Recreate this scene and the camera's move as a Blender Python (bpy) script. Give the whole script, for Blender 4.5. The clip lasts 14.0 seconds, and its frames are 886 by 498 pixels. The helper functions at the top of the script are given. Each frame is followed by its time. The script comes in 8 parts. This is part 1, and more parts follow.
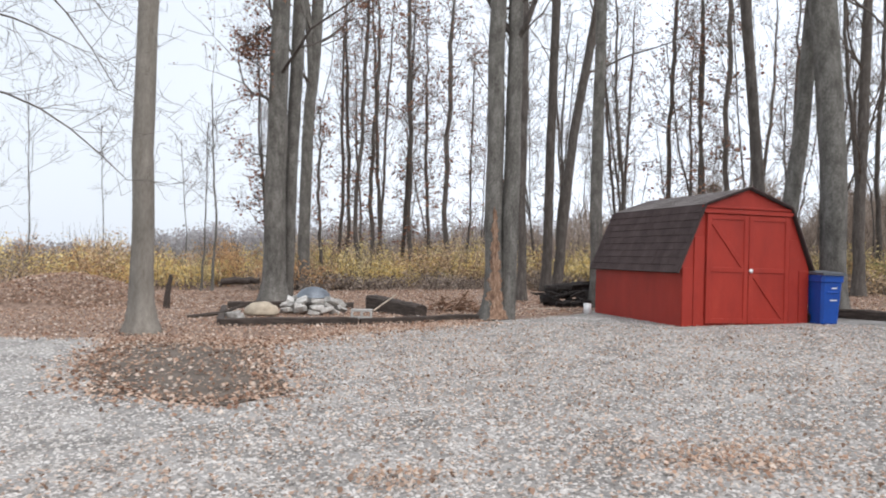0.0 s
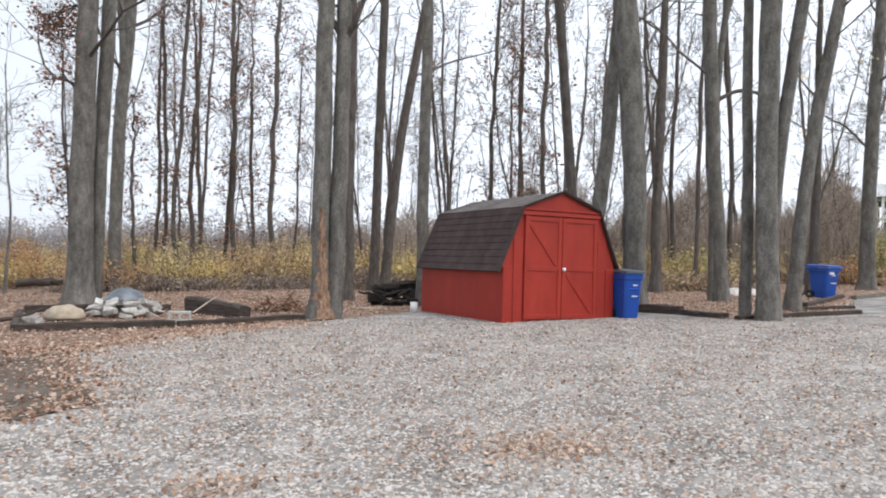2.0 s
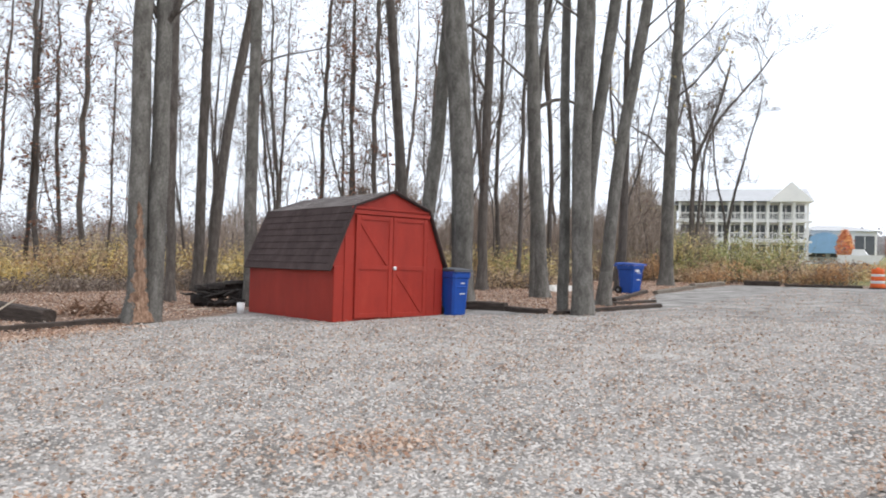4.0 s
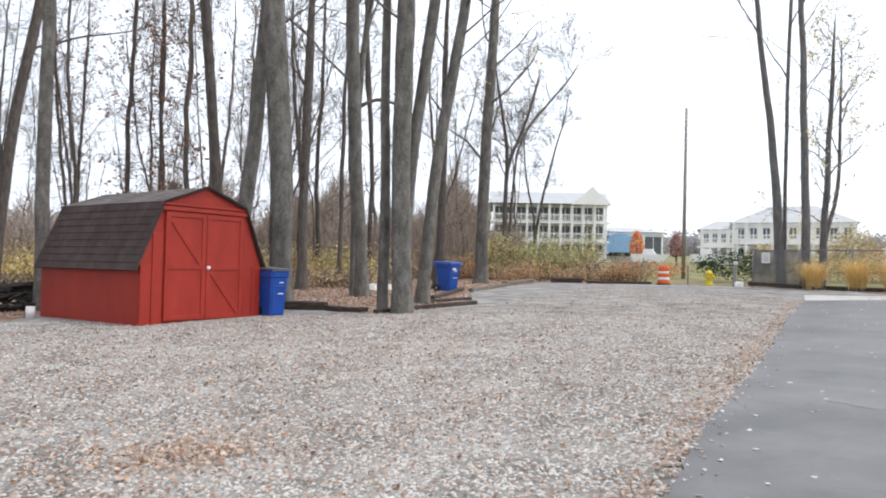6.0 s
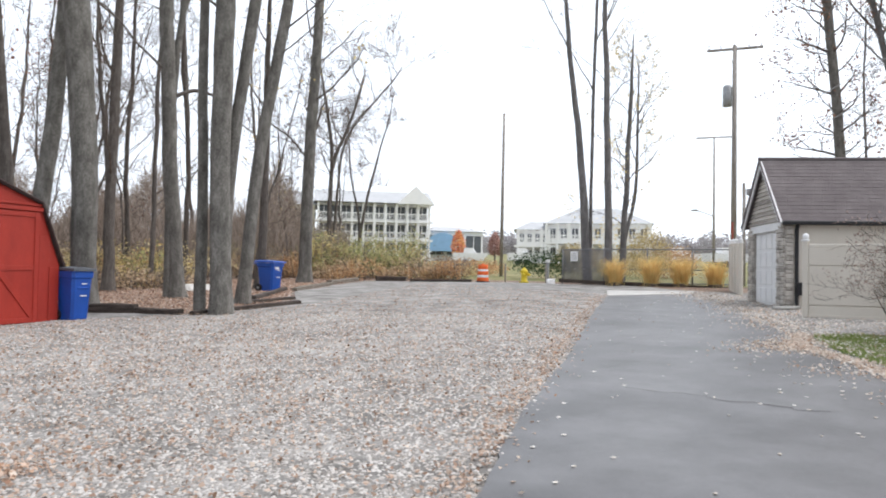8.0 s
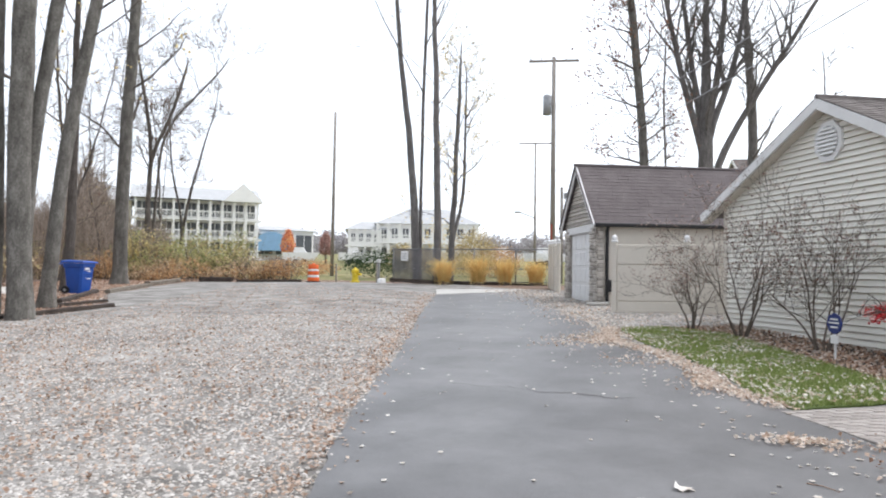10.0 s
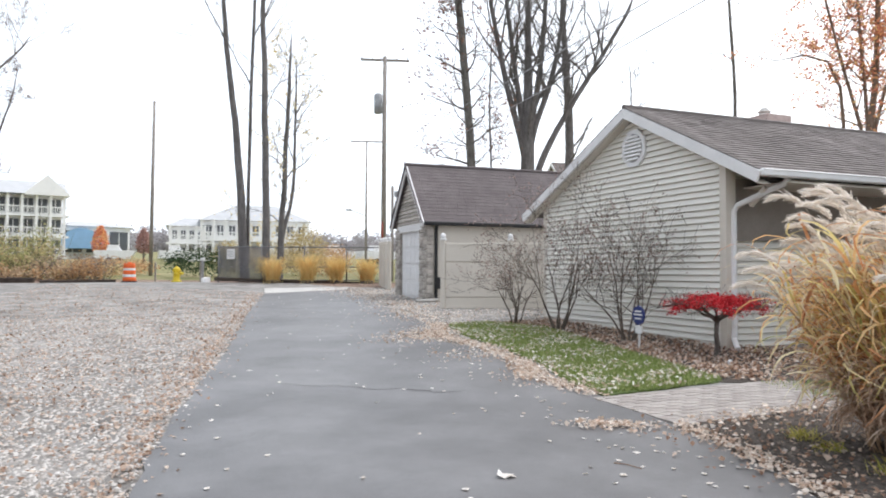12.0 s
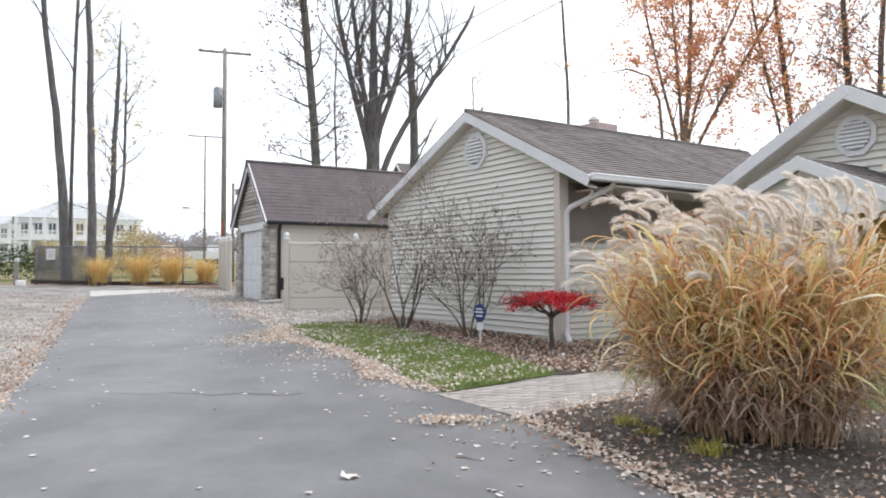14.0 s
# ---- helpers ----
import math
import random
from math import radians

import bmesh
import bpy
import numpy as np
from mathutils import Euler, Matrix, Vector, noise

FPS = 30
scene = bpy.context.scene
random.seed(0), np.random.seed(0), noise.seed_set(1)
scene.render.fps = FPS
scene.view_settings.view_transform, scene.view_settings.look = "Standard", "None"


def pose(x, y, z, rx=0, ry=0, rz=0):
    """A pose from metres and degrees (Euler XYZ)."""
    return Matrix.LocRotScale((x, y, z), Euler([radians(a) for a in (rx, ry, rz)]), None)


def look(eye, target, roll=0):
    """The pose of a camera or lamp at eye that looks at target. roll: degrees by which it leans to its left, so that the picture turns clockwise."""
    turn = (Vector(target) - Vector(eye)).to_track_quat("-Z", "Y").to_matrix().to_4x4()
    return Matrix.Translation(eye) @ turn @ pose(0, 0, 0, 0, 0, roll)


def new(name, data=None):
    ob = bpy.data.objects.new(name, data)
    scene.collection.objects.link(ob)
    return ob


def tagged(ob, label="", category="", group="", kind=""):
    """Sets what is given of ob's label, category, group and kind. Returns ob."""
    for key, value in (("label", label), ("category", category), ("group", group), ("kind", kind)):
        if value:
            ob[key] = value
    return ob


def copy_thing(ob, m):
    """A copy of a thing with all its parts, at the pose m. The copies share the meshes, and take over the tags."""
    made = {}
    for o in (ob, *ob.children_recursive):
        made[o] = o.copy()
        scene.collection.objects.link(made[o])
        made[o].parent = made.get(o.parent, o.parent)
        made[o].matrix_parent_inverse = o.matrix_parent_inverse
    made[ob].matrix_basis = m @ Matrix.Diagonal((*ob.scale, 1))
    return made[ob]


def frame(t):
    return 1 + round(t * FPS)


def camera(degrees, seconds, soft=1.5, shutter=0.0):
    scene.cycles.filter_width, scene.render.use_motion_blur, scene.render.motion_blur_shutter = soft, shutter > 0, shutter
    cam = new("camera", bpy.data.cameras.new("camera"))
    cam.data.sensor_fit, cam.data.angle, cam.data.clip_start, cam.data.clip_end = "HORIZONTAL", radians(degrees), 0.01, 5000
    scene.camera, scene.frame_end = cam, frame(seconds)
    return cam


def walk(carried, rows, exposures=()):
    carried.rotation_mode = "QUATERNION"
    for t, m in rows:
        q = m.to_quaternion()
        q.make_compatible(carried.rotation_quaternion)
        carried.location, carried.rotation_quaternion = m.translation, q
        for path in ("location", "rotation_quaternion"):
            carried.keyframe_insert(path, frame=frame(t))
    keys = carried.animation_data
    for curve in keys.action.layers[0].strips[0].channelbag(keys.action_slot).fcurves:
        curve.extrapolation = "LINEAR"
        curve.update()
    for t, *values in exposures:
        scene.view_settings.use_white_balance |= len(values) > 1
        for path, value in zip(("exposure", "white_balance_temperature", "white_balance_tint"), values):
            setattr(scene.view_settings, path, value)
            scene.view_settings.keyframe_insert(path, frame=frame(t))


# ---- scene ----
cam = camera(62.0, 14.0, soft=1.85, shutter=0.3)
PATH = [
    (0, (0.0, 0.0, 1.5), (-0.015, 2.0, 1.523), 1.7),
    (0.5, (0.003, 0.0, 1.5), (0.103, 1.997, 1.527), 1.7),
    (1, (0.006, 0.0, 1.5), (0.223, 1.988, 1.529), 1.7),
    (1.5, (0.01, -0.001, 1.5), (0.34, 1.971, 1.532), 1.7),
    (2, (0.013, -0.001, 1.5), (0.458, 1.948, 1.535), 1.7),
    (2.5, (0.016, -0.002, 1.5), (0.575, 1.918, 1.538), 1.6),
    (3, (0.019, -0.003, 1.501), (0.69, 1.881, 1.541), 1.6),
    (3.2, (0.02, -0.004, 1.501), (0.729, 1.866, 1.542), 1.6),
    (5.3, (0.033, -0.01, 1.501), (1.182, 1.625, 1.552), 1.4),
    (5.5, (0.034, -0.011, 1.501), (1.222, 1.597, 1.553), 1.4),
    (6, (0.037, -0.013, 1.501), (1.315, 1.524, 1.555), 1.3),
    (6.5, (0.039, -0.016, 1.501), (1.408, 1.442, 1.557), 1.2),
    (7, (0.042, -0.018, 1.501), (1.491, 1.359, 1.559), 1.2),
    (7.5, (0.044, -0.02, 1.501), (1.573, 1.267, 1.561), 1.1),
    (8, (0.046, -0.023, 1.501), (1.648, 1.172, 1.561), 1.0),
    (8.2, (0.047, -0.024, 1.501), (1.672, 1.14, 1.562), 1.0),
    (10.5, (0.054, -0.038, 1.501), (1.93, 0.652, 1.567), 0.6),
    (11, (0.055, -0.041, 1.501), (1.967, 0.541, 1.567), 0.5),
    (11.5, (0.056, -0.044, 1.501), (1.997, 0.433, 1.566), 0.4),
    (12, (0.056, -0.047, 1.502), (2.021, 0.321, 1.566), 0.3),
    (12.5, (0.057, -0.05, 1.502), (2.038, 0.213, 1.567), 0.2),
    (13, (0.057, -0.053, 1.502), (2.05, 0.104, 1.566), 0.1),
    (13.5, (0.057, -0.056, 1.501), (2.056, -0.002, 1.565), 0.0),
    (14, (0.057, -0.059, 1.501), (2.056, -0.106, 1.565), -0.1),
]
walk(cam, [(t, look(eye, target, roll)) for t, eye, target, roll in PATH], [(0, 0.22), (3.2, 0.25), (6, 0.3), (9, 0.40), (14, 0.48)])

# ---- world and light ----
SLOPE_X, SLOPE_Y = 0.030, 0.004


def gz(x, y):
    """Height of the gently sloping ground."""
    return SLOPE_X * x + SLOPE_Y * y


def make_world():
    world = bpy.data.worlds.new("overcast_sky")
    scene.world = world
    world.use_nodes = True
    nt = world.node_tree
    nt.nodes.clear()
    out = nt.nodes.new("ShaderNodeOutputWorld")
    back = nt.nodes.new("ShaderNodeBackground")
    sky = nt.nodes.new("ShaderNodeTexSky")
    sky.sky_type, sky.sun_disc = "NISHITA", False
    sky.sun_elevation, sky.sun_rotation = radians(38), radians(115)
    sky.air_density, sky.dust_density, sky.ozone_density = 1.0, 4.0, 1.0
    # a closed deck of cloud: the clear sky only tints it
    hue = nt.nodes.new("ShaderNodeHueSaturation")
    hue.inputs["Saturation"].default_value = 0.45
    nt.links.new(sky.outputs[0], hue.inputs["Color"])
    mix = nt.nodes.new("ShaderNodeMixRGB")
    mix.inputs[0].default_value = 0.80
    mix.inputs[2].default_value = (9.1, 9.8, 10.9, 1)
    nt.links.new(hue.outputs[0], mix.inputs[1])
    # the deck is thinner, and so brighter, towards the east
    tc = nt.nodes.new("ShaderNodeTexCoord")
    dot = nt.nodes.new("ShaderNodeVectorMath")
    dot.operation = "DOT_PRODUCT"
    dot.inputs[1].default_value = (0.94, 0.34, 0.0)
    nt.links.new(tc.outputs["Generated"], dot.inputs[0])
    grade = nt.nodes.new("ShaderNodeMapRange")
    grade.interpolation_type = "SMOOTHSTEP"
    for i, v in ((1, -0.1), (2, 0.62), (3, 0.95), (4, 1.28)):
        grade.inputs[i].default_value = v
    nt.links.new(dot.outputs["Value"], grade.inputs[0])
    mul = nt.nodes.new("ShaderNodeVectorMath")
    mul.operation = "SCALE"
    nt.links.new(mix.outputs[0], mul.inputs[0])
    nt.links.new(grade.outputs[0], mul.inputs["Scale"])
    nt.links.new(mul.outputs[0], back.inputs["Color"])
    back.inputs["Strength"].default_value = 0.102
    nt.links.new(back.outputs[0], out.inputs["Surface"])


make_world()
sun = new("sun", bpy.data.lights.new("sun", "SUN"))
sun.data.energy, sun.data.angle, sun.data.color = 2.1, radians(55), (1.0, 0.955, 0.945)
sun.matrix_world = look((10, -15, 34), (0, 0, 0))


# ---- materials ----
def ramp_set(node, stops):
    els = node.color_ramp.elements
    while len(els) < len(stops):
        els.new(0.5)
    for e, (p, c) in zip(els, stops):
        e.position, e.color = p, (*c, 1)


def material(name, stops, scale=4.0, rough=0.8, bump=0.3, fine=40.0, stretch=(1, 1, 1), island=0.0, objrand=0.0, spec=0.3, metal=0.0, detail=6.0, bump_dist=0.02, space="Object", dirt=0.0):
    """A node material: colours from a coarse noise over a fine one, optional change from piece to piece, and relief."""
    m = bpy.data.materials.new(name)
    m.use_nodes = True
    nt = m.node_tree
    b = nt.nodes["Principled BSDF"]
    b.inputs["Roughness"].default_value = rough
    b.inputs["Metallic"].default_value = metal
    b.inputs["Specular IOR Level"].default_value = spec
    tc = nt.nodes.new("ShaderNodeTexCoord")
    mp = nt.nodes.new("ShaderNodeMapping")
    mp.inputs["Scale"].default_value = stretch
    nt.links.new(tc.outputs[space], mp.inputs[0])
    n1 = nt.nodes.new("ShaderNodeTexNoise")
    n1.inputs["Scale"].default_value, n1.inputs["Detail"].default_value, n1.inputs["Roughness"].default_value = scale, detail, 0.65
    nt.links.new(mp.outputs[0], n1.inputs["Vector"])
    n2 = nt.nodes.new("ShaderNodeTexNoise")
    n2.inputs["Scale"].default_value, n2.inputs["Detail"].default_value = fine, 4.0
    nt.links.new(mp.outputs[0], n2.inputs["Vector"])
    mixf = nt.nodes.new("ShaderNodeMath")
    mixf.operation = "MULTIPLY_ADD"
    nt.links.new(n2.outputs[0], mixf.inputs[0])
    mixf.inputs[1].default_value = 0.45
    sub = nt.nodes.new("ShaderNodeMath")
    sub.operation = "MULTIPLY_ADD"
    nt.links.new(n1.outputs[0], sub.inputs[0])
    sub.inputs[1].default_value, sub.inputs[2].default_value = 1.0, -0.22
    nt.links.new(sub.outputs[0], mixf.inputs[2])
    fac = mixf.outputs[0]
    if island or objrand:
        g = nt.nodes.new("ShaderNodeNewGeometry" if island else "ShaderNodeObjectInfo")
        r = g.outputs["Random Per Island" if island else "Random"]
        a = nt.nodes.new("ShaderNodeMath")
        a.operation = "MULTIPLY_ADD"
        k = island or objrand
        a.inputs[1].default_value, a.inputs[2].default_value = k, -k / 2
        nt.links.new(r, a.inputs[0])
        ad = nt.nodes.new("ShaderNodeMath")
        ad.operation = "ADD"
        nt.links.new(fac, ad.inputs[0])
        nt.links.new(a.outputs[0], ad.inputs[1])
        fac = ad.outputs[0]
    cr = nt.nodes.new("ShaderNodeValToRGB")
    ramp_set(cr, stops)
    nt.links.new(fac, cr.inputs[0])
    colour = cr.outputs[0]
    if dirt:
        n3 = nt.nodes.new("ShaderNodeTexNoise")
        n3.inputs["Scale"].default_value, n3.inputs["Detail"].default_value = 0.7, 5.0
        nt.links.new(tc.outputs[space], n3.inputs["Vector"])
        dr = nt.nodes.new("ShaderNodeValToRGB")
        ramp_set(dr, [(0.35, (1 - dirt,) * 3), (0.65, (1, 1, 1))])
        nt.links.new(n3.outputs[0], dr.inputs[0])
        mu = nt.nodes.new("ShaderNodeMixRGB")
        mu.blend_type = "MULTIPLY"
        mu.inputs[0].default_value = 1
        nt.links.new(colour, mu.inputs[1])
        nt.links.new(dr.outputs[0], mu.inputs[2])
        colour = mu.outputs[0]
    nt.links.new(colour, b.inputs["Base Color"])
    if bump:
        bp = nt.nodes.new("ShaderNodeBump")
        bp.inputs["Strength"].default_value, bp.inputs["Distance"].default_value = bump, bump_dist
        nt.links.new(mixf.outputs[0], bp.inputs["Height"])
        nt.links.new(bp.outputs[0], b.inputs["Normal"])
    return m


def woven(name, c, gap):
    """A thin woven cloth that lets part of what is behind it show."""
    m = material(name, tones(c, 0.2), 3, 0.85, 0.2, 60)
    nt = m.node_tree
    mx = nt.nodes.new("ShaderNodeMixShader")
    mx.inputs[0].default_value = gap
    nt.links.new(nt.nodes["Principled BSDF"].outputs[0], mx.inputs[1])
    nt.links.new(nt.nodes.new("ShaderNodeBsdfTransparent").outputs[0], mx.inputs[2])
    nt.links.new(mx.outputs[0], nt.nodes["Material Output"].inputs["Surface"])
    return m


def tones(c, spread=0.35, low=0.3, high=0.7):
    return [(low, tuple(x * (1 - spread) for x in c)), (high, tuple(min(1, x * (1 + spread)) for x in c))]


MAT = dict(
    litter=material("leaf_litter", [(0.25, (0.065, 0.045, 0.034)), (0.42, (0.15, 0.10, 0.074)), (0.55, (0.26, 0.182, 0.138)), (0.75, (0.40, 0.31, 0.25))], 9, 0.9, 0.8, 45, bump_dist=0.04),
    gravel=material("limestone_gravel", [(0.25, (0.10, 0.094, 0.086)), (0.45, (0.22, 0.21, 0.197)), (0.62, (0.345, 0.332, 0.315)), (0.8, (0.48, 0.466, 0.445))], 1.3, 0.9, 0.9, 42, bump_dist=0.02, detail=10, dirt=0.18),
    asphalt=material("worn_asphalt", [(0.3, (0.090, 0.089, 0.091)), (0.5, (0.128, 0.127, 0.130)), (0.72, (0.172, 0.171, 0.174))], 1.1, 0.52, 0.45, 110, spec=0.5, dirt=0.22, bump_dist=0.006),
    dirt=material("bare_soil", [(0.3, (0.065, 0.052, 0.042)), (0.55, (0.12, 0.098, 0.08)), (0.75, (0.185, 0.155, 0.13))], 2.2, 0.95, 0.6, 30),
    mulch=material("dark_mulch", [(0.3, (0.048, 0.040, 0.034)), (0.55, (0.10, 0.085, 0.074)), (0.8, (0.17, 0.148, 0.13))], 14, 0.95, 1.0, 60, bump_dist=0.04),
    lawn=material("lawn_soil", [(0.3, (0.05, 0.075, 0.02)), (0.6, (0.10, 0.14, 0.04)), (0.8, (0.17, 0.18, 0.08))], 7, 0.95, 0.6, 50),
    field=material("rough_grass", [(0.3, (0.10, 0.12, 0.04)), (0.5, (0.19, 0.18, 0.075)), (0.7, (0.29, 0.24, 0.13))], 0.25, 0.95, 0.4, 6),
    concrete=material("pale_concrete", tones((0.44, 0.43, 0.41), 0.2), 2.5, 0.85, 0.3, 60),
    bark=material("grey_bark", [(0.25, (0.072, 0.066, 0.058)), (0.5, (0.158, 0.149, 0.134)), (0.75, (0.28, 0.268, 0.246))], 3, 0.95, 0.7, 24, stretch=(1.8, 1.8, 0.75), bump_dist=0.02, detail=8, dirt=0.22),
    bark_light=material("pale_smooth_bark", [(0.25, (0.15, 0.132, 0.112)), (0.5, (0.235, 0.212, 0.183)), (0.75, (0.32, 0.295, 0.26))], 3, 0.95, 0.45, 22, stretch=(1.6, 1.6, 0.5), bump_dist=0.015, detail=8, dirt=0.25),
    # lighter bark copy: haze and sky glare put into the colour
    bark_hazed=material("haze_paled_bark", [(0.25, (0.10, 0.094, 0.09)), (0.5, (0.175, 0.165, 0.16)), (0.75, (0.26, 0.248, 0.242))], 4, 0.95, 0.6, 24, stretch=(2.0, 2.0, 0.55), bump_dist=0.02, detail=8, dirt=0.2),
    bark_dark=material("dark_bark", [(0.3, (0.060, 0.051, 0.045)), (0.55, (0.118, 0.103, 0.092)), (0.75, (0.19, 0.17, 0.153))], 5, 0.95, 0.8, 26, stretch=(2, 2, 0.5), bump_dist=0.03, objrand=0.15),
    twig=material("bare_twigs", tones((0.125, 0.102, 0.085), 0.35), 3, 0.95, 0),
    bark_warm=material("warm_brown_bark", [(0.25, (0.14, 0.10, 0.075)), (0.5, (0.25, 0.185, 0.14)), (0.75, (0.36, 0.28, 0.22))], 4, 0.95, 0.6, 24, stretch=(2.0, 2.0, 0.6), bump_dist=0.02, detail=8, dirt=0.2),
    rotwood=material("rotten_wood", [(0.3, (0.10, 0.06, 0.042)), (0.5, (0.27, 0.165, 0.11)), (0.72, (0.44, 0.32, 0.235))], 7, 0.9, 0.9, 30, stretch=(3, 3, 0.6), bump_dist=0.03),
    red=material("barn_red_paint", [(0.3, (0.285, 0.022, 0.013)), (0.6, (0.375, 0.031, 0.018)), (0.8, (0.42, 0.043, 0.025))], 2.0, 0.55, 0.15, 60, stretch=(1, 1, 0.3), spec=0.4, dirt=0.12, bump_dist=0.004),
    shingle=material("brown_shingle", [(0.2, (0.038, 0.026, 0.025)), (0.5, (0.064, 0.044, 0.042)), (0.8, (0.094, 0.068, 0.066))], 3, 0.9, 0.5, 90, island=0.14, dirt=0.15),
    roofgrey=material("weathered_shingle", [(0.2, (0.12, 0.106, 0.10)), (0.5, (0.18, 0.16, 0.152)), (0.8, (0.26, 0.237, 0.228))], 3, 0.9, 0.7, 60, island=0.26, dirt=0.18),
    garageroof=material("faded_brown_shingle", [(0.2, (0.105, 0.090, 0.091)), (0.5, (0.143, 0.123, 0.124)), (0.8, (0.185, 0.163, 0.163))], 1.6, 0.9, 0.5, 90, island=0.03, dirt=0.14),
    blue=material("blue_plastic", tones((0.008, 0.072, 0.37), 0.15), 3, 0.42, 0.08, 80, spec=0.5),
    lidgrey=material("grey_plastic", tones((0.075, 0.082, 0.095), 0.2), 3, 0.5, 0.1, 60),
    black=material("black_plastic", tones((0.02, 0.02, 0.022), 0.2), 3, 0.5, 0.1, 60),
    white=material("white_paint", tones((0.76, 0.76, 0.76), 0.06), 3, 0.55, 0.05, 60),
    siding=material("beige_vinyl_siding", tones((0.745, 0.725, 0.665), 0.05), 1.2, 0.5, 0.06, 70, stretch=(0.3, 0.3, 3), objrand=0.12, spec=0.4),
    tan=material("tan_vinyl", tones((0.63, 0.585, 0.515), 0.05), 1.5, 0.5, 0.05, 60, spec=0.4),
    wood=material("old_timber", [(0.3, (0.03, 0.024, 0.02)), (0.55, (0.07, 0.055, 0.047)), (0.8, (0.13, 0.105, 0.09))], 5, 0.9, 0.8, 30, stretch=(0.6, 4, 4), bump_dist=0.02),
    log=material("grey_weathered_log", [(0.3, (0.09, 0.075, 0.06)), (0.55, (0.2, 0.175, 0.145)), (0.8, (0.33, 0.3, 0.26))], 5, 0.9, 0.8, 30, stretch=(0.6, 4, 4), bump_dist=0.02),
    culm=material("reed_culm", tones((0.40, 0.27, 0.17), 0.4), 6, 0.8, 0.2, 40, island=0.5),
    plank=material("pale_plank", tones((0.42, 0.36, 0.29), 0.25), 4, 0.85, 0.4, 30, stretch=(0.5, 4, 4)),
    stone=material("pale_stone", [(0.25, (0.20, 0.187, 0.17)), (0.5, (0.40, 0.385, 0.36)), (0.75, (0.62, 0.605, 0.57))], 6, 0.9, 0.8, 40, objrand=0.45, bump_dist=0.02),
    veneer=material("grey_stone_veneer", [(0.25, (0.27, 0.245, 0.22)), (0.5, (0.46, 0.425, 0.385)), (0.75, (0.60, 0.56, 0.51))], 6, 0.9, 0.7, 40, objrand=0.4),
    charred=material("charred_wood", tones((0.034, 0.030, 0.028), 0.6), 8, 0.9, 0.9, 30, bump_dist=0.03),
    steel=material("galvanised_steel", tones((0.33, 0.34, 0.35), 0.2), 5, 0.5, 0.1, 60, metal=0.6),
    fencewire=material("dull_grey_wire", tones((0.20, 0.20, 0.21), 0.2), 5, 0.6, 0.1, 60, metal=0.3),
    dome=material("dull_blue_steel", tones((0.16, 0.18, 0.205), 0.3), 5, 0.45, 0.2, 40, metal=0.4),
    mesh_cloth=woven("grey_mesh_cloth", (0.17, 0.165, 0.17), 0.3),
    # grey for the shaded gaps of the gable vents
    screen=material("vent_shade_grey", tones((0.27, 0.275, 0.285), 0.2), 3, 0.85, 0.2, 60),
    pole=material("weathered_pole", [(0.3, (0.21, 0.19, 0.17)), (0.7, (0.40, 0.37, 0.34))], 3, 0.9, 0.5, 40, stretch=(3, 3, 0.3)),
    orange=material("orange_plastic", tones((0.80, 0.15, 0.04), 0.12), 3, 0.5, 0.05),
    yellow=material("yellow_hydrant_paint", tones((0.72, 0.55, 0.04), 0.15), 6, 0.5, 0.1),
    paver=material("pinkish_paver", [(0.25, (0.22, 0.198, 0.183)), (0.5, (0.32, 0.293, 0.273)), (0.75, (0.42, 0.39, 0.368))], 5, 0.9, 0.4, 70, objrand=0.22),
    farwhite=material("white_clapboard", tones((0.88, 0.88, 0.87), 0.04), 1, 0.7, 0.0),
    faryellow=material("cream_clapboard", tones((0.72, 0.69, 0.56), 0.06), 1, 0.7, 0.0),
    # wall colour with the eave's shade put into it
    taupe=material("eave_shade_taupe", tones((0.27, 0.24, 0.215), 0.12), 3, 0.8, 0.1, 50),
    fargrey=material("grey_metal_roof", tones((0.42, 0.43, 0.44), 0.08), 1, 0.6, 0.0),
    farblue=material("blue_canvas", tones((0.26, 0.44, 0.66), 0.1), 1, 0.6, 0.0),
    signblue=material("navy_sign_face", tones((0.03, 0.045, 0.17), 0.15), 4, 0.4, 0.0),
    far_glass=material("hazy_window_glass", tones((0.10, 0.108, 0.12), 0.25), 2, 0.3, 0, spec=0.5),
    brick=material("chimney_brick", tones((0.52, 0.41, 0.38), 0.15), 8, 0.9, 0.4, 40),
    amber=material("amber_wood", tones((0.5, 0.27, 0.06), 0.25), 4, 0.5, 0.2),
)


def leaf_material(name, stops, rough=0.75):
    """Leaf colours that change from leaf to leaf."""
    m = bpy.data.materials.new(name)
    m.use_nodes = True
    nt = m.node_tree
    b = nt.nodes["Principled BSDF"]
    b.inputs["Roughness"].default_value = rough
    b.inputs["Specular IOR Level"].default_value = 0.2
    g = nt.nodes.new("ShaderNodeNewGeometry")
    cr = nt.nodes.new("ShaderNodeValToRGB")
    ramp_set(cr, stops)
    nt.links.new(g.outputs["Random Per Island"], cr.inputs[0])
    tr = nt.nodes.new("ShaderNodeBsdfTranslucent")
    mx = nt.nodes.new("ShaderNodeMixShader")
    mx.inputs[0].default_value = 0.35
    nt.links.new(cr.outputs[0], b.inputs["Base Color"])
    nt.links.new(cr.outputs[0], tr.inputs["Color"])
    nt.links.new(b.outputs[0], mx.inputs[1])
    nt.links.new(tr.outputs[0], mx.inputs[2])
    nt.links.new(mx.outputs[0], nt.nodes["Material Output"].inputs["Surface"])
    return m


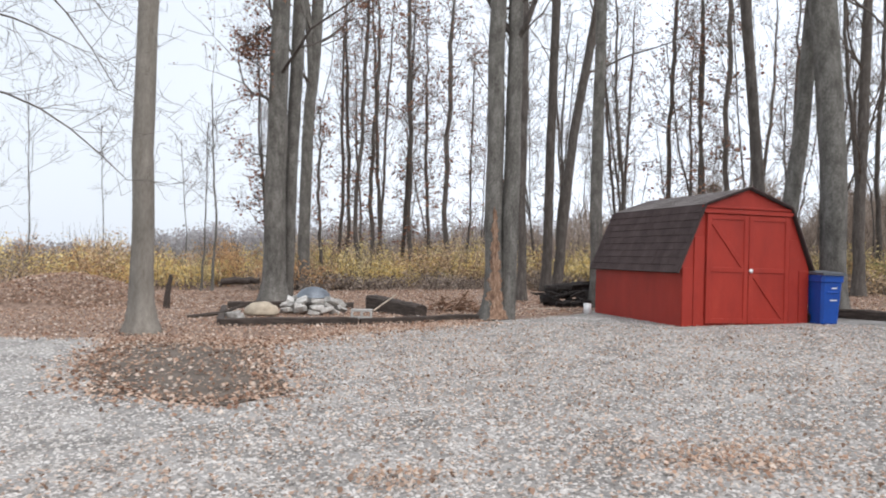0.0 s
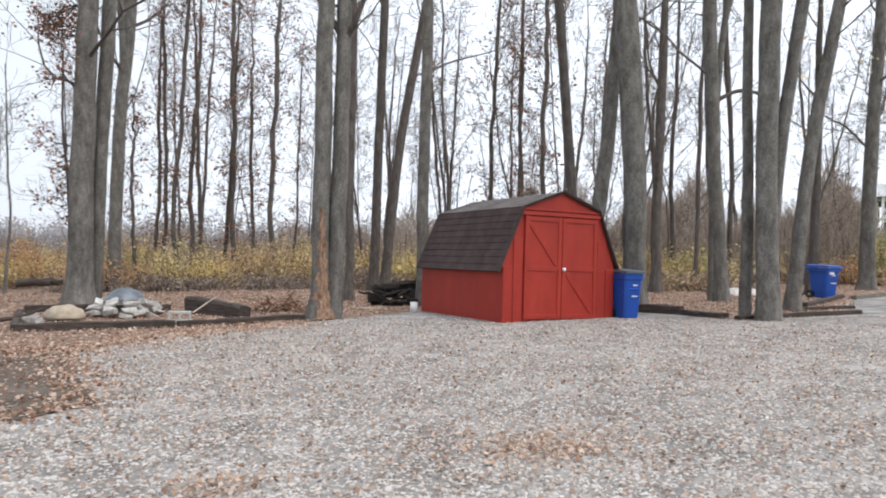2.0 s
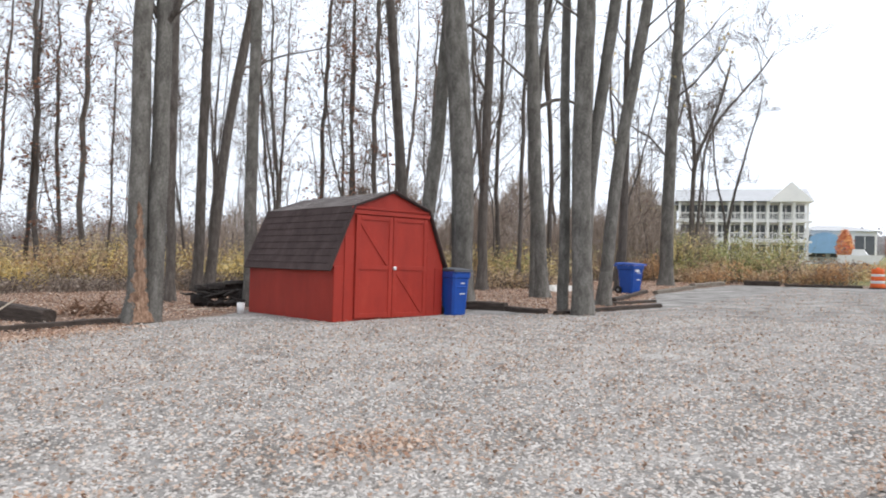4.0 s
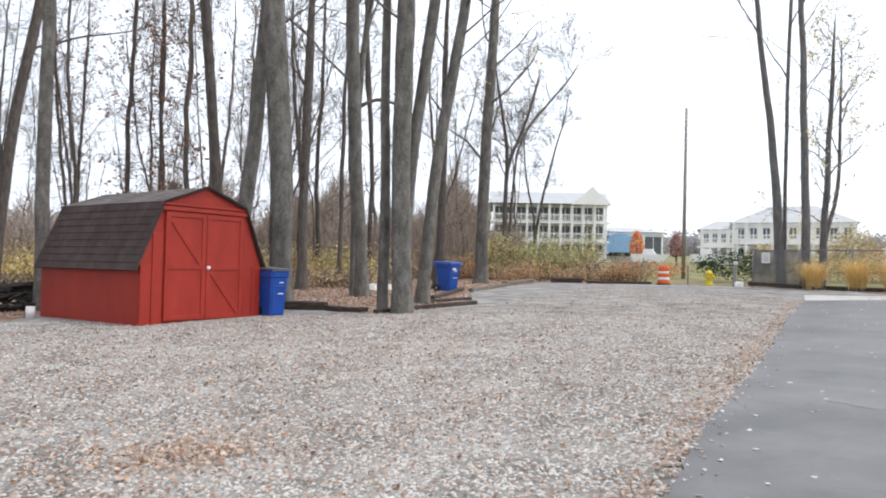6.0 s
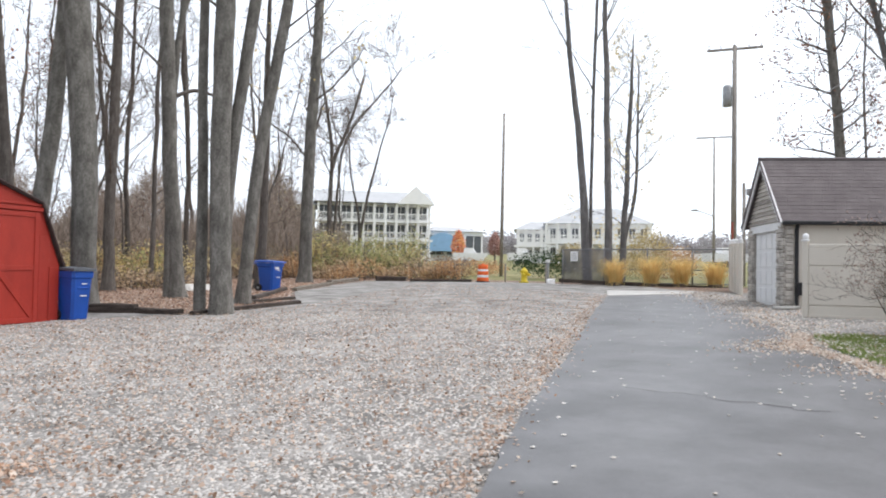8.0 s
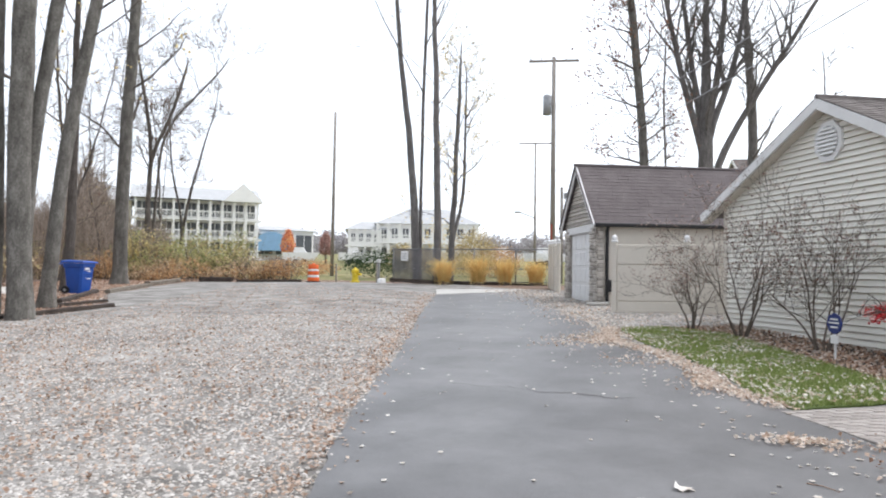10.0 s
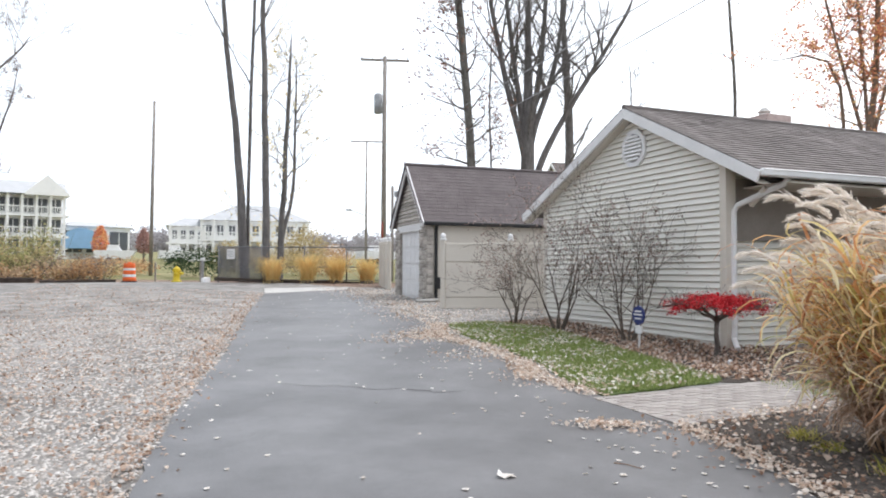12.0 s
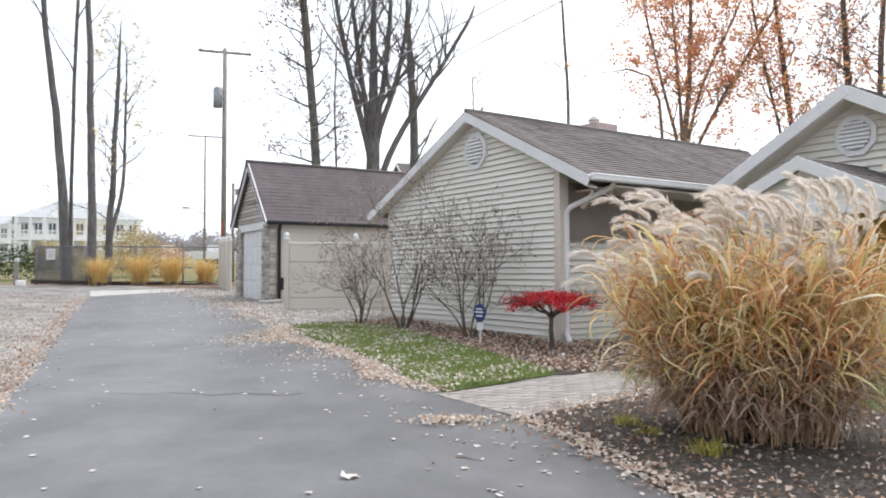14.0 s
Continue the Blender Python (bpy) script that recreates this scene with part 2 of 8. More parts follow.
LEAF = dict(
    fallen=leaf_material("fallen_leaves", [(0.0, (0.17, 0.095, 0.065)), (0.3, (0.34, 0.20, 0.135)), (0.6, (0.54, 0.38, 0.28)), (0.85, (0.64, 0.50, 0.40)), (1.0, (0.76, 0.68, 0.60))]),
    pale=leaf_material("pale_fallen_leaves", [(0.0, (0.36, 0.25, 0.18)), (0.3, (0.58, 0.46, 0.37)), (0.75, (0.76, 0.68, 0.60)), (0.92, (0.84, 0.78, 0.72)), (1.0, (0.64, 0.42, 0.28))]),
    lot=leaf_material("tan_lot_leaves", [(0.0, (0.25, 0.155, 0.105)), (0.35, (0.44, 0.31, 0.235)), (0.8, (0.58, 0.46, 0.375)), (1.0, (0.66, 0.58, 0.50))]),
    drift=leaf_material("orange_brown_drift", [(0.0, (0.32, 0.18, 0.12)), (0.4, (0.56, 0.38, 0.27)), (0.75, (0.68, 0.52, 0.41)), (1.0, (0.74, 0.65, 0.56))]),
    straw=leaf_material("dead_straw", [(0.0, (0.26, 0.165, 0.115)), (0.5, (0.52, 0.36, 0.25)), (1.0, (0.74, 0.60, 0.49))]),
    yellow=leaf_material("yellow_leaves", [(0.0, (0.62, 0.46, 0.17)), (0.5, (0.82, 0.65, 0.27)), (1.0, (0.86, 0.76, 0.46))]),
    green=leaf_material("green_undergrowth", [(0.0, (0.22, 0.23, 0.10)), (0.5, (0.42, 0.44, 0.20)), (0.8, (0.56, 0.55, 0.27)), (1.0, (0.62, 0.53, 0.30))]),
    brown=leaf_material("dry_brown_leaves", [(0.0, (0.12, 0.06, 0.045)), (0.5, (0.26, 0.125, 0.085)), (1.0, (0.38, 0.21, 0.14))]),
    russet=leaf_material("faded_russet_leaves", [(0.0, (0.30, 0.17, 0.15)), (0.5, (0.46, 0.28, 0.25)), (1.0, (0.56, 0.38, 0.33))]),
    scrub_tan=leaf_material("tan_bracken", [(0.0, (0.36, 0.25, 0.155)), (0.5, (0.58, 0.43, 0.28)), (1.0, (0.74, 0.60, 0.43))]),
    scrub_olive=leaf_material("olive_scrub", [(0.0, (0.30, 0.24, 0.12)), (0.5, (0.54, 0.44, 0.23)), (0.85, (0.66, 0.56, 0.32)), (1.0, (0.80, 0.70, 0.46))]),
    scrub_rust=leaf_material("rusty_scrub", [(0.0, (0.34, 0.19, 0.10)), (0.5, (0.58, 0.36, 0.19)), (1.0, (0.72, 0.51, 0.29))]),
    scrub_grey=leaf_material("grey_brown_brush", [(0.0, (0.19, 0.15, 0.125)), (0.5, (0.33, 0.27, 0.225)), (1.0, (0.47, 0.40, 0.34))]),
    gold=leaf_material("golden_tussock", [(0.0, (0.58, 0.36, 0.16)), (0.4, (0.84, 0.60, 0.24)), (0.8, (0.90, 0.73, 0.36)), (1.0, (0.62, 0.58, 0.26))]),
    orange=leaf_material("orange_leaves", [(0.0, (0.58, 0.20, 0.14)), (0.4, (0.76, 0.34, 0.21)), (0.75, (0.85, 0.48, 0.22)), (1.0, (0.90, 0.66, 0.28))]),
    red=leaf_material("crimson_leaves", [(0.0, (0.32, 0.014, 0.022)), (0.5, (0.60, 0.030, 0.045)), (1.0, (0.74, 0.10, 0.10))]),
    grass=leaf_material("lawn_blades", [(0.0, (0.14, 0.19, 0.055)), (0.6, (0.27, 0.345, 0.11)), (1.0, (0.44, 0.46, 0.22))]),
    plume=leaf_material("cream_plume", [(0.0, (0.74, 0.66, 0.57)), (0.5, (0.88, 0.82, 0.75)), (1.0, (0.94, 0.91, 0.86))]),
    speck=leaf_material("bleached_leaves", [(0.0, (0.50, 0.42, 0.35)), (0.35, (0.74, 0.69, 0.63)), (1.0, (0.90, 0.88, 0.85))]),
    head=leaf_material("withered_heads", [(0.0, (0.20, 0.13, 0.11)), (0.5, (0.34, 0.24, 0.205)), (1.0, (0.50, 0.39, 0.34))]),
    tuft=leaf_material("yellow_green_tuft", [(0.0, (0.26, 0.27, 0.05)), (0.6, (0.52, 0.46, 0.12)), (1.0, (0.66, 0.56, 0.22))]),
    reed=leaf_material("autumn_reed", [(0.0, (0.42, 0.20, 0.11)), (0.2, (0.68, 0.34, 0.17)), (0.42, (0.84, 0.52, 0.25)), (0.65, (0.90, 0.70, 0.38)), (0.82, (0.92, 0.84, 0.66)), (0.92, (0.82, 0.66, 0.26)), (1.0, (0.46, 0.48, 0.18))]),
    reed_y=leaf_material("yellow_reed", [(0.0, (0.62, 0.50, 0.20)), (0.4, (0.80, 0.67, 0.32)), (0.75, (0.88, 0.77, 0.47)), (1.0, (0.92, 0.87, 0.70))]),
    chips=material("loose_gravel", [(0.06, (0.11, 0.10, 0.092)), (0.32, (0.285, 0.264, 0.241)), (0.58, (0.43, 0.405, 0.378)), (0.9, (0.56, 0.538, 0.512))], 3, 0.9, 0.3, 60, island=0.7),
    crack=material("tarry_crack", tones((0.035, 0.034, 0.034), 0.2), 6, 0.9, 0.2, 60),
    chipsmulch=material("mulch_chips", [(0.1, (0.045, 0.038, 0.033)), (0.6, (0.10, 0.085, 0.075)), (0.9, (0.17, 0.145, 0.125))], 3, 0.9, 0.3, 60, island=0.7),
    pine=leaf_material("evergreen", [(0.0, (0.02, 0.04, 0.018)), (1.0, (0.06, 0.10, 0.04))]),
)


# ---- mesh tools ----
class Geo:
    """Collects pieces of one mesh."""

    def __init__(self):
        self.v, self.f, self.n = [], [], 0

    def add(self, verts, faces):
        verts = np.asarray(verts, float).reshape(-1, 3)
        self.v.append(verts)
        n = self.n
        self.f.extend([tuple(i + n for i in f) for f in faces])
        self.n += len(verts)
        return self

    def box(self, c, s, m=None, chamfer=0.0):
        x, y, z = [q / 2 for q in s]
        if chamfer:
            k = min(chamfer, x * 0.6, y * 0.6, z * 0.6)
            bm = bmesh.new()
            bmesh.ops.create_cube(bm, size=1)
            bmesh.ops.scale(bm, vec=s, verts=bm.verts)
            bmesh.ops.bevel(bm, geom=bm.edges[:], offset=k, segments=1, affect="EDGES")
            bm.verts.ensure_lookup_table()
            v = np.array([p.co[:] for p in bm.verts])
            f = [tuple(q.index for q in fc.verts) for fc in bm.faces]
            bm.free()
        else:
            v = np.array([(-x, -y, -z), (x, -y, -z), (x, y, -z), (-x, y, -z), (-x, -y, z), (x, -y, z), (x, y, z), (-x, y, z)])
            f = [(0, 3, 2, 1), (4, 5, 6, 7), (0, 1, 5, 4), (1, 2, 6, 5), (2, 3, 7, 6), (3, 0, 4, 7)]
        if m is not None:
            v = v @ np.array(m.to_3x3()).T
        return self.add(v + np.array(c), f)

    def tube(self, path, radii, n=8, cap=True):
        p = np.asarray(path, float)
        r = np.broadcast_to(np.asarray(radii, float), (len(p),))
        t = np.gradient(p, axis=0)
        t /= np.linalg.norm(t, axis=1)[:, None] + 1e-12
        mean = t.mean(0)
        ref = np.array([1.0, 0, 0]) if abs(mean[0]) < 0.7 * np.linalg.norm(mean) else np.array([0, 1.0, 0])
        u = np.cross(t, ref)
        u /= np.linalg.norm(u, axis=1)[:, None] + 1e-12
        w = np.cross(t, u)
        a = np.arange(n) * 2 * np.pi / n
        ring = p[:, None, :] + r[:, None, None] * (np.cos(a)[None, :, None] * u[:, None, :] + np.sin(a)[None, :, None] * w[:, None, :])
        k = len(p)
        f = []
        for i in range(k - 1):
            b = i * n
            for j in range(n):
                j2 = (j + 1) % n
                f.append((b + j, b + n + j, b + n + j2, b + j2))
        if cap:
            f.append(tuple(range(n)))
            f.append(tuple(reversed(range((k - 1) * n, k * n))))
        return self.add(ring.reshape(-1, 3), f)

    def prism(self, poly, z0, z1):
        """An upright prism over a polygon given counter-clockwise."""
        n = len(poly)
        v = [(x, y, z0) for x, y in poly] + [(x, y, z1) for x, y in poly]
        f = [tuple(reversed(range(n))), tuple(range(n, 2 * n))] + [(i, (i + 1) % n, n + (i + 1) % n, n + i) for i in range(n)]
        return self.add(v, f)

    def wallprism(self, poly, y0, y1):
        """A prism over a polygon in x and z, from y0 to y1."""
        n = len(poly)
        v = [(x, y0, z) for x, z in poly] + [(x, y1, z) for x, z in poly]
        f = [tuple(range(n)), tuple(reversed(range(n, 2 * n)))] + [(i, n + i, n + (i + 1) % n, (i + 1) % n) for i in range(n)]
        return self.add(v, f)

    def mesh(self, name, mat, smooth=False):
        me = bpy.data.meshes.new(name)
        me.from_pydata(np.concatenate(self.v).tolist() if self.v else [], [], self.f)
        if smooth:
            me.polygons.foreach_set("use_smooth", [True] * len(me.polygons))
        me.materials.append(mat)
        me.update()
        return me


def part(name, geo, mat, parent, label="", smooth=False):
    """One mesh object under a thing or a part."""
    ob = new(name, geo.mesh(name, mat, smooth) if isinstance(geo, Geo) else geo)
    ob.parent = parent
    if label:
        tagged(ob, label)
    return ob


def thing(name, x, y, rz=0.0, label="", category="", group="", z=None, kind=""):
    """An empty at the base of a thing."""
    ob = new(name)
    ob.empty_display_size = 0.1
    ob.matrix_basis = pose(x, y, gz(x, y) if z is None else z, 0, 0, rz)
    return tagged(ob, label, category, group, kind)


def solo(name, geo, mat, label, category, kind="", group="", at=None, smooth=False):
    ob = new(name, geo.mesh(name, mat, smooth) if isinstance(geo, Geo) else geo)
    if at is not None:
        ob.matrix_basis = at
    return tagged(ob, label, category, group, kind)


def quads(name, q, mat):
    """A mesh of many loose four-cornered pieces; q has the shape (pieces, 4, 3)."""
    q = np.asarray(q, np.float32)
    n = len(q)
    me = bpy.data.meshes.new(name)
    me.vertices.add(n * 4)
    me.vertices.foreach_set("co", q.reshape(-1))
    me.loops.add(n * 4)
    me.loops.foreach_set("vertex_index", np.arange(n * 4, dtype=np.int32))
    me.polygons.add(n)
    me.polygons.foreach_set("loop_start", np.arange(0, n * 4, 4, dtype=np.int32))
    me.materials.append(mat)
    me.update(calc_edges=True)
    me.validate()
    return me


def strips(name, rows, mat, smooth=False):
    """A mesh of many ribbons; rows has the shape (ribbons, points, 2 sides, 3)."""
    rows = np.asarray(rows, np.float32)
    n, k = rows.shape[:2]
    me = bpy.data.meshes.new(name)
    me.vertices.add(n * k * 2)
    me.vertices.foreach_set("co", rows.reshape(-1))
    i = np.arange(k - 1) * 2
    face = np.stack([i, i + 1, i + 3, i + 2], 1)
    idx = (face[None] + (np.arange(n) * k * 2)[:, None, None]).reshape(-1).astype(np.int32)
    me.loops.add(len(idx))
    me.loops.foreach_set("vertex_index", idx)
    me.polygons.add(len(idx) // 4)
    me.polygons.foreach_set("loop_start", np.arange(0, len(idx), 4, dtype=np.int32))
    me.materials.append(mat)
    me.update(calc_edges=True)
    return me


def leaf_quads(p, size, rng, flat=0.0):
    """Leaf-shaped kites at the points p; flat 1 lays them down, 0 turns them every way."""
    n = len(p)
    a = rng.normal(size=(n, 3))
    a[:, 2] *= 1 - flat * 0.88
    a /= np.linalg.norm(a, axis=1)[:, None]
    b = rng.normal(size=(n, 3))
    b[:, 2] *= 1 - flat * 0.88
    b -= a * (a * b).sum(1)[:, None]
    b /= np.linalg.norm(b, axis=1)[:, None]
    s = (size * rng.uniform(0.6, 1.35, n))[:, None]
    w = s * rng.uniform(0.3, 0.55, n)[:, None]
    lift = np.zeros((n, 3))
    lift[:, 2] = s[:, 0] * 0.18 * flat
    return np.stack([p - a * s * 0.5 + lift, p + b * w, p + a * s * 0.5 + lift, p - b * w], 1)


def inside(poly, x, y):
    poly = np.asarray(poly)
    res = np.zeros(len(x), bool)
    j = len(poly) - 1
    for i in range(len(poly)):
        xi, yi, xj, yj = *poly[i], *poly[j]
        cross = ((yi > y) != (yj > y)) & (x < (xj - xi) * (y - yi) / (yj - yi + 1e-12) + xi)
        res ^= cross
        j = i
    return res


def fill(poly, count, rng):
    """Random places inside a polygon."""
    poly = np.asarray(poly)
    lo, hi = poly.min(0), poly.max(0)
    x, y = rng.uniform(lo[0], hi[0], count * 3), rng.uniform(lo[1], hi[1], count * 3)
    k = inside(poly, x, y)
    return np.stack([x[k], y[k]], 1)[:count]


def ragged(poly, step, jitter, rng):
    """A polygon's outline with more corners, pushed in and out a little."""
    out = []
    for (x0, y0), (x1, y1) in zip(poly, poly[1:] + poly[:1]):
        d = math.hypot(x1 - x0, y1 - y0)
        n = max(1, min(60, int(d / step)))
        for i in range(n):
            t = i / n
            out.append((x0 + (x1 - x0) * t + rng.normal() * jitter, y0 + (y1 - y0) * t + rng.normal() * jitter))
    return out


def sheet(name, poly, lift, mat, label, category, thick=0.05):
    """A thin slab of ground cover on the slope."""
    bm = bmesh.new()
    top = [bm.verts.new((x, y, gz(x, y) + lift)) for x, y in poly]
    f = bm.faces.new(top)
    if f.normal.z < 0:
        f.normal_flip()
    res = bmesh.ops.extrude_face_region(bm, geom=[f])
    low = [e for e in res["geom"] if isinstance(e, bmesh.types.BMVert)]
    bmesh.ops.translate(bm, verts=low, vec=(0, 0, -thick))
    bmesh.ops.triangulate(bm, faces=bm.faces[:])
    bmesh.ops.recalc_face_normals(bm, faces=bm.faces[:])
    me = bpy.data.meshes.new(name)
    bm.to_mesh(me)
    bm.free()
    me.materials.append(mat)
    ob = new(name, me)
    return tagged(ob, label, category, kind="structure")


# ---- ground ----
GRAVEL = [(-32, -14), (30, -1), (28.3, 9.0), (31.5, 13), (30.9, 16), (31.1, 18.3), (30.2, 20.4), (28.6, 23.2), (27.6, 25.4), (23.9, 23.6), (18.9, 20.8), (14.9, 17.2), (14.45, 15.75),
          (10.85, 14.85), (10.05, 15.5), (9.7, 17.0), (8.6, 19.5), (3.7, 19.6), (3.3, 18.5), (1.6, 16.9), (0.7, 16.2), (-1.65, 14.1), (-2.9, 12.2), (-2.3, 9.8), (-1.6, 7.75), (-2.2, 7.2),
          (-3.76, 7.85), (-4.95, 9.8), (-6.0, 13.2), (-8.1, 13.3), (-20, 13.4), (-34, 14)]
PATCH = [(-4.9, 9.9), (-3.8, 7.95), (-2.2, 7.3), (-1.65, 7.85), (-2.3, 9.8), (-2.95, 12.0), (-4.2, 12.7), (-5.6, 12.6)]
DRIVE = [(-10, -3.2), (3.82, 2.49), (5.87, 3.43), (9.86, 4.95), (16.3, 7.64), (23.1, 10.3), (26.2, 8.55), (16.5, 3.95), (14.6, 2.98), (13.2, 2.75), (12.3, 2.75), (11.2, 1.55), (9.9, 0.72), (9.3, 0.72), (8.8, 0.68), (8.4, 0.3), (7.7, -0.28), (6.55, -0.86),
         (5.28, -1.3), (4.52, -1.55), (2.2, -2.8), (-10, -9.2)]
SLAB = [(23.25, 10.35), (26.3, 11.75), (28.1, 9.0), (26.25, 8.5)]
STRIP = [(14.5, 2.65), (14.95, 1.75), (16.0, 0.7), (19.9, -0.4), (20.9, 4.3), (24.4, 6.0), (28.0, 7.6), (28.3, 9.2), (17.4, 4.05)]
LAWN = [(14.4, 2.5), (14.95, 1.8), (14.2, 0.6), (8.95, -1.63), (8.3, -0.95), (7.85, -0.24), (8.5, 0.1), (9.8, 0.5), (11.2, 1.1), (12.6, 1.9)]
BED_A = [(16.0, 0.75), (14.95, 1.8), (14.2, 0.62), (8.95, -1.62), (8.85, -2.0), (9.6, -4.2), (12.2, -3.2), (12.1, -2.2), (16.4, 0.6)]
BED_B = [(6.5, -0.82), (7.82, -2.45), (7.4, -3.9), (5.4, -5.0), (2.6, -4.6), (2.3, -2.85), (4.52, -1.6), (5.28, -1.36)]
LAWN_B = [(7.45, -3.9), (7.9, -2.5), (8.85, -2.0), (9.5, -4.2), (8.6, -9), (3.5, -9), (2.0, -5), (2.6, -4.65), (5.4, -5.05)]


def build_ground():
    rng = np.random.default_rng(3)
    xs = np.array([-1600, -500, -200, -90, -45, -25, -12, 0, 12, 22, 33, 45, 70, 110, 200, 500, 1600], float)
    ys = np.array([-1600, -400, -120, -50, -22, -8, 4, 12, 20, 28, 38, 55, 80, 120, 240, 600, 1600], float)
    v = [(x, y, gz(x, y)) for y in ys for x in xs]
    w = len(xs)
    f = [(j * w + i, j * w + i + 1, (j + 1) * w + i + 1, (j + 1) * w + i) for j in range(len(ys) - 1) for i in range(w - 1)]
    g = Geo().add(v, f)
    me = g.mesh("ground", MAT["litter"])
    me.materials.append(MAT["field"])
    for p in me.polygons:
        c = p.center
        p.material_index = int(c.x > 33 or c.x < -45 or c.y > 80 or c.y < -22)
    tagged(new("ground", me), "brown leaf-strewn woodland floor running into rough grass", "ground", kind="structure")
    sheet("gravel_lot", ragged(GRAVEL, 0.5, 0.09, rng), 0.012, MAT["gravel"], "pale grey limestone gravel parking lot", "gravel")
    sheet("soil_patch", ragged(PATCH, 0.3, 0.06, rng), 0.016, MAT["dirt"], "bare trodden soil under a tree beside the gravel", "soil")
    sheet("driveway", ragged(DRIVE, 0.35, 0.025, rng), 0.03, MAT["asphalt"], "worn grey asphalt driveway with scattered leaves", "driveway")
    sheet("concrete_slab", SLAB, 0.04, MAT["concrete"], "pale concrete slab at the end of the driveway", "slab")
    sheet("gravel_strip", ragged(STRIP, 0.4, 0.05, rng), 0.022, MAT["gravel"], "pale gravel strip beside the garage", "gravel")
    sheet("lawn", ragged(LAWN, 0.3, 0.04, rng), 0.03, MAT["lawn"], "small green lawn littered with pale leaves", "lawn")
    sheet("planting_bed", ragged(BED_A, 0.3, 0.04, rng), 0.024, MAT["mulch"], "mulched bed with leaves along the house wall", "bed")
    sheet("mulch_bed", ragged(BED_B, 0.3, 0.04, rng), 0.026, MAT["mulch"], "dark mulch bed under the tall reed grass", "bed")
    sheet("side_lawn", ragged(LAWN_B, 0.4, 0.03, rng), 0.02, MAT["lawn"], "green lawn behind the reed grass", "lawn")


build_ground()


# ---- trees ----
def wander(p, d, length, k, rng, bend, lift):
    """A crooked path from p along d."""
    pts = [np.array(p, float)]
    d = np.array(d, float)
    d /= np.linalg.norm(d)
    for _ in range(k):
        d = d + rng.normal(size=3) * bend + np.array((0, 0, lift))
        d /= np.linalg.norm(d)
        pts.append(pts[-1] + d * length / k)
    return np.array(pts), d


def limb(geo, tips, p, d, length, r, depth, rng, kids=4, bend=0.16, lift=0.06, thin=0.006):
    k = 6 if depth >= 2 else 4 if depth == 1 else 3
    pts, dend = wander(p, d, length, k, rng, bend, lift)
    rad = np.linspace(r, max(thin, r * 0.3), k + 1)
    geo.tube(pts, rad, 5 if depth >= 2 else 3, cap=False)
    if depth == 0:
        tips.append(pts[-1])
        tips.append(pts[-2])
        return
    for _ in range(kids):
        i = rng.integers(2, k + 1)
        base = pts[i]
        ax = pts[i] - pts[i - 1]
        ax /= np.linalg.norm(ax)
        side = rng.normal(size=3)
        side -= ax * (side @ ax)
        side /= np.linalg.norm(side) + 1e-9
        nd = ax * rng.uniform(0.5, 1.0) + side * rng.uniform(0.5, 0.95)
        limb(geo, tips, base, nd, length * rng.uniform(0.4, 0.7), max(thin, rad[i] * rng.uniform(0.45, 0.7)), depth - 1, rng, kids, bend, lift, thin)


def sprays(geo, tips, per, length, rng):
    """Fine end twigs: a few slivers at every tip, spreading outward and up."""
    if not tips or not per:
        return
    tp = np.repeat(np.array(tips), per, 0)
    n = len(tp)
    d = rng.normal(size=(n, 3)) + (0, 0, 0.45)
    d /= np.linalg.norm(d, axis=1)[:, None]
    e = tp + d * (length * rng.uniform(0.4, 1.2, n))[:, None]
    w = np.cross(d, rng.normal(size=(n, 3)))
    w *= 0.011 * length / (np.linalg.norm(w, axis=1)[:, None] + 1e-9)
    v = np.stack([tp - w, tp + w, e + w * 0.3, e - w * 0.3], 1).reshape(-1, 3)
    geo.add(v, [(i, i + 1, i + 2, i + 3) for i in range(0, 4 * n, 4)])


def trunk_path(knots, top, rng, k=22, wob=0.02):
    """A trunk through knots (dx, dy, z), going on up to the height top."""
    kn = np.array([(0, 0, -0.12)] + list(knots), float)
    last = kn[-1]
    dirn = (kn[-1] - kn[-2]) / max(0.1, kn[-1][2] - kn[-2][2])
    if top > last[2]:
        kn = np.vstack([kn, last + dirn * (top - last[2]) * np.array((0.7, 0.7, 1))])
    z = np.concatenate([[-0.12, 0.05, 0.25, 0.6], np.linspace(1.2, kn[-1][2], k)])
    x = np.interp(z, kn[:, 2], kn[:, 0])
    y = np.interp(z, kn[:, 2], kn[:, 1])
    for a in (x, y):
        s = np.convolve(np.pad(a, 2, "edge"), np.ones(5) / 5, "valid")
        a[4:] = s[4:]
        a[4:] += np.cumsum(rng.normal(size=len(a) - 4)) * wob * 0.5
    return np.stack([x, y, z], 1)


def bark_tube(geo, path, radii, rng, n=14, rough=0.06):
    """A trunk whose section is not quite round."""
    start = geo.n
    geo.tube(path, radii, n, cap=True)
    v = geo.v[-1].reshape(len(path), n, 3)
    c = path[:, None, :]
    a = np.arange(n) * 2 * np.pi / n
    ph = rng.uniform(0, 6.28, 4)
    for i in range(len(path)):
        k = 1 + rough * (np.sin(3 * a + ph[0] + i * 0.16) + 0.7 * np.sin(5 * a + ph[1] - i * 0.11)) + rng.normal(size=n) * rough * 0.35
        if i < 4:
            k *= 1 + (4 - i) * 0.035 * np.maximum(0, np.sin(4 * a + ph[2]))
        v[i] = c[i] + (v[i] - c[i]) * k[:, None]
    geo.v[-1] = v.reshape(-1, 3)
    return start


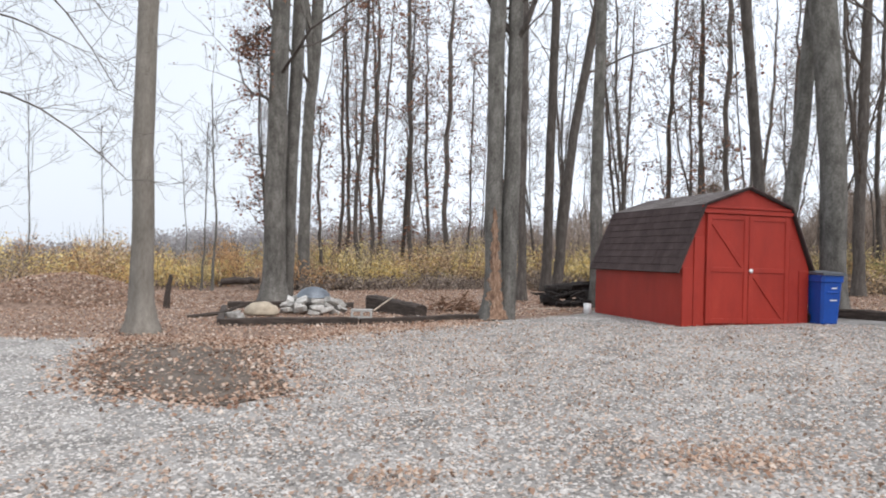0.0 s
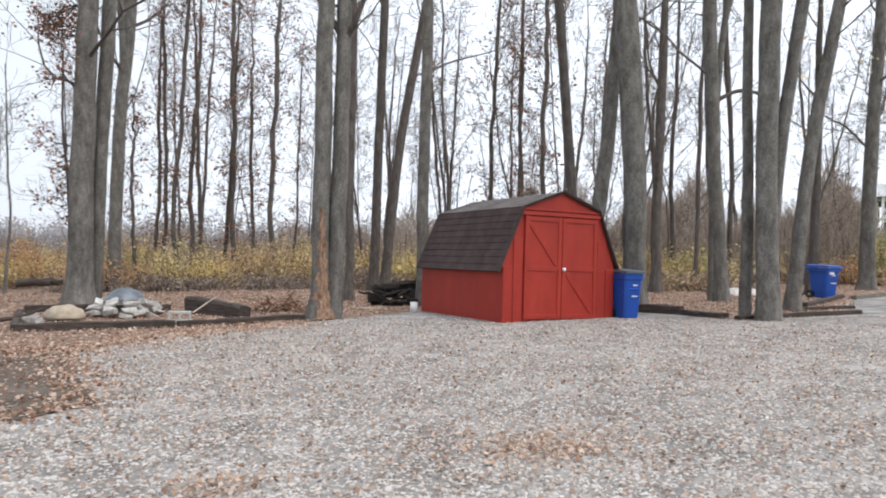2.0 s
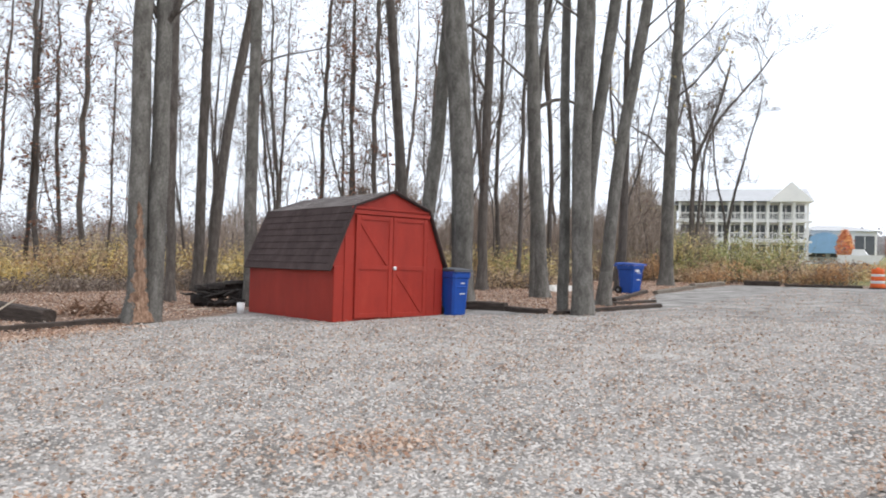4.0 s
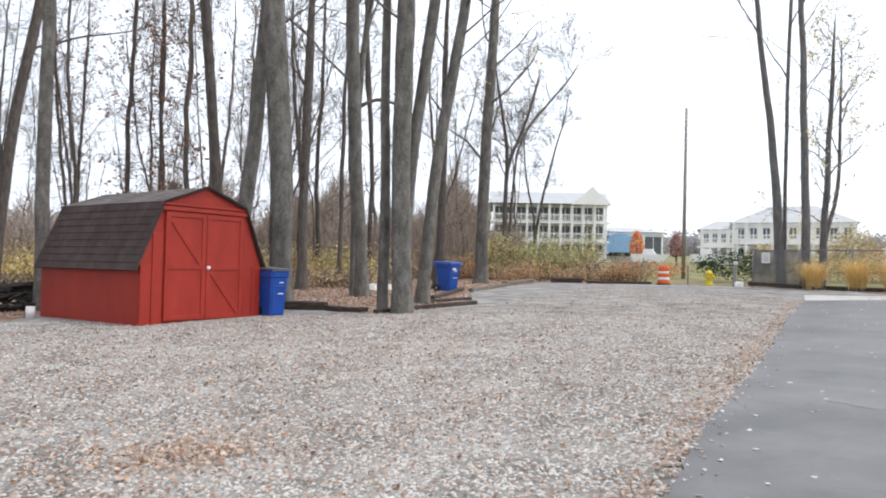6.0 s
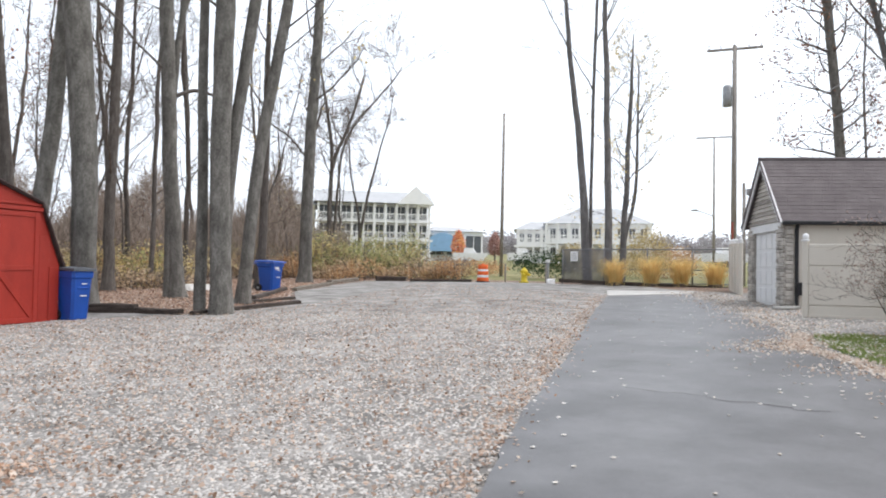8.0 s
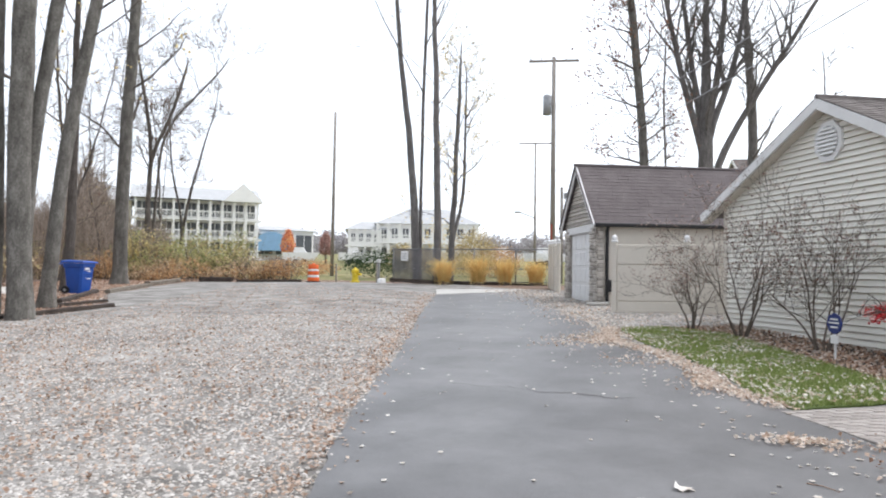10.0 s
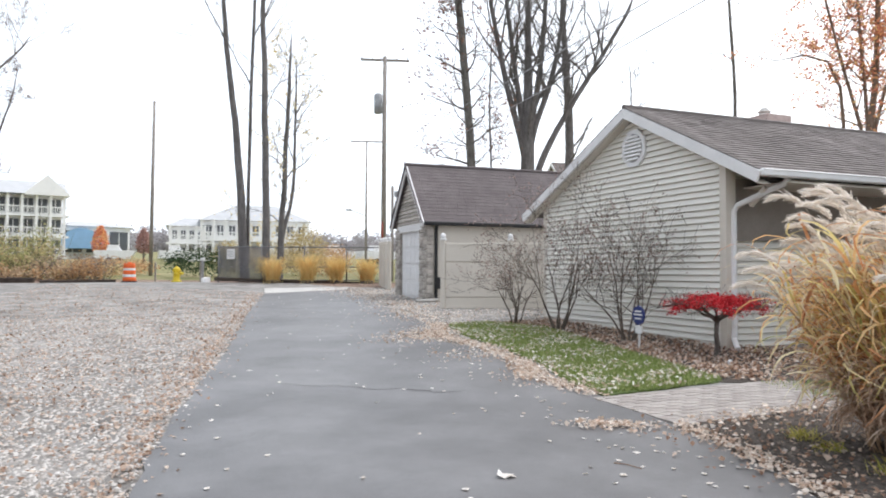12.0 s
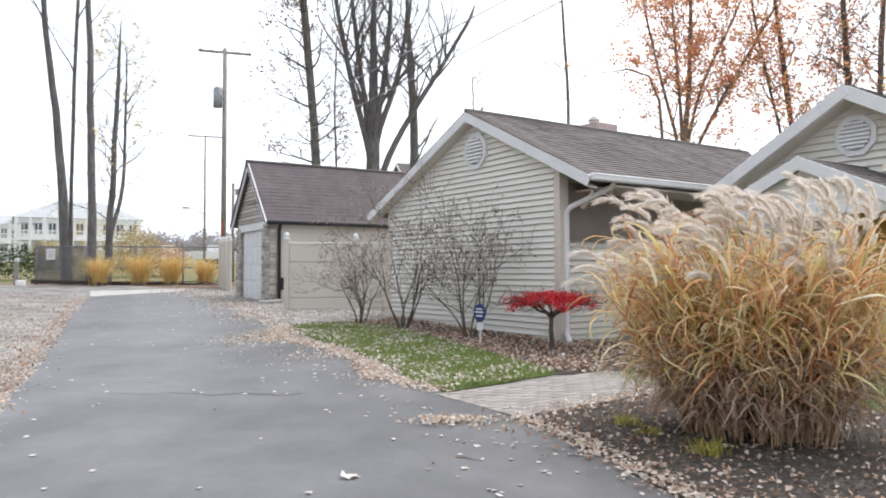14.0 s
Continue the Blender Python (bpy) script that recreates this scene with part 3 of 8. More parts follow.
def tree(x, y, r0, knots, r1, top, seed, label, clear=5.0, limbs=9, depth=2, kids=4, spread=0.7, leaves=None, leafn=0, leafsize=0.09, mat="bark", stems=(), flare=0.45, group="woodland trees", llen=0.22, extra=None, thin=0.006, wob=0.03, spray=1, spraylen=0.45):
    rng = np.random.default_rng(seed)
    r0, r1 = r0 * 0.87, r1 * 0.87
    t = thing("tree", x, y, 0, label, "tree", group)
    zt = knots[-1][2]

    def radius(z):
        lin = np.interp(z, [0, zt, top], [r0 * 0.92, r1, max(0.02, r1 * 0.2)])
        return lin + r0 * flare * np.exp(-np.maximum(z, 0) / 0.35)

    path = trunk_path(knots, top, rng, wob=wob)
    g = Geo()
    bark_tube(g, path, radius(path[:, 2]), rng)
    crown, tips = Geo(), []
    for sx, sy, sr, sk, sr1 in stems:
        sp = trunk_path(sk, top * 0.9, rng)
        sp[:, :2] += (sx, sy)
        ssr = np.interp(sp[:, 2], [0, sk[-1][2], top * 0.9], [sr * 0.87, sr1 * 0.87, 0.02])
        bark_tube(g, sp, ssr, rng, 10)
        for _ in range(limbs // 2):
            i = rng.integers(len(sp) // 2, len(sp) - 1)
            az = rng.uniform(0, 6.28)
            limb(crown, tips, sp[i], (math.cos(az) * spread, math.sin(az) * spread, 0.8), top * llen * 0.8, ssr[i] * 0.5, depth, rng, kids, thin=thin)
    part("trunk", g, MAT[mat], t, smooth=True)
    rad = radius(path[:, 2])
    idx = [i for i in range(len(path) - 1) if path[i, 2] > clear]
    for q in range(limbs):
        i = idx[int(len(idx) * (q + rng.uniform(0, 0.9)) / limbs)] if idx else len(path) - 2
        az = rng.uniform(0, 6.28)
        f = (path[i, 2] - clear) / max(1, top - clear)
        limb(crown, tips, path[i], (math.cos(az) * spread, math.sin(az) * spread, 0.45 + 0.5 * f), top * llen * (1.1 - 0.55 * f) * rng.uniform(0.6, 1.1), max(0.012, rad[i] * rng.uniform(0.14, 0.34)), depth, rng, kids, thin=thin)
    if extra:
        extra(crown, tips, path, rng)
    sprays(crown, tips, spray, spraylen, rng)
    if crown.n:
        tagged(part("crown", crown, MAT["bark_hazed" if mat == "bark_hazed" else "bark_dark" if mat in ("bark", "bark_light") else "bark_warm" if mat == "bark_warm" else "twig"], t), kind="stuff")
    if leafn and tips:
        tp = np.array(tips)
        p = tp[rng.integers(0, len(tp), leafn)] + rng.normal(size=(leafn, 3)) * 0.12
        part("foliage", quads("foliage", leaf_quads(p, leafsize, rng), LEAF[leaves]), None, t)["kind"] = "stuff"
    return t


def low_boughs(heights, length, lean=0.15):
    """Boughs low on a trunk, that carry dead leaves."""
    def put(geo, tips, path, rng):
        for z in heights:
            i = int(np.argmin(abs(path[:, 2] - z)))
            az = rng.uniform(2.2, 4.4)
            limb(geo, tips, path[i], (math.cos(az), math.sin(az) * 0.6, lean), length * rng.uniform(0.7, 1.2), 0.03, 2, rng, 5, 0.2, 0.0)
    return put


G1 = "tall grey-barked deciduous tree, leafless, standing in leaf litter"
tree(-5.82, 14.07, 0.27, [(-0.11, 0, 3.14), (-0.09, 0, 6.4)], 0.21, 17, 1, "tall smooth grey tree on a flared base by the bare soil", clear=8.5, limbs=10, spread=0.9, mat="bark_light", flare=0.7)
tree(-5.55, 23.5, 0.45, [(-0.05, 0, 4.22), (-0.05, 0, 9.6)], 0.32, 19, 2, "stout grey twin-stemmed tree with clusters of brown leaves", clear=6, limbs=10,
     leaves="brown", leafn=2100, leafsize=0.10, stems=[(0.34, 0.5, 0.24, [(-0.0, 0, 4.3), (0.12, 0, 9.8)], 0.24)], extra=low_boughs((3.3, 3.7, 4.7, 6.4, 7.5, 7.7, 7.9, 8.2, 8.6, 8.9, 9.2, 9.5), 0.95))
tree(-6.2, 31.4, 0.31, [(0.05, 0, 6.37), (0.3, 0, 10.7)], 0.27, 19, 3, "grey forked tree rising from the undergrowth", clear=10, limbs=9, stems=[(0.05, 0, 0.2, [(0.05, 0, 10.5), (-0.5, 0, 13)], 0.18)], leaves="brown", leafn=700, leafsize=0.12)


def rotten_face(t):
    """The torn strip of brown rotten wood low on a trunk: one ragged, splintered skin."""
    rows, cols = 60, 15
    v, f = [], []
    for i in range(rows):
        u = i / (rows - 1)
        z = 0.04 + u * 2.55
        half = (0.065 + 0.20 * (1 - u) ** 1.7) * (1 + 0.3 * math.sin(i * 0.7) + 0.22 * math.sin(i * 1.9 + 1)) * min(1.0, (1 - u) * 9 + 0.12)
        rad = 0.212 + 0.21 * math.exp(-max(0, z) / 0.35)
        for k in range(cols):
            w = 2 * k / (cols - 1) - 1
            a = w * half / rad + 0.22 - 0.3 * u + 0.05 * math.sin(i * 0.5)
            rise = 0.03 * (1 - w ** 4) + 0.022 * noise.noise(Vector((w * 4, z * 2.2, 3.0))) + 0.012 * noise.noise(Vector((w * 9, z * 7, 8.0)))
            r = rad - 0.012 + rise
            v.append((math.sin(a) * r - 0.014 * z, -math.cos(a) * r, z))
    for i in range(rows - 1):
        for k in range(cols - 1):
            b = i * cols + k
            f.append((b, b + 1, b + cols + 1, b + cols))
    part("rotten_strip", Geo().add(v, f), MAT["rotwood"], t, "strip of exposed brown rotten wood")


scar = tree(1.08, 17.08, 0.25, [(-0.05, 0, 3.48), (-0.1, 0, 7.4)], 0.22, 15, 5, "twin-stemmed grey tree with a torn rotten scar low on its trunk", clear=7, limbs=6, flare=0.95,
            stems=[(0.30, 0.02, 0.24, [(0.03, 0, 1.2), (0.04, 0, 3.5), (0.0, 0, 7.4)], 0.19)])
rotten_face(scar)
tree(2.41, 23.88, 0.18, [(-0.13, 0, 4.27), (-0.23, 0, 9.8)], 0.145, 17, 6, G1, clear=4.5, limbs=10, mat="bark_dark")
tree(3.97, 29.74, 0.25, [(0.04, 0, 6.1), (0.1, 0, 11.8)], 0.19, 19, 7, G1, clear=8, limbs=9, mat="bark_dark")
tree(4.43, 30.18, 0.25, [(0.77, 0, 7.35), (1.5, 0, 12.0)], 0.19, 19, 8, "slender grey tree leaning to one side in the woods", clear=8, limbs=8, mat="bark_dark")
tree(4.25, 21.08, 0.22, [(-0.09, 0, 4.75), (-0.05, 0, 8.8)], 0.175, 18, 9, "straight grey tree behind the red shed", clear=6.5, limbs=8)
tree(8.97, 20.6, 0.19, [(-0.40, 0.14, 4.85), (-0.82, 0.29, 9.1)], 0.17, 18, 10, "leaning grey tree behind the red shed", clear=7, limbs=7, mat="bark_dark")
tree(9.29, 17.73, 0.34, [(-0.23, 0.08, 5.3), (-0.56, 0.2, 8.36)], 0.36, 20, 11, "massive grey tree with a muscular trunk beside the shed", clear=8, limbs=9, flare=0.25)
tree(8.35, 18.9, 0.26, [(0.45, -0.13, 4.64), (0.72, -0.22, 8.6)], 0.2, 18, 12, "grey tree leaning against its larger neighbour", clear=7, limbs=6)
tree(14.56, 26.24, 0.25, [(0.01, 0, 6.0), (0.05, -0.02, 9.0)], 0.2, 17, 13, G1, clear=3.6, limbs=13, spread=0.9, kids=5, mat="bark_dark")


def arch_bough(geo, tips, path, rng):
    """A bare bough that arches over to the next trunk."""
    i = int(np.argmin(abs(path[:, 2] - 6.0)))
    a = path[i]
    pts = [a + np.array((q * 1.45, -q * 0.45, 0.45 * math.sin(q * 2.4))) for q in np.linspace(0, 1, 9)]
    geo.tube(pts, np.linspace(0.075, 0.05, 9), 7)


tree(13.85, 20.83, 0.30, [(-0.27, 0.1, 5.2), (-0.55, 0.2, 9.9)], 0.25, 19, 14, "grey tree with an arching low bough", clear=6.8, limbs=9, extra=arch_bough,
     stems=[(-0.30, 0.1, 0.13, [(0.0, 0, 6.8), (0.35, -0.1, 10)], 0.12)])
tree(10.89, 14.59, 0.30, [(-0.05, 0.02, 4.17), (-0.03, 0.01, 7.5)], 0.26, 19, 15, "stout multi-stemmed grey tree at the edge of the gravel", clear=7, limbs=8, flare=0.2,
     stems=[(-0.15, 0.6, 0.17, [(-0.02, 0, 3.6), (-0.12, 0.05, 6.4), (-0.1, 0.05, 8)], 0.12), (0.1, 0.12, 0.15, [(0.12, -0.04, 3.2), (0.28, -0.1, 4.9), (0.66, -0.24, 7.6)], 0.17)])
tree(13.41, 16.98, 0.23, [(0.32, -0.11, 4.66), (1.04, -0.37, 8.65)], 0.18, 17, 16, "leaning grey tree at the edge of the gravel", clear=6, limbs=8)
tree(19.05, 23.19, 0.22, [(0.14, -0.05, 4.1), (0.16, -0.06, 9.1)], 0.13, 15, 17, G1, clear=4, limbs=10, leaves="yellow", leafn=160, mat="bark_dark")
tree(24.47, 26.41, 0.38, [(0.08, -0.03, 6.6), (0.35, -0.12, 13)], 0.26, 21, 18, "tall straight grey tree with a few clinging yellow leaves", clear=5.5, limbs=13, leaves="yellow", leafn=320, leafsize=0.12)
tree(31.57, 32.09, 0.21, [(-0.06, 0.02, 5.25), (0.08, -0.05, 7.5), (-0.45, 0.45, 11.2)], 0.10, 14, 19, "spreading bare tree forking into two rising limbs", clear=6.0, limbs=15, spread=0.8, kids=5, llen=0.2, leaves="brown", leafn=420, leafsize=0.10, mat="bark_dark", thin=0.009,
     stems=[(0.02, -0.02, 0.15, [(0.04, -0.05, 7.0), (0.75, -0.8, 9.2), (1.3, -1.35, 12.0)], 0.08), (0.02, -0.02, 0.12, [(0.5, -0.5, 8.5), (1.5, -1.6, 10.3), (3.1, -3.3, 13.0)], 0.05)], spray=3, spraylen=0.6)
tree(34.2, 32.2, 0.14, [(0.1, -0.1, 3.2), (0.5, -0.5, 6.0), (1.2, -1.3, 9.9)], 0.045, 11.5, 20, "slim bare tree leaning outward from a low fork", clear=4.5, limbs=10, spread=0.6, kids=4, leaves="brown", leafn=200, leafsize=0.09, mat="bark_dark", llen=0.16,
     stems=[(0.0, 0.0, 0.11, [(0.1, -0.1, 3.4), (-0.35, 0.35, 6.2), (-0.5, 0.5, 9.2)], 0.04)], spray=3, spraylen=0.55, thin=0.008)
tree(29.6, 33.5, 0.10, [(-0.1, 0.1, 2.6), (-0.5, 0.5, 5.2)], 0.05, 7.5, 33, "short crooked bare tree in the far shrubs", clear=2.5, limbs=9, spread=0.7, kids=4, leaves="yellow", leafn=120, leafsize=0.09, mat="bark_dark", llen=0.2, spray=2)
tree(16.86, 27.21, 0.12, [(0.06, -0.02, 3.9), (0.09, -0.03, 8)], 0.1, 12, 21, "thin bare young tree", clear=2.5, limbs=14, kids=4, mat="bark_dark")
FG = "trees at the fence"
tree(31.95, 15.25, 0.27, [(-0.16, 0.19, 5.23), (-0.5, 0.6, 9.5), (-0.74, 0.88, 12.9)], 0.11, 20, 22, "tall slim bare tree with few boughs by the fence", clear=11, limbs=7, group=FG, flare=0.2, mat="bark_hazed",
     stems=[(0.3, 0.05, 0.09, [(0.03, -0.04, 6.6), (0.12, -0.14, 13)], 0.09)])
tree(31.9, 14.2, 0.23, [(-0.06, 0.07, 6.4), (-0.18, 0.22, 12.7)], 0.125, 20, 23, "tall slim grey tree by the fence", clear=7, limbs=13, group=FG, flare=0.2, mat="bark_hazed")
tree(33.15, 14.11, 0.2, [(0.15, -0.18, 5.4), (0.26, -0.31, 9.4)], 0.1, 12, 24, "thin twiggy forked tree with sparse yellow leaves", clear=2.5, limbs=18, stems=[(0.0, 0.0, 0.13, [(0.05, -0.05, 1.8), (0.45, -0.55, 4.2), (0.5, -0.6, 8.5)], 0.06)], depth=2, spread=0.45, group=FG, mat="bark_hazed", leaves="yellow", leafn=1500, leafsize=0.09, llen=0.16)
HG = "trees behind the house"
tree(37.96, 2.69, 0.6, [(-0.02, 0.06, 4.5), (0, 0.01, 7.5)], 0.36, 16, 25, "huge bare tree forking into heavy rising limbs", clear=8.5, limbs=18, spread=0.5, depth=2, kids=4, llen=0.3, group=HG, flare=0.15, mat="bark_hazed",
     stems=[(0, 0, 0.27, [(0, 0, 6.0), (-0.35, 1.1, 10), (-0.6, 2.0, 15)], 0.11), (0, 0, 0.27, [(0, 0, 7.2), (-0.2, 0.6, 11), (-0.3, 1.1, 15)], 0.11), (0, 0, 0.27, [(0, 0, 6.6), (0.2, -0.7, 11), (0.3, -1.0, 15)], 0.12),
            (0, 0, 0.27, [(0, 0, 7), (0.35, -1.2, 10), (0.6, -2.0, 15)], 0.10), (0, 0, 0.27, [(0, -0.3, 5.4), (0.5, -1.7, 8.2), (1.2, -4.0, 12), (1.7, -5.7, 15)], 0.09)])
tree(35.67, 5.2, 0.28, [(-0.02, 0.07, 7.4), (-0.21, 0.7, 13.8)], 0.21, 20, 26, "tall bare tree with drooping leafy side twigs", clear=4.5, limbs=50, spread=1.5, group=HG, llen=0.12, leaves="brown", leafn=3600, leafsize=0.10, mat="bark")
tree(42.05, 0.86, 0.36, [(0.07, -0.25, 8.2), (0, -0.01, 12.3)], 0.24, 17, 27, "bare tree with rising limbs", clear=6, limbs=16, group=HG, mat="bark_hazed")
tree(37.8, 4.5, 0.09, [(0, -0.05, 6), (0, 0.12, 9), (0, 0.05, 11.5)], 0.05, 12.5, 34, "thin bare young tree with fine side twigs", clear=4.5, limbs=16, spread=0.9, kids=4, group=HG, llen=0.11, mat="bark_hazed", spray=2)
tree(30.0, -2.1, 0.07, [(0, 0.03, 5), (0, 0.04, 7.5)], 0.035, 8.9, 35, "small bare crooked tree", clear=6.6, limbs=6, spread=1.0, kids=3, group=HG, llen=0.16, mat="bark_hazed")
tree(44.19, -8.82, 0.13, [(-0.04, 0.12, 11.5), (-0.11, 0.38, 15.2)], 0.1, 19, 28, "very slender bare tree", clear=6.5, limbs=9, group=HG, spread=1.1, llen=0.14)


def bent_bough(geo, tips, path, rng):
    """A bare stem beside the tree whose top bends over to one side."""
    pts = np.array([(0.3, 0.9, -0.1), (0.25, 0.95, 4), (0.2, 0.85, 7.0), (0.25, 0.95, 8.6), (0.4, 1.4, 9.8), (0.65, 2.3, 10.2), (1.0, 3.3, 10.1)])
    geo.tube(pts, (0.10, 0.09, 0.08, 0.07, 0.055, 0.04, 0.02), 7, cap=False)
    for p in pts[3:]:
        for _ in range(3):
            limb(geo, tips, p, (0.3, rng.normal() * 0.7, 0.5), 1.3, 0.016, 1, rng, 4, 0.2, 0.02, 0.005)


tree(34.0, -12.0, 0.22, [(-0.03, -0.1, 5.5), (-0.08, -0.35, 8.2), (-0.05, -0.5, 12)], 0.11, 16, 29, "spreading autumn tree with orange and coral leaves", clear=5.0, limbs=22, spread=0.8, depth=2, kids=5, group=HG, leaves="orange", leafn=17000, leafsize=0.11, spray=0, llen=0.17, mat="bark_warm", extra=bent_bough,
     stems=[(0, 0, 0.13, [(-0.05, -0.2, 6.6), (-0.1, -1.0, 9.5), (-0.3, -2.5, 12.5)], 0.06), (0, 0, 0.13, [(0, 0.0, 6.0), (0.3, 0.8, 9.5), (0.5, 1.5, 13)], 0.06), (0, 0, 0.13, [(0, -0.05, 7.2), (0.1, 0.15, 11), (0.1, 0.4, 14)], 0.06), (0, 0, 0.12, [(0, -0.1, 5.2), (-0.4, -1.7, 8.6), (-1.0, -3.6, 11.8)], 0.07)])
tree(32.0, -16.7, 0.17, [(0.15, 0.3, 6), (0.35, 0.75, 10)], 0.13, 17, 30, "dark tree with thinning orange leaves", clear=4, limbs=24, depth=2, kids=5, group=HG, leaves="orange", leafn=8000, leafsize=0.11, spray=0, llen=0.18, mat="bark_dark",
     stems=[(0.1, 0.1, 0.10, [(0.2, 0.6, 6), (0.4, 1.6, 11)], 0.06)])
tree(31.1, -18.3, 0.18, [(0.01, 0.07, 7.6), (0, 0.2, 11.2)], 0.14, 18, 31, "dark tree with sparse russet leaves", clear=4, limbs=28, depth=2, kids=5, group=HG, leaves="brown", leafn=5200, leafsize=0.10, mat="bark_dark", llen=0.17)
tree(34.65, -21.5, 0.19, [(-0.01, -0.43, 10), (0, -0.62, 12.8)], 0.15, 18, 32, "dark tree with sparse russet leaves", clear=4, limbs=24, depth=2, kids=5, group=HG, leaves="orange", leafn=4500, leafsize=0.12, mat="bark_dark")


def backwoods():
    """The thinner trees deeper in the woods: a few kinds, repeated."""
    rng = np.random.default_rng(11)
    kinds = []
    for i in range(9):
        r = (0.135, 0.095, 0.068, 0.115, 0.16, 0.08, 0.063, 0.125, 0.085)[i]
        top = (17, 14, 11, 16, 19, 13, 10, 18, 12)[i]
        bend = rng.normal(size=4) * 0.55
        t = tree(200 + i, 400, r, [(bend[0] * 0.5, bend[1] * 0.5, top * 0.3), (bend[0] + bend[2] * 0.4, bend[1] + bend[3] * 0.4, top * 0.6)], r * 0.7, top, 100 + i, "slender bare tree deep in the woods", clear=(3.5, 2.5, 1.8, 5, 6, 2, 1.5, 5, 2.2)[i],
                 limbs=(13, 13, 12, 12, 12, 14, 12, 13, 13)[i], spread=0.5, kids=3, mat="bark_dark", group="woodland trees", flare=0.25, llen=0.21, thin=0.007, wob=0.075, leaves="brown", leafn=(0, 60, 240, 40, 0, 420, 60, 30, 140)[i], leafsize=0.08, spray=3, spraylen=0.5,
                 stems=[(0, 0, r * 0.75, [(bend[0] * 0.4, bend[1] * 0.4, top * 0.22), (bend[2] * 1.6, bend[3] * 1.6, top * 0.55)], r * 0.4)] if i in (1, 5, 8) else ())
        kinds.append(t)
    spots = []
    # density by bearing from the lot: thin to the west, thick in the middle, thinning east
    for lo, hi, n, d0, d1 in ((-14, -6, 6, 34, 55), (-6, 4, 5, 42, 60), (4, 24, 21, 30, 62), (24, 34, 11, 31, 62), (34, 41, 6, 38, 60), (41, 47, 2, 50, 62)):
        for _ in range(n):
            for _try in range(30):
                a, d = radians(rng.uniform(lo, hi)), rng.uniform(d0, d1)
                x, y = d * math.sin(a), d * math.cos(a)
                if all((x - u) ** 2 + (y - v) ** 2 > 2.2 for u, v in spots):
                    spots.append((x, y))
                    break
    for q, (x, y) in enumerate(spots):
        k = kinds[rng.integers(0, 9)]
        m = pose(x, y, gz(x, y), rng.normal() * 1.5, rng.normal() * 2.5, rng.uniform(0, 360)) @ Matrix.Scale(rng.uniform(0.8, 1.2), 4)
        if q < 9:
            k = kinds[q]
            k.matrix_basis = m
        else:
            c = copy_thing(k, m)
            c.matrix_basis = m
    # thin saplings against the open sky
    for i, (x, y, h, r) in enumerate(((-9.6, 30, 8.5, 0.07), (-10.2, 30.5, 7, 0.05), (-19.5, 34, 9, 0.05), (-22.5, 36, 7.5, 0.045), (-17.0, 36, 8, 0.04), (-26, 38, 8, 0.05), (-13.6, 38, 7.5, 0.04))):
        tree(x, y, r, [(0.1, 0, h * 0.35), (-0.1 + 0.2 * (i % 2), 0, h * 0.7)], r * 0.5, h, 140 + i, "pale leafless sapling in the undergrowth", clear=h * 0.45, limbs=8, spread=0.75, kids=3, group="saplings", llen=0.28, mat="bark", spray=0)


backwoods()


def columnar_trees():
    """Straight dark trees feathered all the way up with short twigs and clinging brown leaves."""
    kinds = []
    for i, (r, top) in enumerate(((0.12, 14.0), (0.14, 15.0), (0.10, 13.0), (0.09, 7.4))):
        rng = np.random.default_rng(900 + i)

        def feather(geo, tips, path, rng):
            for z in rng.uniform(0.9, top, int(top * 7)):
                j = int(np.argmin(abs(path[:, 2] - z)))
                a = rng.uniform(0, 6.28)
                p = path[j] + (path[min(j + 1, len(path) - 1)] - path[j]) * rng.uniform()
                limb(geo, tips, p, (math.cos(a), math.sin(a), 0.75), rng.uniform(0.35, 1.0), 0.013, 1, rng, 2, 0.2, 0.03, 0.006)

        b = rng.normal(size=4) * 0.12
        kinds.append(tree(220 + i, 400, r, [(b[0], b[1], top * 0.35), (b[2], b[3], top * 0.7)], r * 0.75, top, 910 + i, "straight dark tree feathered with short twigs and brown leaves", clear=5, limbs=9 if top > 8 else 3, spread=0.4, kids=3,
                          mat="bark_dark", flare=0.25, llen=0.16, thin=0.008, wob=0.09, leaves="brown", leafn=int(top * 75), leafsize=0.10, extra=feather))
    used = set()
    for n, (x, y, r, lean, h) in enumerate(COLUMNS):
        q = 3 if h < 8 else n % 3
        k = kinds[q]
        s = r / (0.12, 0.14, 0.10, 0.09)[q]
        m = pose(x, y, gz(x, y), 0, math.degrees(math.atan(lean / h)), 97 * n) @ Matrix.Diagonal((s, s, max(1.0, s), 1))
        if q in used:
            k = copy_thing(k, m)
        used.add(q)
        k.matrix_basis = m


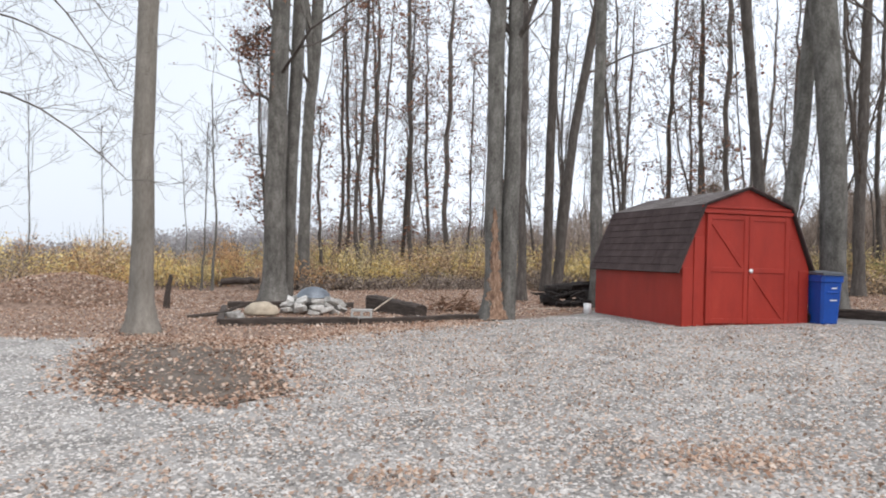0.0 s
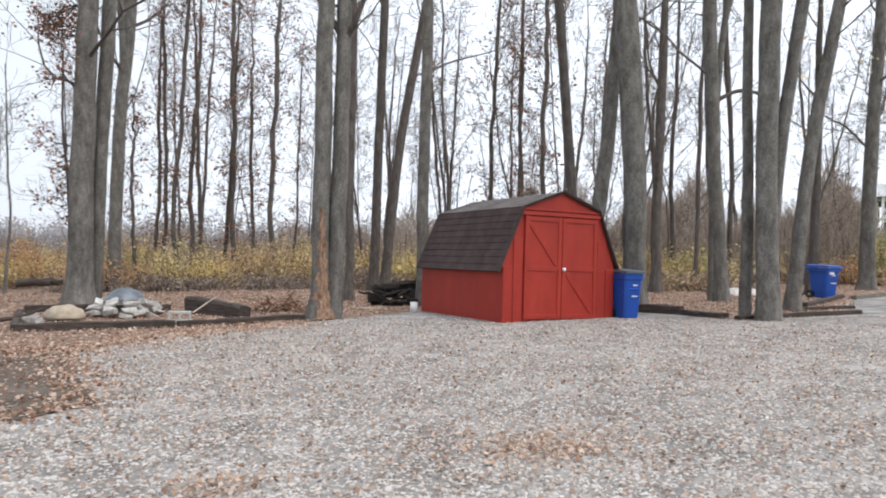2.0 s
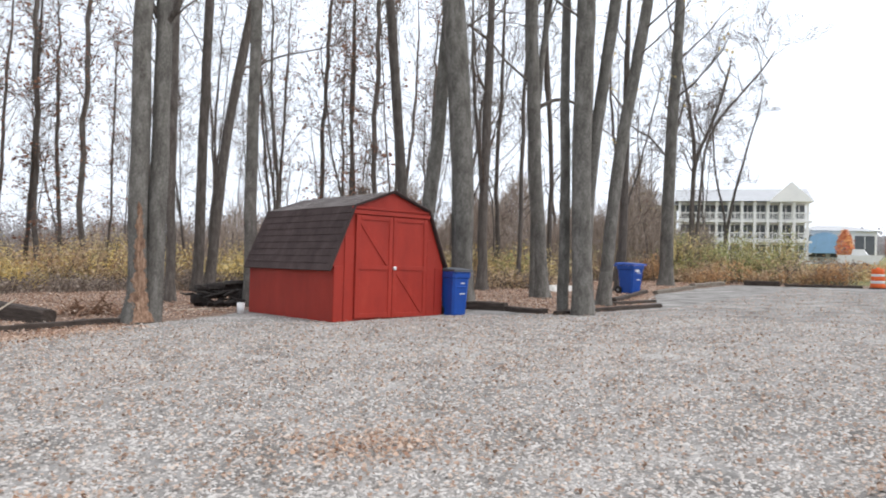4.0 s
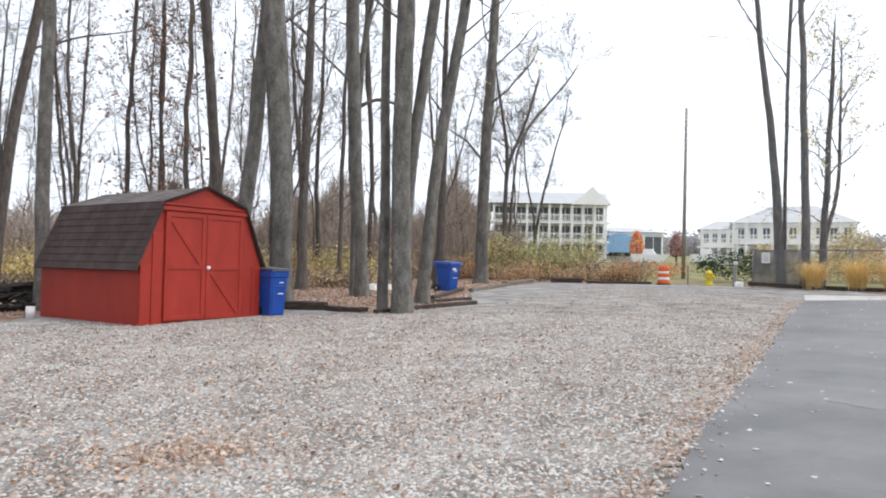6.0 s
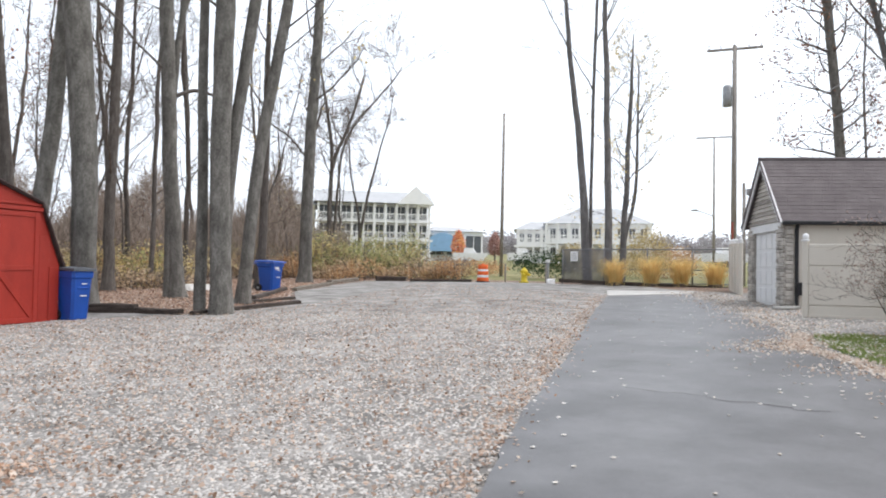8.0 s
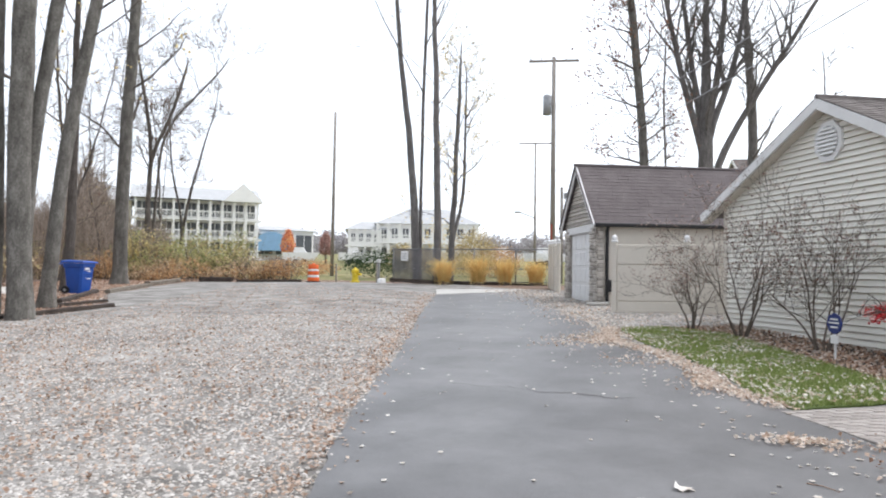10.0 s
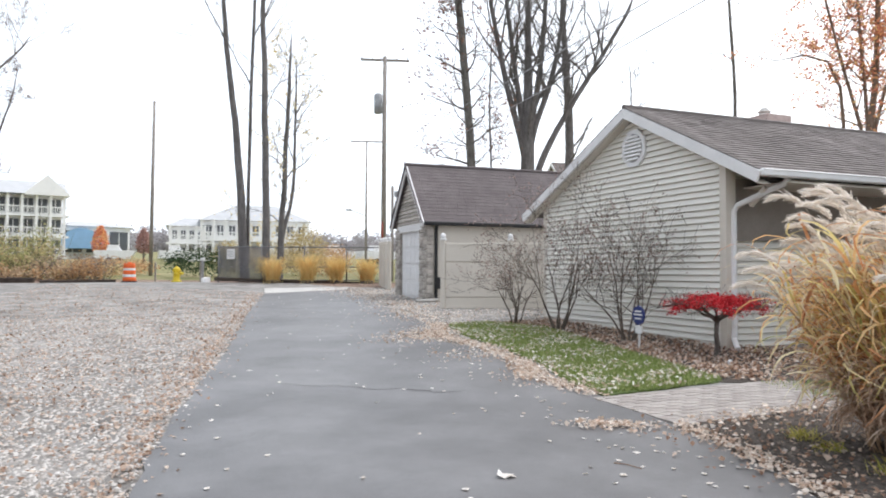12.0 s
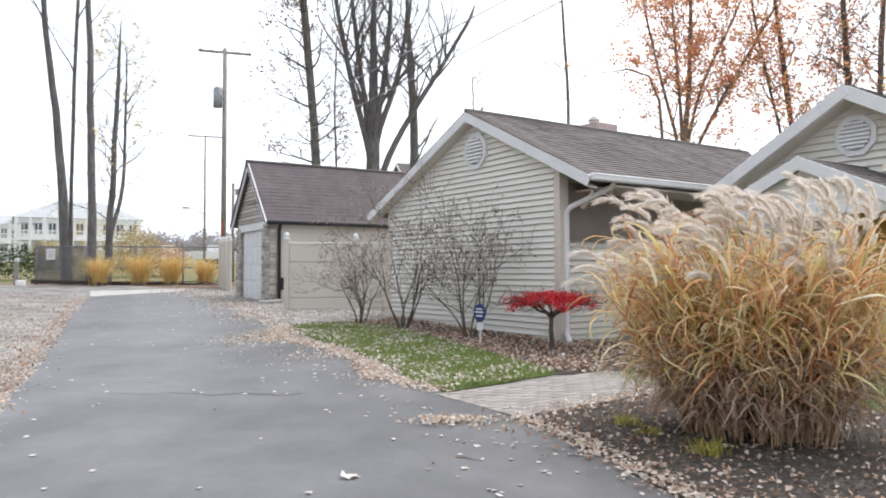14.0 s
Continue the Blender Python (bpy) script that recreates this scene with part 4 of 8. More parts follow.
# x, y, trunk radius, lean over the height, height
COLUMNS = [(-5.7, 33.5, 0.1, 0.02, 7.7), (-5.2, 36.6, 0.12, 0.21, 13.9), (-4.2, 34.7, 0.13, -0.2, 13.3), (-3.7, 35.8, 0.13, 0.0, 13.7), (-2.4, 37.9, 0.12, 0.45, 14.5), (-1.8, 37.0, 0.15, 0.8, 14.2), (-1.1, 40.0, 0.12, 0.27, 15.3), (0.1, 36.0, 0.16, -0.54, 13.9), (0.9, 40.0, 0.08, 0.61, 15.3),
           (8.4, 37.1, 0.1, 0.84, 14.6), (9.6, 39.9, 0.1, 1.05, 15.6), (10.0, 35.6, 0.14, 0.58, 14.2), (12.9, 40.0, 0.1, -0.21, 15.8), (11.6, 34.1, 0.13, 0.17, 13.7), (11.8, 31.9, 0.15, 0.0, 13.0), (15.8, 34.6, 0.12, 0.17, 14.0)]
columnar_trees()


def hanging_boughs(geo, tips, path, rng):
    """Long thin boughs that hang out over the edge of the lot."""
    for z, dx, dz in ((4.9, 4.6, -1.5), (7.2, 4.2, -2.6), (6.4, 3.4, -0.4), (8.6, 4.0, -2.0)):
        i = int(np.argmin(abs(path[:, 2] - z)))
        a = path[i]
        pts = [a + np.array((dx * q, 0.6 * math.sin(q * 3), dz * q * q + 0.25 * math.sin(q * 4))) for q in np.linspace(0, 1, 8)]
        geo.tube(pts, np.linspace(0.035, 0.008, 8), 5, cap=False)
        for p in pts[2:]:
            for _ in range(2):
                limb(geo, tips, p, (0.8, rng.normal() * 0.6, rng.normal() * 0.5 - 0.1), 1.1, 0.008, 1, rng, 4, 0.2, 0.0, 0.0035)


tree(-10.6, 13.6, 0.24, [(0, 0, 4), (0.1, 0, 8)], 0.18, 16, 160, "grey tree with long thin drooping boughs", clear=9, limbs=6, extra=hanging_boughs)


def undergrowth():
    """The belt of autumn scrub along the edge of the woods: bush by bush, each of one colour, over bare stems."""
    rng = np.random.default_rng(5)
    mixed = (("scrub_olive", 2), ("yellow", 2), ("scrub_tan", 4), ("scrub_rust", 4), ("scrub_grey", 2), ("scrub_tan", 3), ("yellow", 2), ("scrub_olive", 2), ("scrub_rust", 2))
    brown = (("scrub_tan", 4), ("scrub_rust", 4), ("scrub_grey", 4), ("scrub_olive", 2))
    sunny = (("yellow", 5), ("scrub_olive", 3), ("green", 1))
    leafy = (("green", 5), ("yellow", 1), ("scrub_olive", 2), ("scrub_grey", 1), ("scrub_rust", 1), ("green", 3))
    # bearing from, to, distance, depth, height, bushes, leaves on each, kinds
    zones = ((-36, -14, 35, 9, 2.35, 66, 450, mixed), (-14, 6, 33, 8, 2.3, 62, 450, mixed), (6, 34, 33, 9, 1.8, 66, 370, mixed), (-32, 34, 44, 9, 2.3, 100, 220, brown),
             (-8, -3, 32, 3, 2.0, 9, 420, sunny), (-30, -18, 34, 3, 1.9, 8, 420, sunny), (8, 13, 31, 3, 1.9, 7, 420, sunny), (26, 36, 32, 4, 1.8, 13, 420, sunny), (-14, -9, 31.5, 2, 1.2, 6, 420, (("scrub_rust", 1), ("scrub_grey", 1))),
             (-14, 34, 31, 2.5, 0.75, 90, 200, (("scrub_grey", 3), ("scrub_tan", 1))), (34, 46, 44, 8, 2.6, 40, 520, leafy), (43, 51.5, 41, 4, 2.5, 34, 560, leafy), (44, 55, 38.5, 2.5, 1.1, 20, 420, brown), (36, 46, 41, 4, 1.4, 18, 420, brown))
    by, stems = {}, []
    for lo, hi, d, dep, h, m, n, kinds in zones:
        names = [k for k, w in kinds for _ in range(w)]
        for _ in range(m):
            a, cd = radians(rng.uniform(lo, hi)), d + rng.uniform(0, dep)
            cx, cy, ch = cd * math.sin(a), cd * math.cos(a), h * rng.uniform(0.35, 1.15)
            wide = rng.uniform(0.7, 1.5)
            r = rng.normal(size=(n, 3))
            r /= np.linalg.norm(r, axis=1)[:, None]
            r *= rng.uniform(0.15, 1.0, (n, 1)) ** 0.45
            lump = 1 + 0.25 * np.sin(r[:, 0] * 7 + cx) + 0.2 * np.sin(r[:, 1] * 9 + cy)
            x, y = cx + r[:, 0] * wide * lump, cy + r[:, 1] * wide * lump
            z = gz(x, y) + np.maximum(0.06, ch * (0.56 + 0.44 * r[:, 2] * lump) + rng.normal(size=n) * 0.10)
            v = noise.noise(Vector((cx * 0.21, cy * 0.21, 7.3))) * 1.3 + 0.5 + rng.normal() * 0.12
            by.setdefault(names[int(len(names) * v) % len(names)], []).append(np.stack([x, y, z], 1))
            for _ in range(10):
                b = rng.uniform(0, 6.28)
                p = np.array((cx + rng.normal() * 0.3, cy + rng.normal() * 0.3, 0))
                p[2] = gz(p[0], p[1])
                e = p + np.array((math.cos(b) * wide * 0.7, math.sin(b) * wide * 0.7, ch * rng.uniform(0.7, 1.3)))
                stems.append((p, p * 0.5 + e * 0.5 + (0, 0, 0.2), e))
    labels = {"scrub_olive": "olive and straw-coloured autumn bushes at the wood's edge", "scrub_tan": "tan withered bracken at the wood's edge", "scrub_rust": "rust-brown autumn bushes at the wood's edge", "scrub_grey": "grey-brown leafless brush under the trees",
              "yellow": "bright yellow autumn shrubs at the wood's edge", "green": "green and yellowing shrubs at the lot's far end"}
    for kind, pts in by.items():
        p = np.concatenate(pts)
        solo("undergrowth", quads("undergrowth", leaf_quads(p, 0.095, rng), LEAF[kind]), None, labels[kind], "undergrowth", "stuff")
    g = Geo()
    for q in stems:
        g.tube(q, (0.012, 0.009, 0.004), 3, cap=False)
    solo("scrub_stems", g, MAT["twig"], "bare brown stems of the scrub", "stems", "stuff")


undergrowth()


def thicket():
    """The dense leafless brush deeper in the woods: countless thin rising twigs."""
    rng = np.random.default_rng(6)
    rows = []
    for lo, hi, d0, d1, h, n in ((-12, 6, 48, 70, 3.4, 7000), (6, 18, 44, 68, 4.4, 9000), (16, 30, 42, 66, 6.2, 22000), (28, 43, 42, 60, 6.0, 20000), (43, 46, 46, 60, 4.0, 1500)):
        a, d = np.radians(rng.uniform(lo, hi, n)), rng.uniform(d0, d1, n)
        x, y = d * np.sin(a), d * np.cos(a)
        top = h * (0.7 + 0.3 * np.sin(a * 60) * np.sin(a * 23 + 1))
        z = gz(x, y) + top * rng.uniform(0, 1, n) ** 1.3
        p = np.stack([x, y, z], 1)
        e = p + np.stack([rng.normal(size=n) * 0.45, rng.normal(size=n) * 0.45, rng.uniform(0.3, 1.5, n)], 1)
        w = np.stack([np.cos(a), -np.sin(a), np.zeros(n)], 1) * rng.uniform(0.008, 0.022, n)[:, None]
        rows.append(np.stack([p - w, p + w, e + w * 0.3, e - w * 0.3], 1))
    solo("thicket", quads("thicket", np.concatenate(rows), LEAF["scrub_grey"]), None, "dense grey-brown leafless brush deep in the woods", "brush", "stuff")


thicket()


def far_treeline():
    """Low woods on the horizon, their pale grey standing for distance haze."""
    rng = np.random.default_rng(8)
    pts, lv = Geo(), {}
    for lo, hi, d, h, n, k in ((-38, -21, 240, 5.5, 150, 90), (-22, -6, 230, 11.5, 180, 150), (-12, 32, 170, 11, 330, 140), (46, 62, 420, 16, 170, 110), (62, 92, 520, 17, 300, 110), (92, 112, 130, 9, 60, 70)):
        a = np.radians(rng.uniform(lo, hi, n))
        dd = d * rng.uniform(0.95, 1.15, n)
        x, y = dd * np.sin(a), dd * np.cos(a)
        hh = h * rng.uniform(0.5, 1.1, n)
        for i in range(n):
            r = rng.normal(size=(k, 3))
            r /= np.linalg.norm(r, axis=1)[:, None]
            c = np.array((x[i], y[i], gz(x[i], y[i]) * 0.9 + hh[i] * 0.48))
            lv.setdefault(round(0.0032 * d, 2), []).append(c + r * np.array((hh[i] * 0.42, hh[i] * 0.42, hh[i] * 0.5)) * rng.uniform(0.2, 1, (k, 1)) ** 0.6)
            pts.tube([(x[i], y[i], gz(x[i], y[i]) - 1), (x[i], y[i], gz(x[i], y[i]) + hh[i] * 0.8)], (0.2, 0.05), 3, cap=False)
    # distance haze is put into the twigs' pale grey-lilac colour
    haze = leaf_material("haze_paled_twigs", [(0.0, (0.37, 0.355, 0.37)), (1.0, (0.45, 0.43, 0.44))], 1.0)
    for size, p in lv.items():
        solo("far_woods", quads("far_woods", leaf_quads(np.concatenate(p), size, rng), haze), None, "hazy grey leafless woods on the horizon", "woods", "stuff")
    # concrete grey pales the trunks, as haze would
    solo("far_trunks", pts, MAT["concrete"], "distant trunks in a pale grey that stands for haze", "woods", "stuff")


far_treeline()


# ---- red shed ----
def build_shed():
    W, L, ZE, ZK, IK, ZA = 3.1, 3.9, 1.24, 2.50, 0.50, 2.88
    s = thing("garden_shed", 4.83, 15.27, 15.0, "red barn-style garden shed with a brown gambrel roof on gravel", "shed", z=gz(6, 17) + 0.0)
    prof = [(0, -0.12), (W, -0.12), (W, ZE), (W - IK, ZK), (W / 2, ZA), (IK, ZK), (0, ZE)]
    # front and back walls with the gambrel outline, and two low side walls
    g = Geo().wallprism(prof, 0.0, 0.06)
    part("front_wall", g, MAT["red"], s)
    part("back_wall", Geo().wallprism(prof, L - 0.06, L), MAT["red"], s)
    for nm, x in (("side_wall", 0.03), ("side_wall", W - 0.03)):
        g = Geo().box((x, L / 2, (ZE - 0.12) / 2), (0.06, L - 0.125, ZE + 0.12))
        part(nm, g, MAT["red"], s)
    # vertical grooved boards of the front either side of the doors
    for x in (0.13, 0.39, W - 0.39, W - 0.13):
        zt = ZE + (ZK - ZE) * min(1, ((x if x < W / 2 else W - x) - 0.125) / IK) - 0.06
        part("front_board", Geo().box((x, -0.012, (zt - 0.1) / 2), (0.245, 0.022, zt + 0.1), None, 0.006), MAT["red"], s)
    dl, dr, db, dt = 0.54, W - 0.54, 0.04, 2.33
    mid = (dl + dr) / 2
    for x0, x1, up in ((dl, mid - 0.006, True), (mid + 0.006, dr, False)):
        w = x1 - x0
        door = part("door", Geo().box(((x0 + x1) / 2, -0.02, (db + dt) / 2), (w, 0.036, dt - db), None, 0.005), MAT["red"], s, "red plank door with raised trim")
        for x in (x0 + 0.055, x1 - 0.055):
            part("stile", Geo().box((x, -0.048, (db + dt) / 2), (0.105, 0.02, dt - db - 0.01), None, 0.004), MAT["red"], door)
        for z in (db + 0.06, 1.17, dt - 0.06):
            part("rail", Geo().box(((x0 + x1) / 2, -0.047, z), (w - 0.215, 0.019, 0.10), None, 0.004), MAT["red"], door)
        xa, xb = x0 + 0.115, x1 - 0.115
        za, zb = (dt - 0.13, 1.24) if up else (1.10, db + 0.12)
        ln, an = math.hypot(xb - xa, zb - za), math.atan2(zb - za, xb - xa)
        part("brace", Geo().box(((xa + xb) / 2, -0.044, (za + zb) / 2), (ln - 0.03, 0.026, 0.11), Matrix.Rotation(-an, 3, "Y"), 0.003), MAT["red"], door)
    part("door_head", Geo().box((mid, -0.045, dt + 0.055), (dr - dl + 0.14, 0.05, 0.085), None, 0.006), MAT["red"], s)
    part("head_trim", Geo().box((mid, -0.03, dt + 0.15), (dr - dl + 0.22, 0.03, 0.05), None, 0.005), MAT["red"], s)
    part("door_knob", Geo().tube([(mid + 0.05, -0.05, 1.16), (mid + 0.05, -0.09, 1.16), (mid + 0.05, -0.10, 1.16)], (0.04, 0.045, 0.02), 12), MAT["white"], s, "small white door knob", True)
    # roof of overlapping courses on four slopes
    ov, y0, y1, th = 0.12, -0.06, L + 0.06, 0.035

    def slope(a, b, rows, mat, nm):
        (xa, za), (xb, zb) = a, b
        d = Vector((xb - xa, 0, zb - za))
        nrm = Vector((-d.z, 0, d.x)).normalized() * (1 if d.x > 0 else -1)
        part(nm, Geo().add([(xa, y0, za), (xb, y0, zb), (xb, y1, zb), (xa, y1, za)] + [(xa + nrm.x * th, y0, za + nrm.z * th), (xb + nrm.x * th, y0, zb + nrm.z * th), (xb + nrm.x * th, y1, zb + nrm.z * th), (xa + nrm.x * th, y1, za + nrm.z * th)],
                           [(0, 1, 2, 3), (4, 7, 6, 5), (0, 4, 5, 1), (1, 5, 6, 2), (2, 6, 7, 3), (3, 7, 4, 0)]), MAT["shingle"], s)
        rng = np.random.default_rng(rows + int(xa * 10))
        for r in range(rows):
            t0, t1 = r / rows, min(1, (r + 1.08) / rows)
            g = Geo()
            y = y0 - 0.01
            off = rng.uniform(0.1, 0.3)
            cuts = [y] + list(np.arange(y + off, y1, 0.3)) + [y1 + 0.01]
            for ya, yb in zip(cuts, cuts[1:]):
                lo, hi = 0.045 + rng.uniform(0, 0.006), 0.037
                p0 = Vector((xa, 0, za)) + d * t0
                p1 = Vector((xa, 0, za)) + d * t1
                ga = 0.003
                g.add([(p0.x + nrm.x * q, yy, p0.z + nrm.z * q) for q in (th + 0.001, lo) for yy in (ya + ga, yb - ga)] + [(p1.x + nrm.x * hi, yy, p1.z + nrm.z * hi) for yy in (ya + ga, yb - ga)],
                      [(0, 1, 3, 2), (2, 3, 5, 4), (0, 2, 4), (1, 5, 3)])
            part("shingle_course", g, mat, s)

    # lower slopes take the dark brown shingle, upper slopes the paler grey-brown
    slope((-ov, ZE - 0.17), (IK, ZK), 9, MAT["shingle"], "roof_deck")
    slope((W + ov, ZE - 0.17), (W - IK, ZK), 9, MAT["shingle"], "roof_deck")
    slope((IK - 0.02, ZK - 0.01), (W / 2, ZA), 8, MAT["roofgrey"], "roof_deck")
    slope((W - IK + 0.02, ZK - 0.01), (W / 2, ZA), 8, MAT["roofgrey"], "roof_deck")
    for a, b in (((-ov - 0.02, ZE - 0.19), (IK, ZK + 0.02)), ((IK, ZK + 0.02), (W / 2, ZA + 0.03)), ((W / 2, ZA + 0.03), (W - IK, ZK + 0.02)), ((W - IK, ZK + 0.02), (W + ov + 0.02, ZE - 0.19))):
        ln, an = math.dist(a, b), math.atan2(b[1] - a[1], b[0] - a[0])
        part("rake_edge", Geo().box(((a[0] + b[0]) / 2, -0.08, (a[1] + b[1]) / 2 + 0.02), (ln, 0.03, 0.035), Matrix.Rotation(-an, 3, "Y"), 0.004), MAT["shingle"], s)


build_shed()


# ---- wheeled bins ----
def build_bin(x, y, rz, label, h=1.0, lidmat="blue"):
    b = thing("wheelie_bin", x, y, rz, label, "bin", "blue wheeled bins")
    g = Geo()
    lv = [(0.0, 0.19, 0.20), (0.04, 0.205, 0.225), (0.45 * h, 0.225, 0.262), (0.80 * h, 0.245, 0.29), (0.82 * h, 0.265, 0.318), (0.94 * h, 0.27, 0.325)]
    v, f = [], []
    for z, hx, hy in lv:
        c = 0.05
        v += [(-hx + c, -hy, z), (hx - c, -hy, z), (hx, -hy + c, z), (hx, hy - c, z), (hx - c, hy, z), (-hx + c, hy, z), (-hx, hy - c, z), (-hx, -hy + c, z)]
    for i in range(len(lv) - 1):
        for j in range(8):
            f.append((i * 8 + j, i * 8 + (j + 1) % 8, i * 8 + 8 + (j + 1) % 8, i * 8 + 8 + j))
    f += [tuple(reversed(range(8))), tuple(range(40, 48))]
    g.add(v, f)
    part("body", g, MAT["blue"], b)
    lid = Geo()
    top = [(-0.285, -0.36, 0.945 * h), (0.285, -0.36, 0.945 * h), (0.285, 0.37, 0.965 * h), (-0.285, 0.37, 0.965 * h)]
    lid.add(top + [(x2 * 0.97, y2 * 0.97, z2 + 0.05) for x2, y2, z2 in top] + [(x2 * 0.6, y2 * 0.6, z2 + 0.075) for x2, y2, z2 in top],
            [(3, 2, 1, 0), (0, 1, 5, 4), (1, 2, 6, 5), (2, 3, 7, 6), (3, 0, 4, 7), (4, 5, 9, 8), (5, 6, 10, 9), (6, 7, 11, 10), (7, 4, 8, 11), (8, 9, 10, 11)])
    part("lid", lid, MAT[lidmat], b, "grey lid" if lidmat != "blue" else "")
    part("handle", Geo().tube([(-0.24, 0.36, 0.9 * h), (-0.24, 0.43, 0.93 * h), (0.24, 0.43, 0.93 * h), (0.24, 0.36, 0.9 * h)], 0.016, 8), MAT["blue"], b)
    part("catch_bar", Geo().box((0, -0.27, 0.62 * h), (0.26, 0.05, 0.04), None, 0.01), MAT["blue"], b)
    for z, w in ((0.70, 0.12), (0.47, 0.16)):
        part("sticker", Geo().box((0.03, -0.292 + (0.7 - z) * 0.08, z * h), (w, 0.004, 0.025)), MAT["white"], b, "small white sticker bar")
    for x2 in (-0.23, 0.23):
        w = part("wheel", Geo().tube([(x2 - 0.03, 0.22, 0.12), (x2 + 0.03, 0.22, 0.12)], 0.12, 16), MAT["black"], b)
        part("hub", Geo().tube([(x2 - 0.034, 0.22, 0.12), (x2 + 0.034, 0.22, 0.12)], 0.045, 10), MAT["steel"], w)
    return b


build_bin(8.12, 15.98, 10, "bright blue wheeled recycling bin beside the shed", 1.12, "lidgrey")
b2 = build_bin(18.4, 21.75, 8, "large bright blue wheeled bin at the leaf litter's edge", 1.0)
b2.scale = (1.3, 1.3, 1.12)
part("emblem", Geo().box((-0.05, -0.30, 0.80), (0.16, 0.004, 0.14), None, 0.001), MAT["white"], b2, "worn white square emblem")


# ---- fire pit corner ----
def beam(name, a, b, w, h, mat, label, category, lift=0.0, group="", droop=0.0, chamfer=0.02, z=None):
    """A squared timber from a to b on the ground."""
    d = math.dist(a, b)
    rng = np.random.default_rng(int(abs(a[0] * 31 + a[1] * 17)))
    n = 8
    v, f = [], []
    for i in range(n + 1):
        x = d * i / n
        dz = rng.normal() * 0.006 - droop * i / n
        for yy, zz in ((-w / 2, 0), (w / 2, 0), (w / 2, h * 0.88), (w * 0.36, h), (-w * 0.36, h), (-w / 2, h * 0.88)):
            v.append((x, yy + rng.normal() * 0.006, zz + dz + rng.normal() * 0.005))
    for i in range(n):
        for j in range(6):
            f.append((i * 6 + j, i * 6 + 6 + j, i * 6 + 6 + (j + 1) % 6, i * 6 + (j + 1) % 6))
    f += [tuple(range(6)), tuple(reversed(range(n * 6, n * 6 + 6)))]
    za, zb = gz(*a), gz(*b)
    az = math.degrees(math.atan2(b[1] - a[1], b[0] - a[0]))
    m = pose(a[0], a[1], za + lift - 0.015, 0, 0, az) @ pose(0, 0, 0, 0, -math.degrees(math.atan2(zb - za, d)), 0)
    return solo(name, Geo().add(v, f), mat, label, category, group=group, at=m)


TG = "border timbers"
beam("border_timber", (-4.76, 15.6), (-1.9, 15.85), 0.15, 0.17, MAT["wood"], "dark weathered border timber edging the fire pit", "timber", group=TG)
beam("border_timber", (-1.85, 15.86), (0.72, 17.05), 0.15, 0.15, MAT["wood"], "dark weathered border timber edging the fire pit", "timber", group=TG)
beam("border_timber", (-6.05, 20.4), (-4.2, 20.6), 0.18, 0.22, MAT["wood"], "dark timber behind the stone ring", "timber", group=TG)
beam("border_timber", (-3.3, 20.5), (-2.6, 20.6), 0.16, 0.17, MAT["wood"], "short dark timber behind the stone ring", "timber", group=TG)
beam("border_timber", (-4.85, 15.8), (-6.1, 20.2), 0.15, 0.14, MAT["wood"], "dark timber lying along the pit's side", "timber", group=TG)
beam("heavy_beam", (-2.0, 19.6), (-0.62, 17.9), 0.34, 0.42, MAT["wood"], "big dark square beam tipped against the ground", "beam", lift=0.03, droop=0.16)
solo("grey_stick", Geo().tube([(-1.75, 17.6, gz(-1.7, 17.6) + 0.16), (-1.25, 18.0, gz(-1.2, 18) + 0.52)], (0.02, 0.018), 6), MAT["plank"], "pale grey stick leaning on the beam", "stick")
solo("branch", Geo().tube([(-6.1, 17.3, gz(-6, 17) + 0.03), (-5.3, 17.6, gz(-5.3, 17.6) + 0.12), (-4.9, 17.8, gz(-5, 17.8) + 0.3)], (0.05, 0.045, 0.03), 7), MAT["wood"], "short dark branch propped on the timber", "branch")


def rock_geo(rng, sx, sy, sz, rough=0.16):
    """A broken angular stone: the hull of a box's jittered corners and a few chips on its faces."""
    bm = bmesh.new()
    for x in (-0.8, 0.8):
        for y in (-0.8, 0.8):
            for z in (-0.7, 0.7):
                for _ in range(2):
                    k = Vector((x, y, z)) + Vector(rng.normal(size=3)) * (0.12 + rough)
                    bm.verts.new((k.x * sx, k.y * sy, k.z * sz))
    bmesh.ops.convex_hull(bm, input=bm.verts[:], use_existing_faces=False)
    bmesh.ops.delete(bm, geom=[q for q in bm.verts if not q.link_faces], context="VERTS")
    bmesh.ops.bevel(bm, geom=bm.edges[:], offset=min(sx, sy, sz) * 0.09, segments=1, affect="EDGES")
    bm.verts.index_update()
    v = [q.co[:] for q in bm.verts]
    f = [tuple(q.index for q in fc.verts) for fc in bm.faces]
    bm.free()
    return Geo().add(v, f)


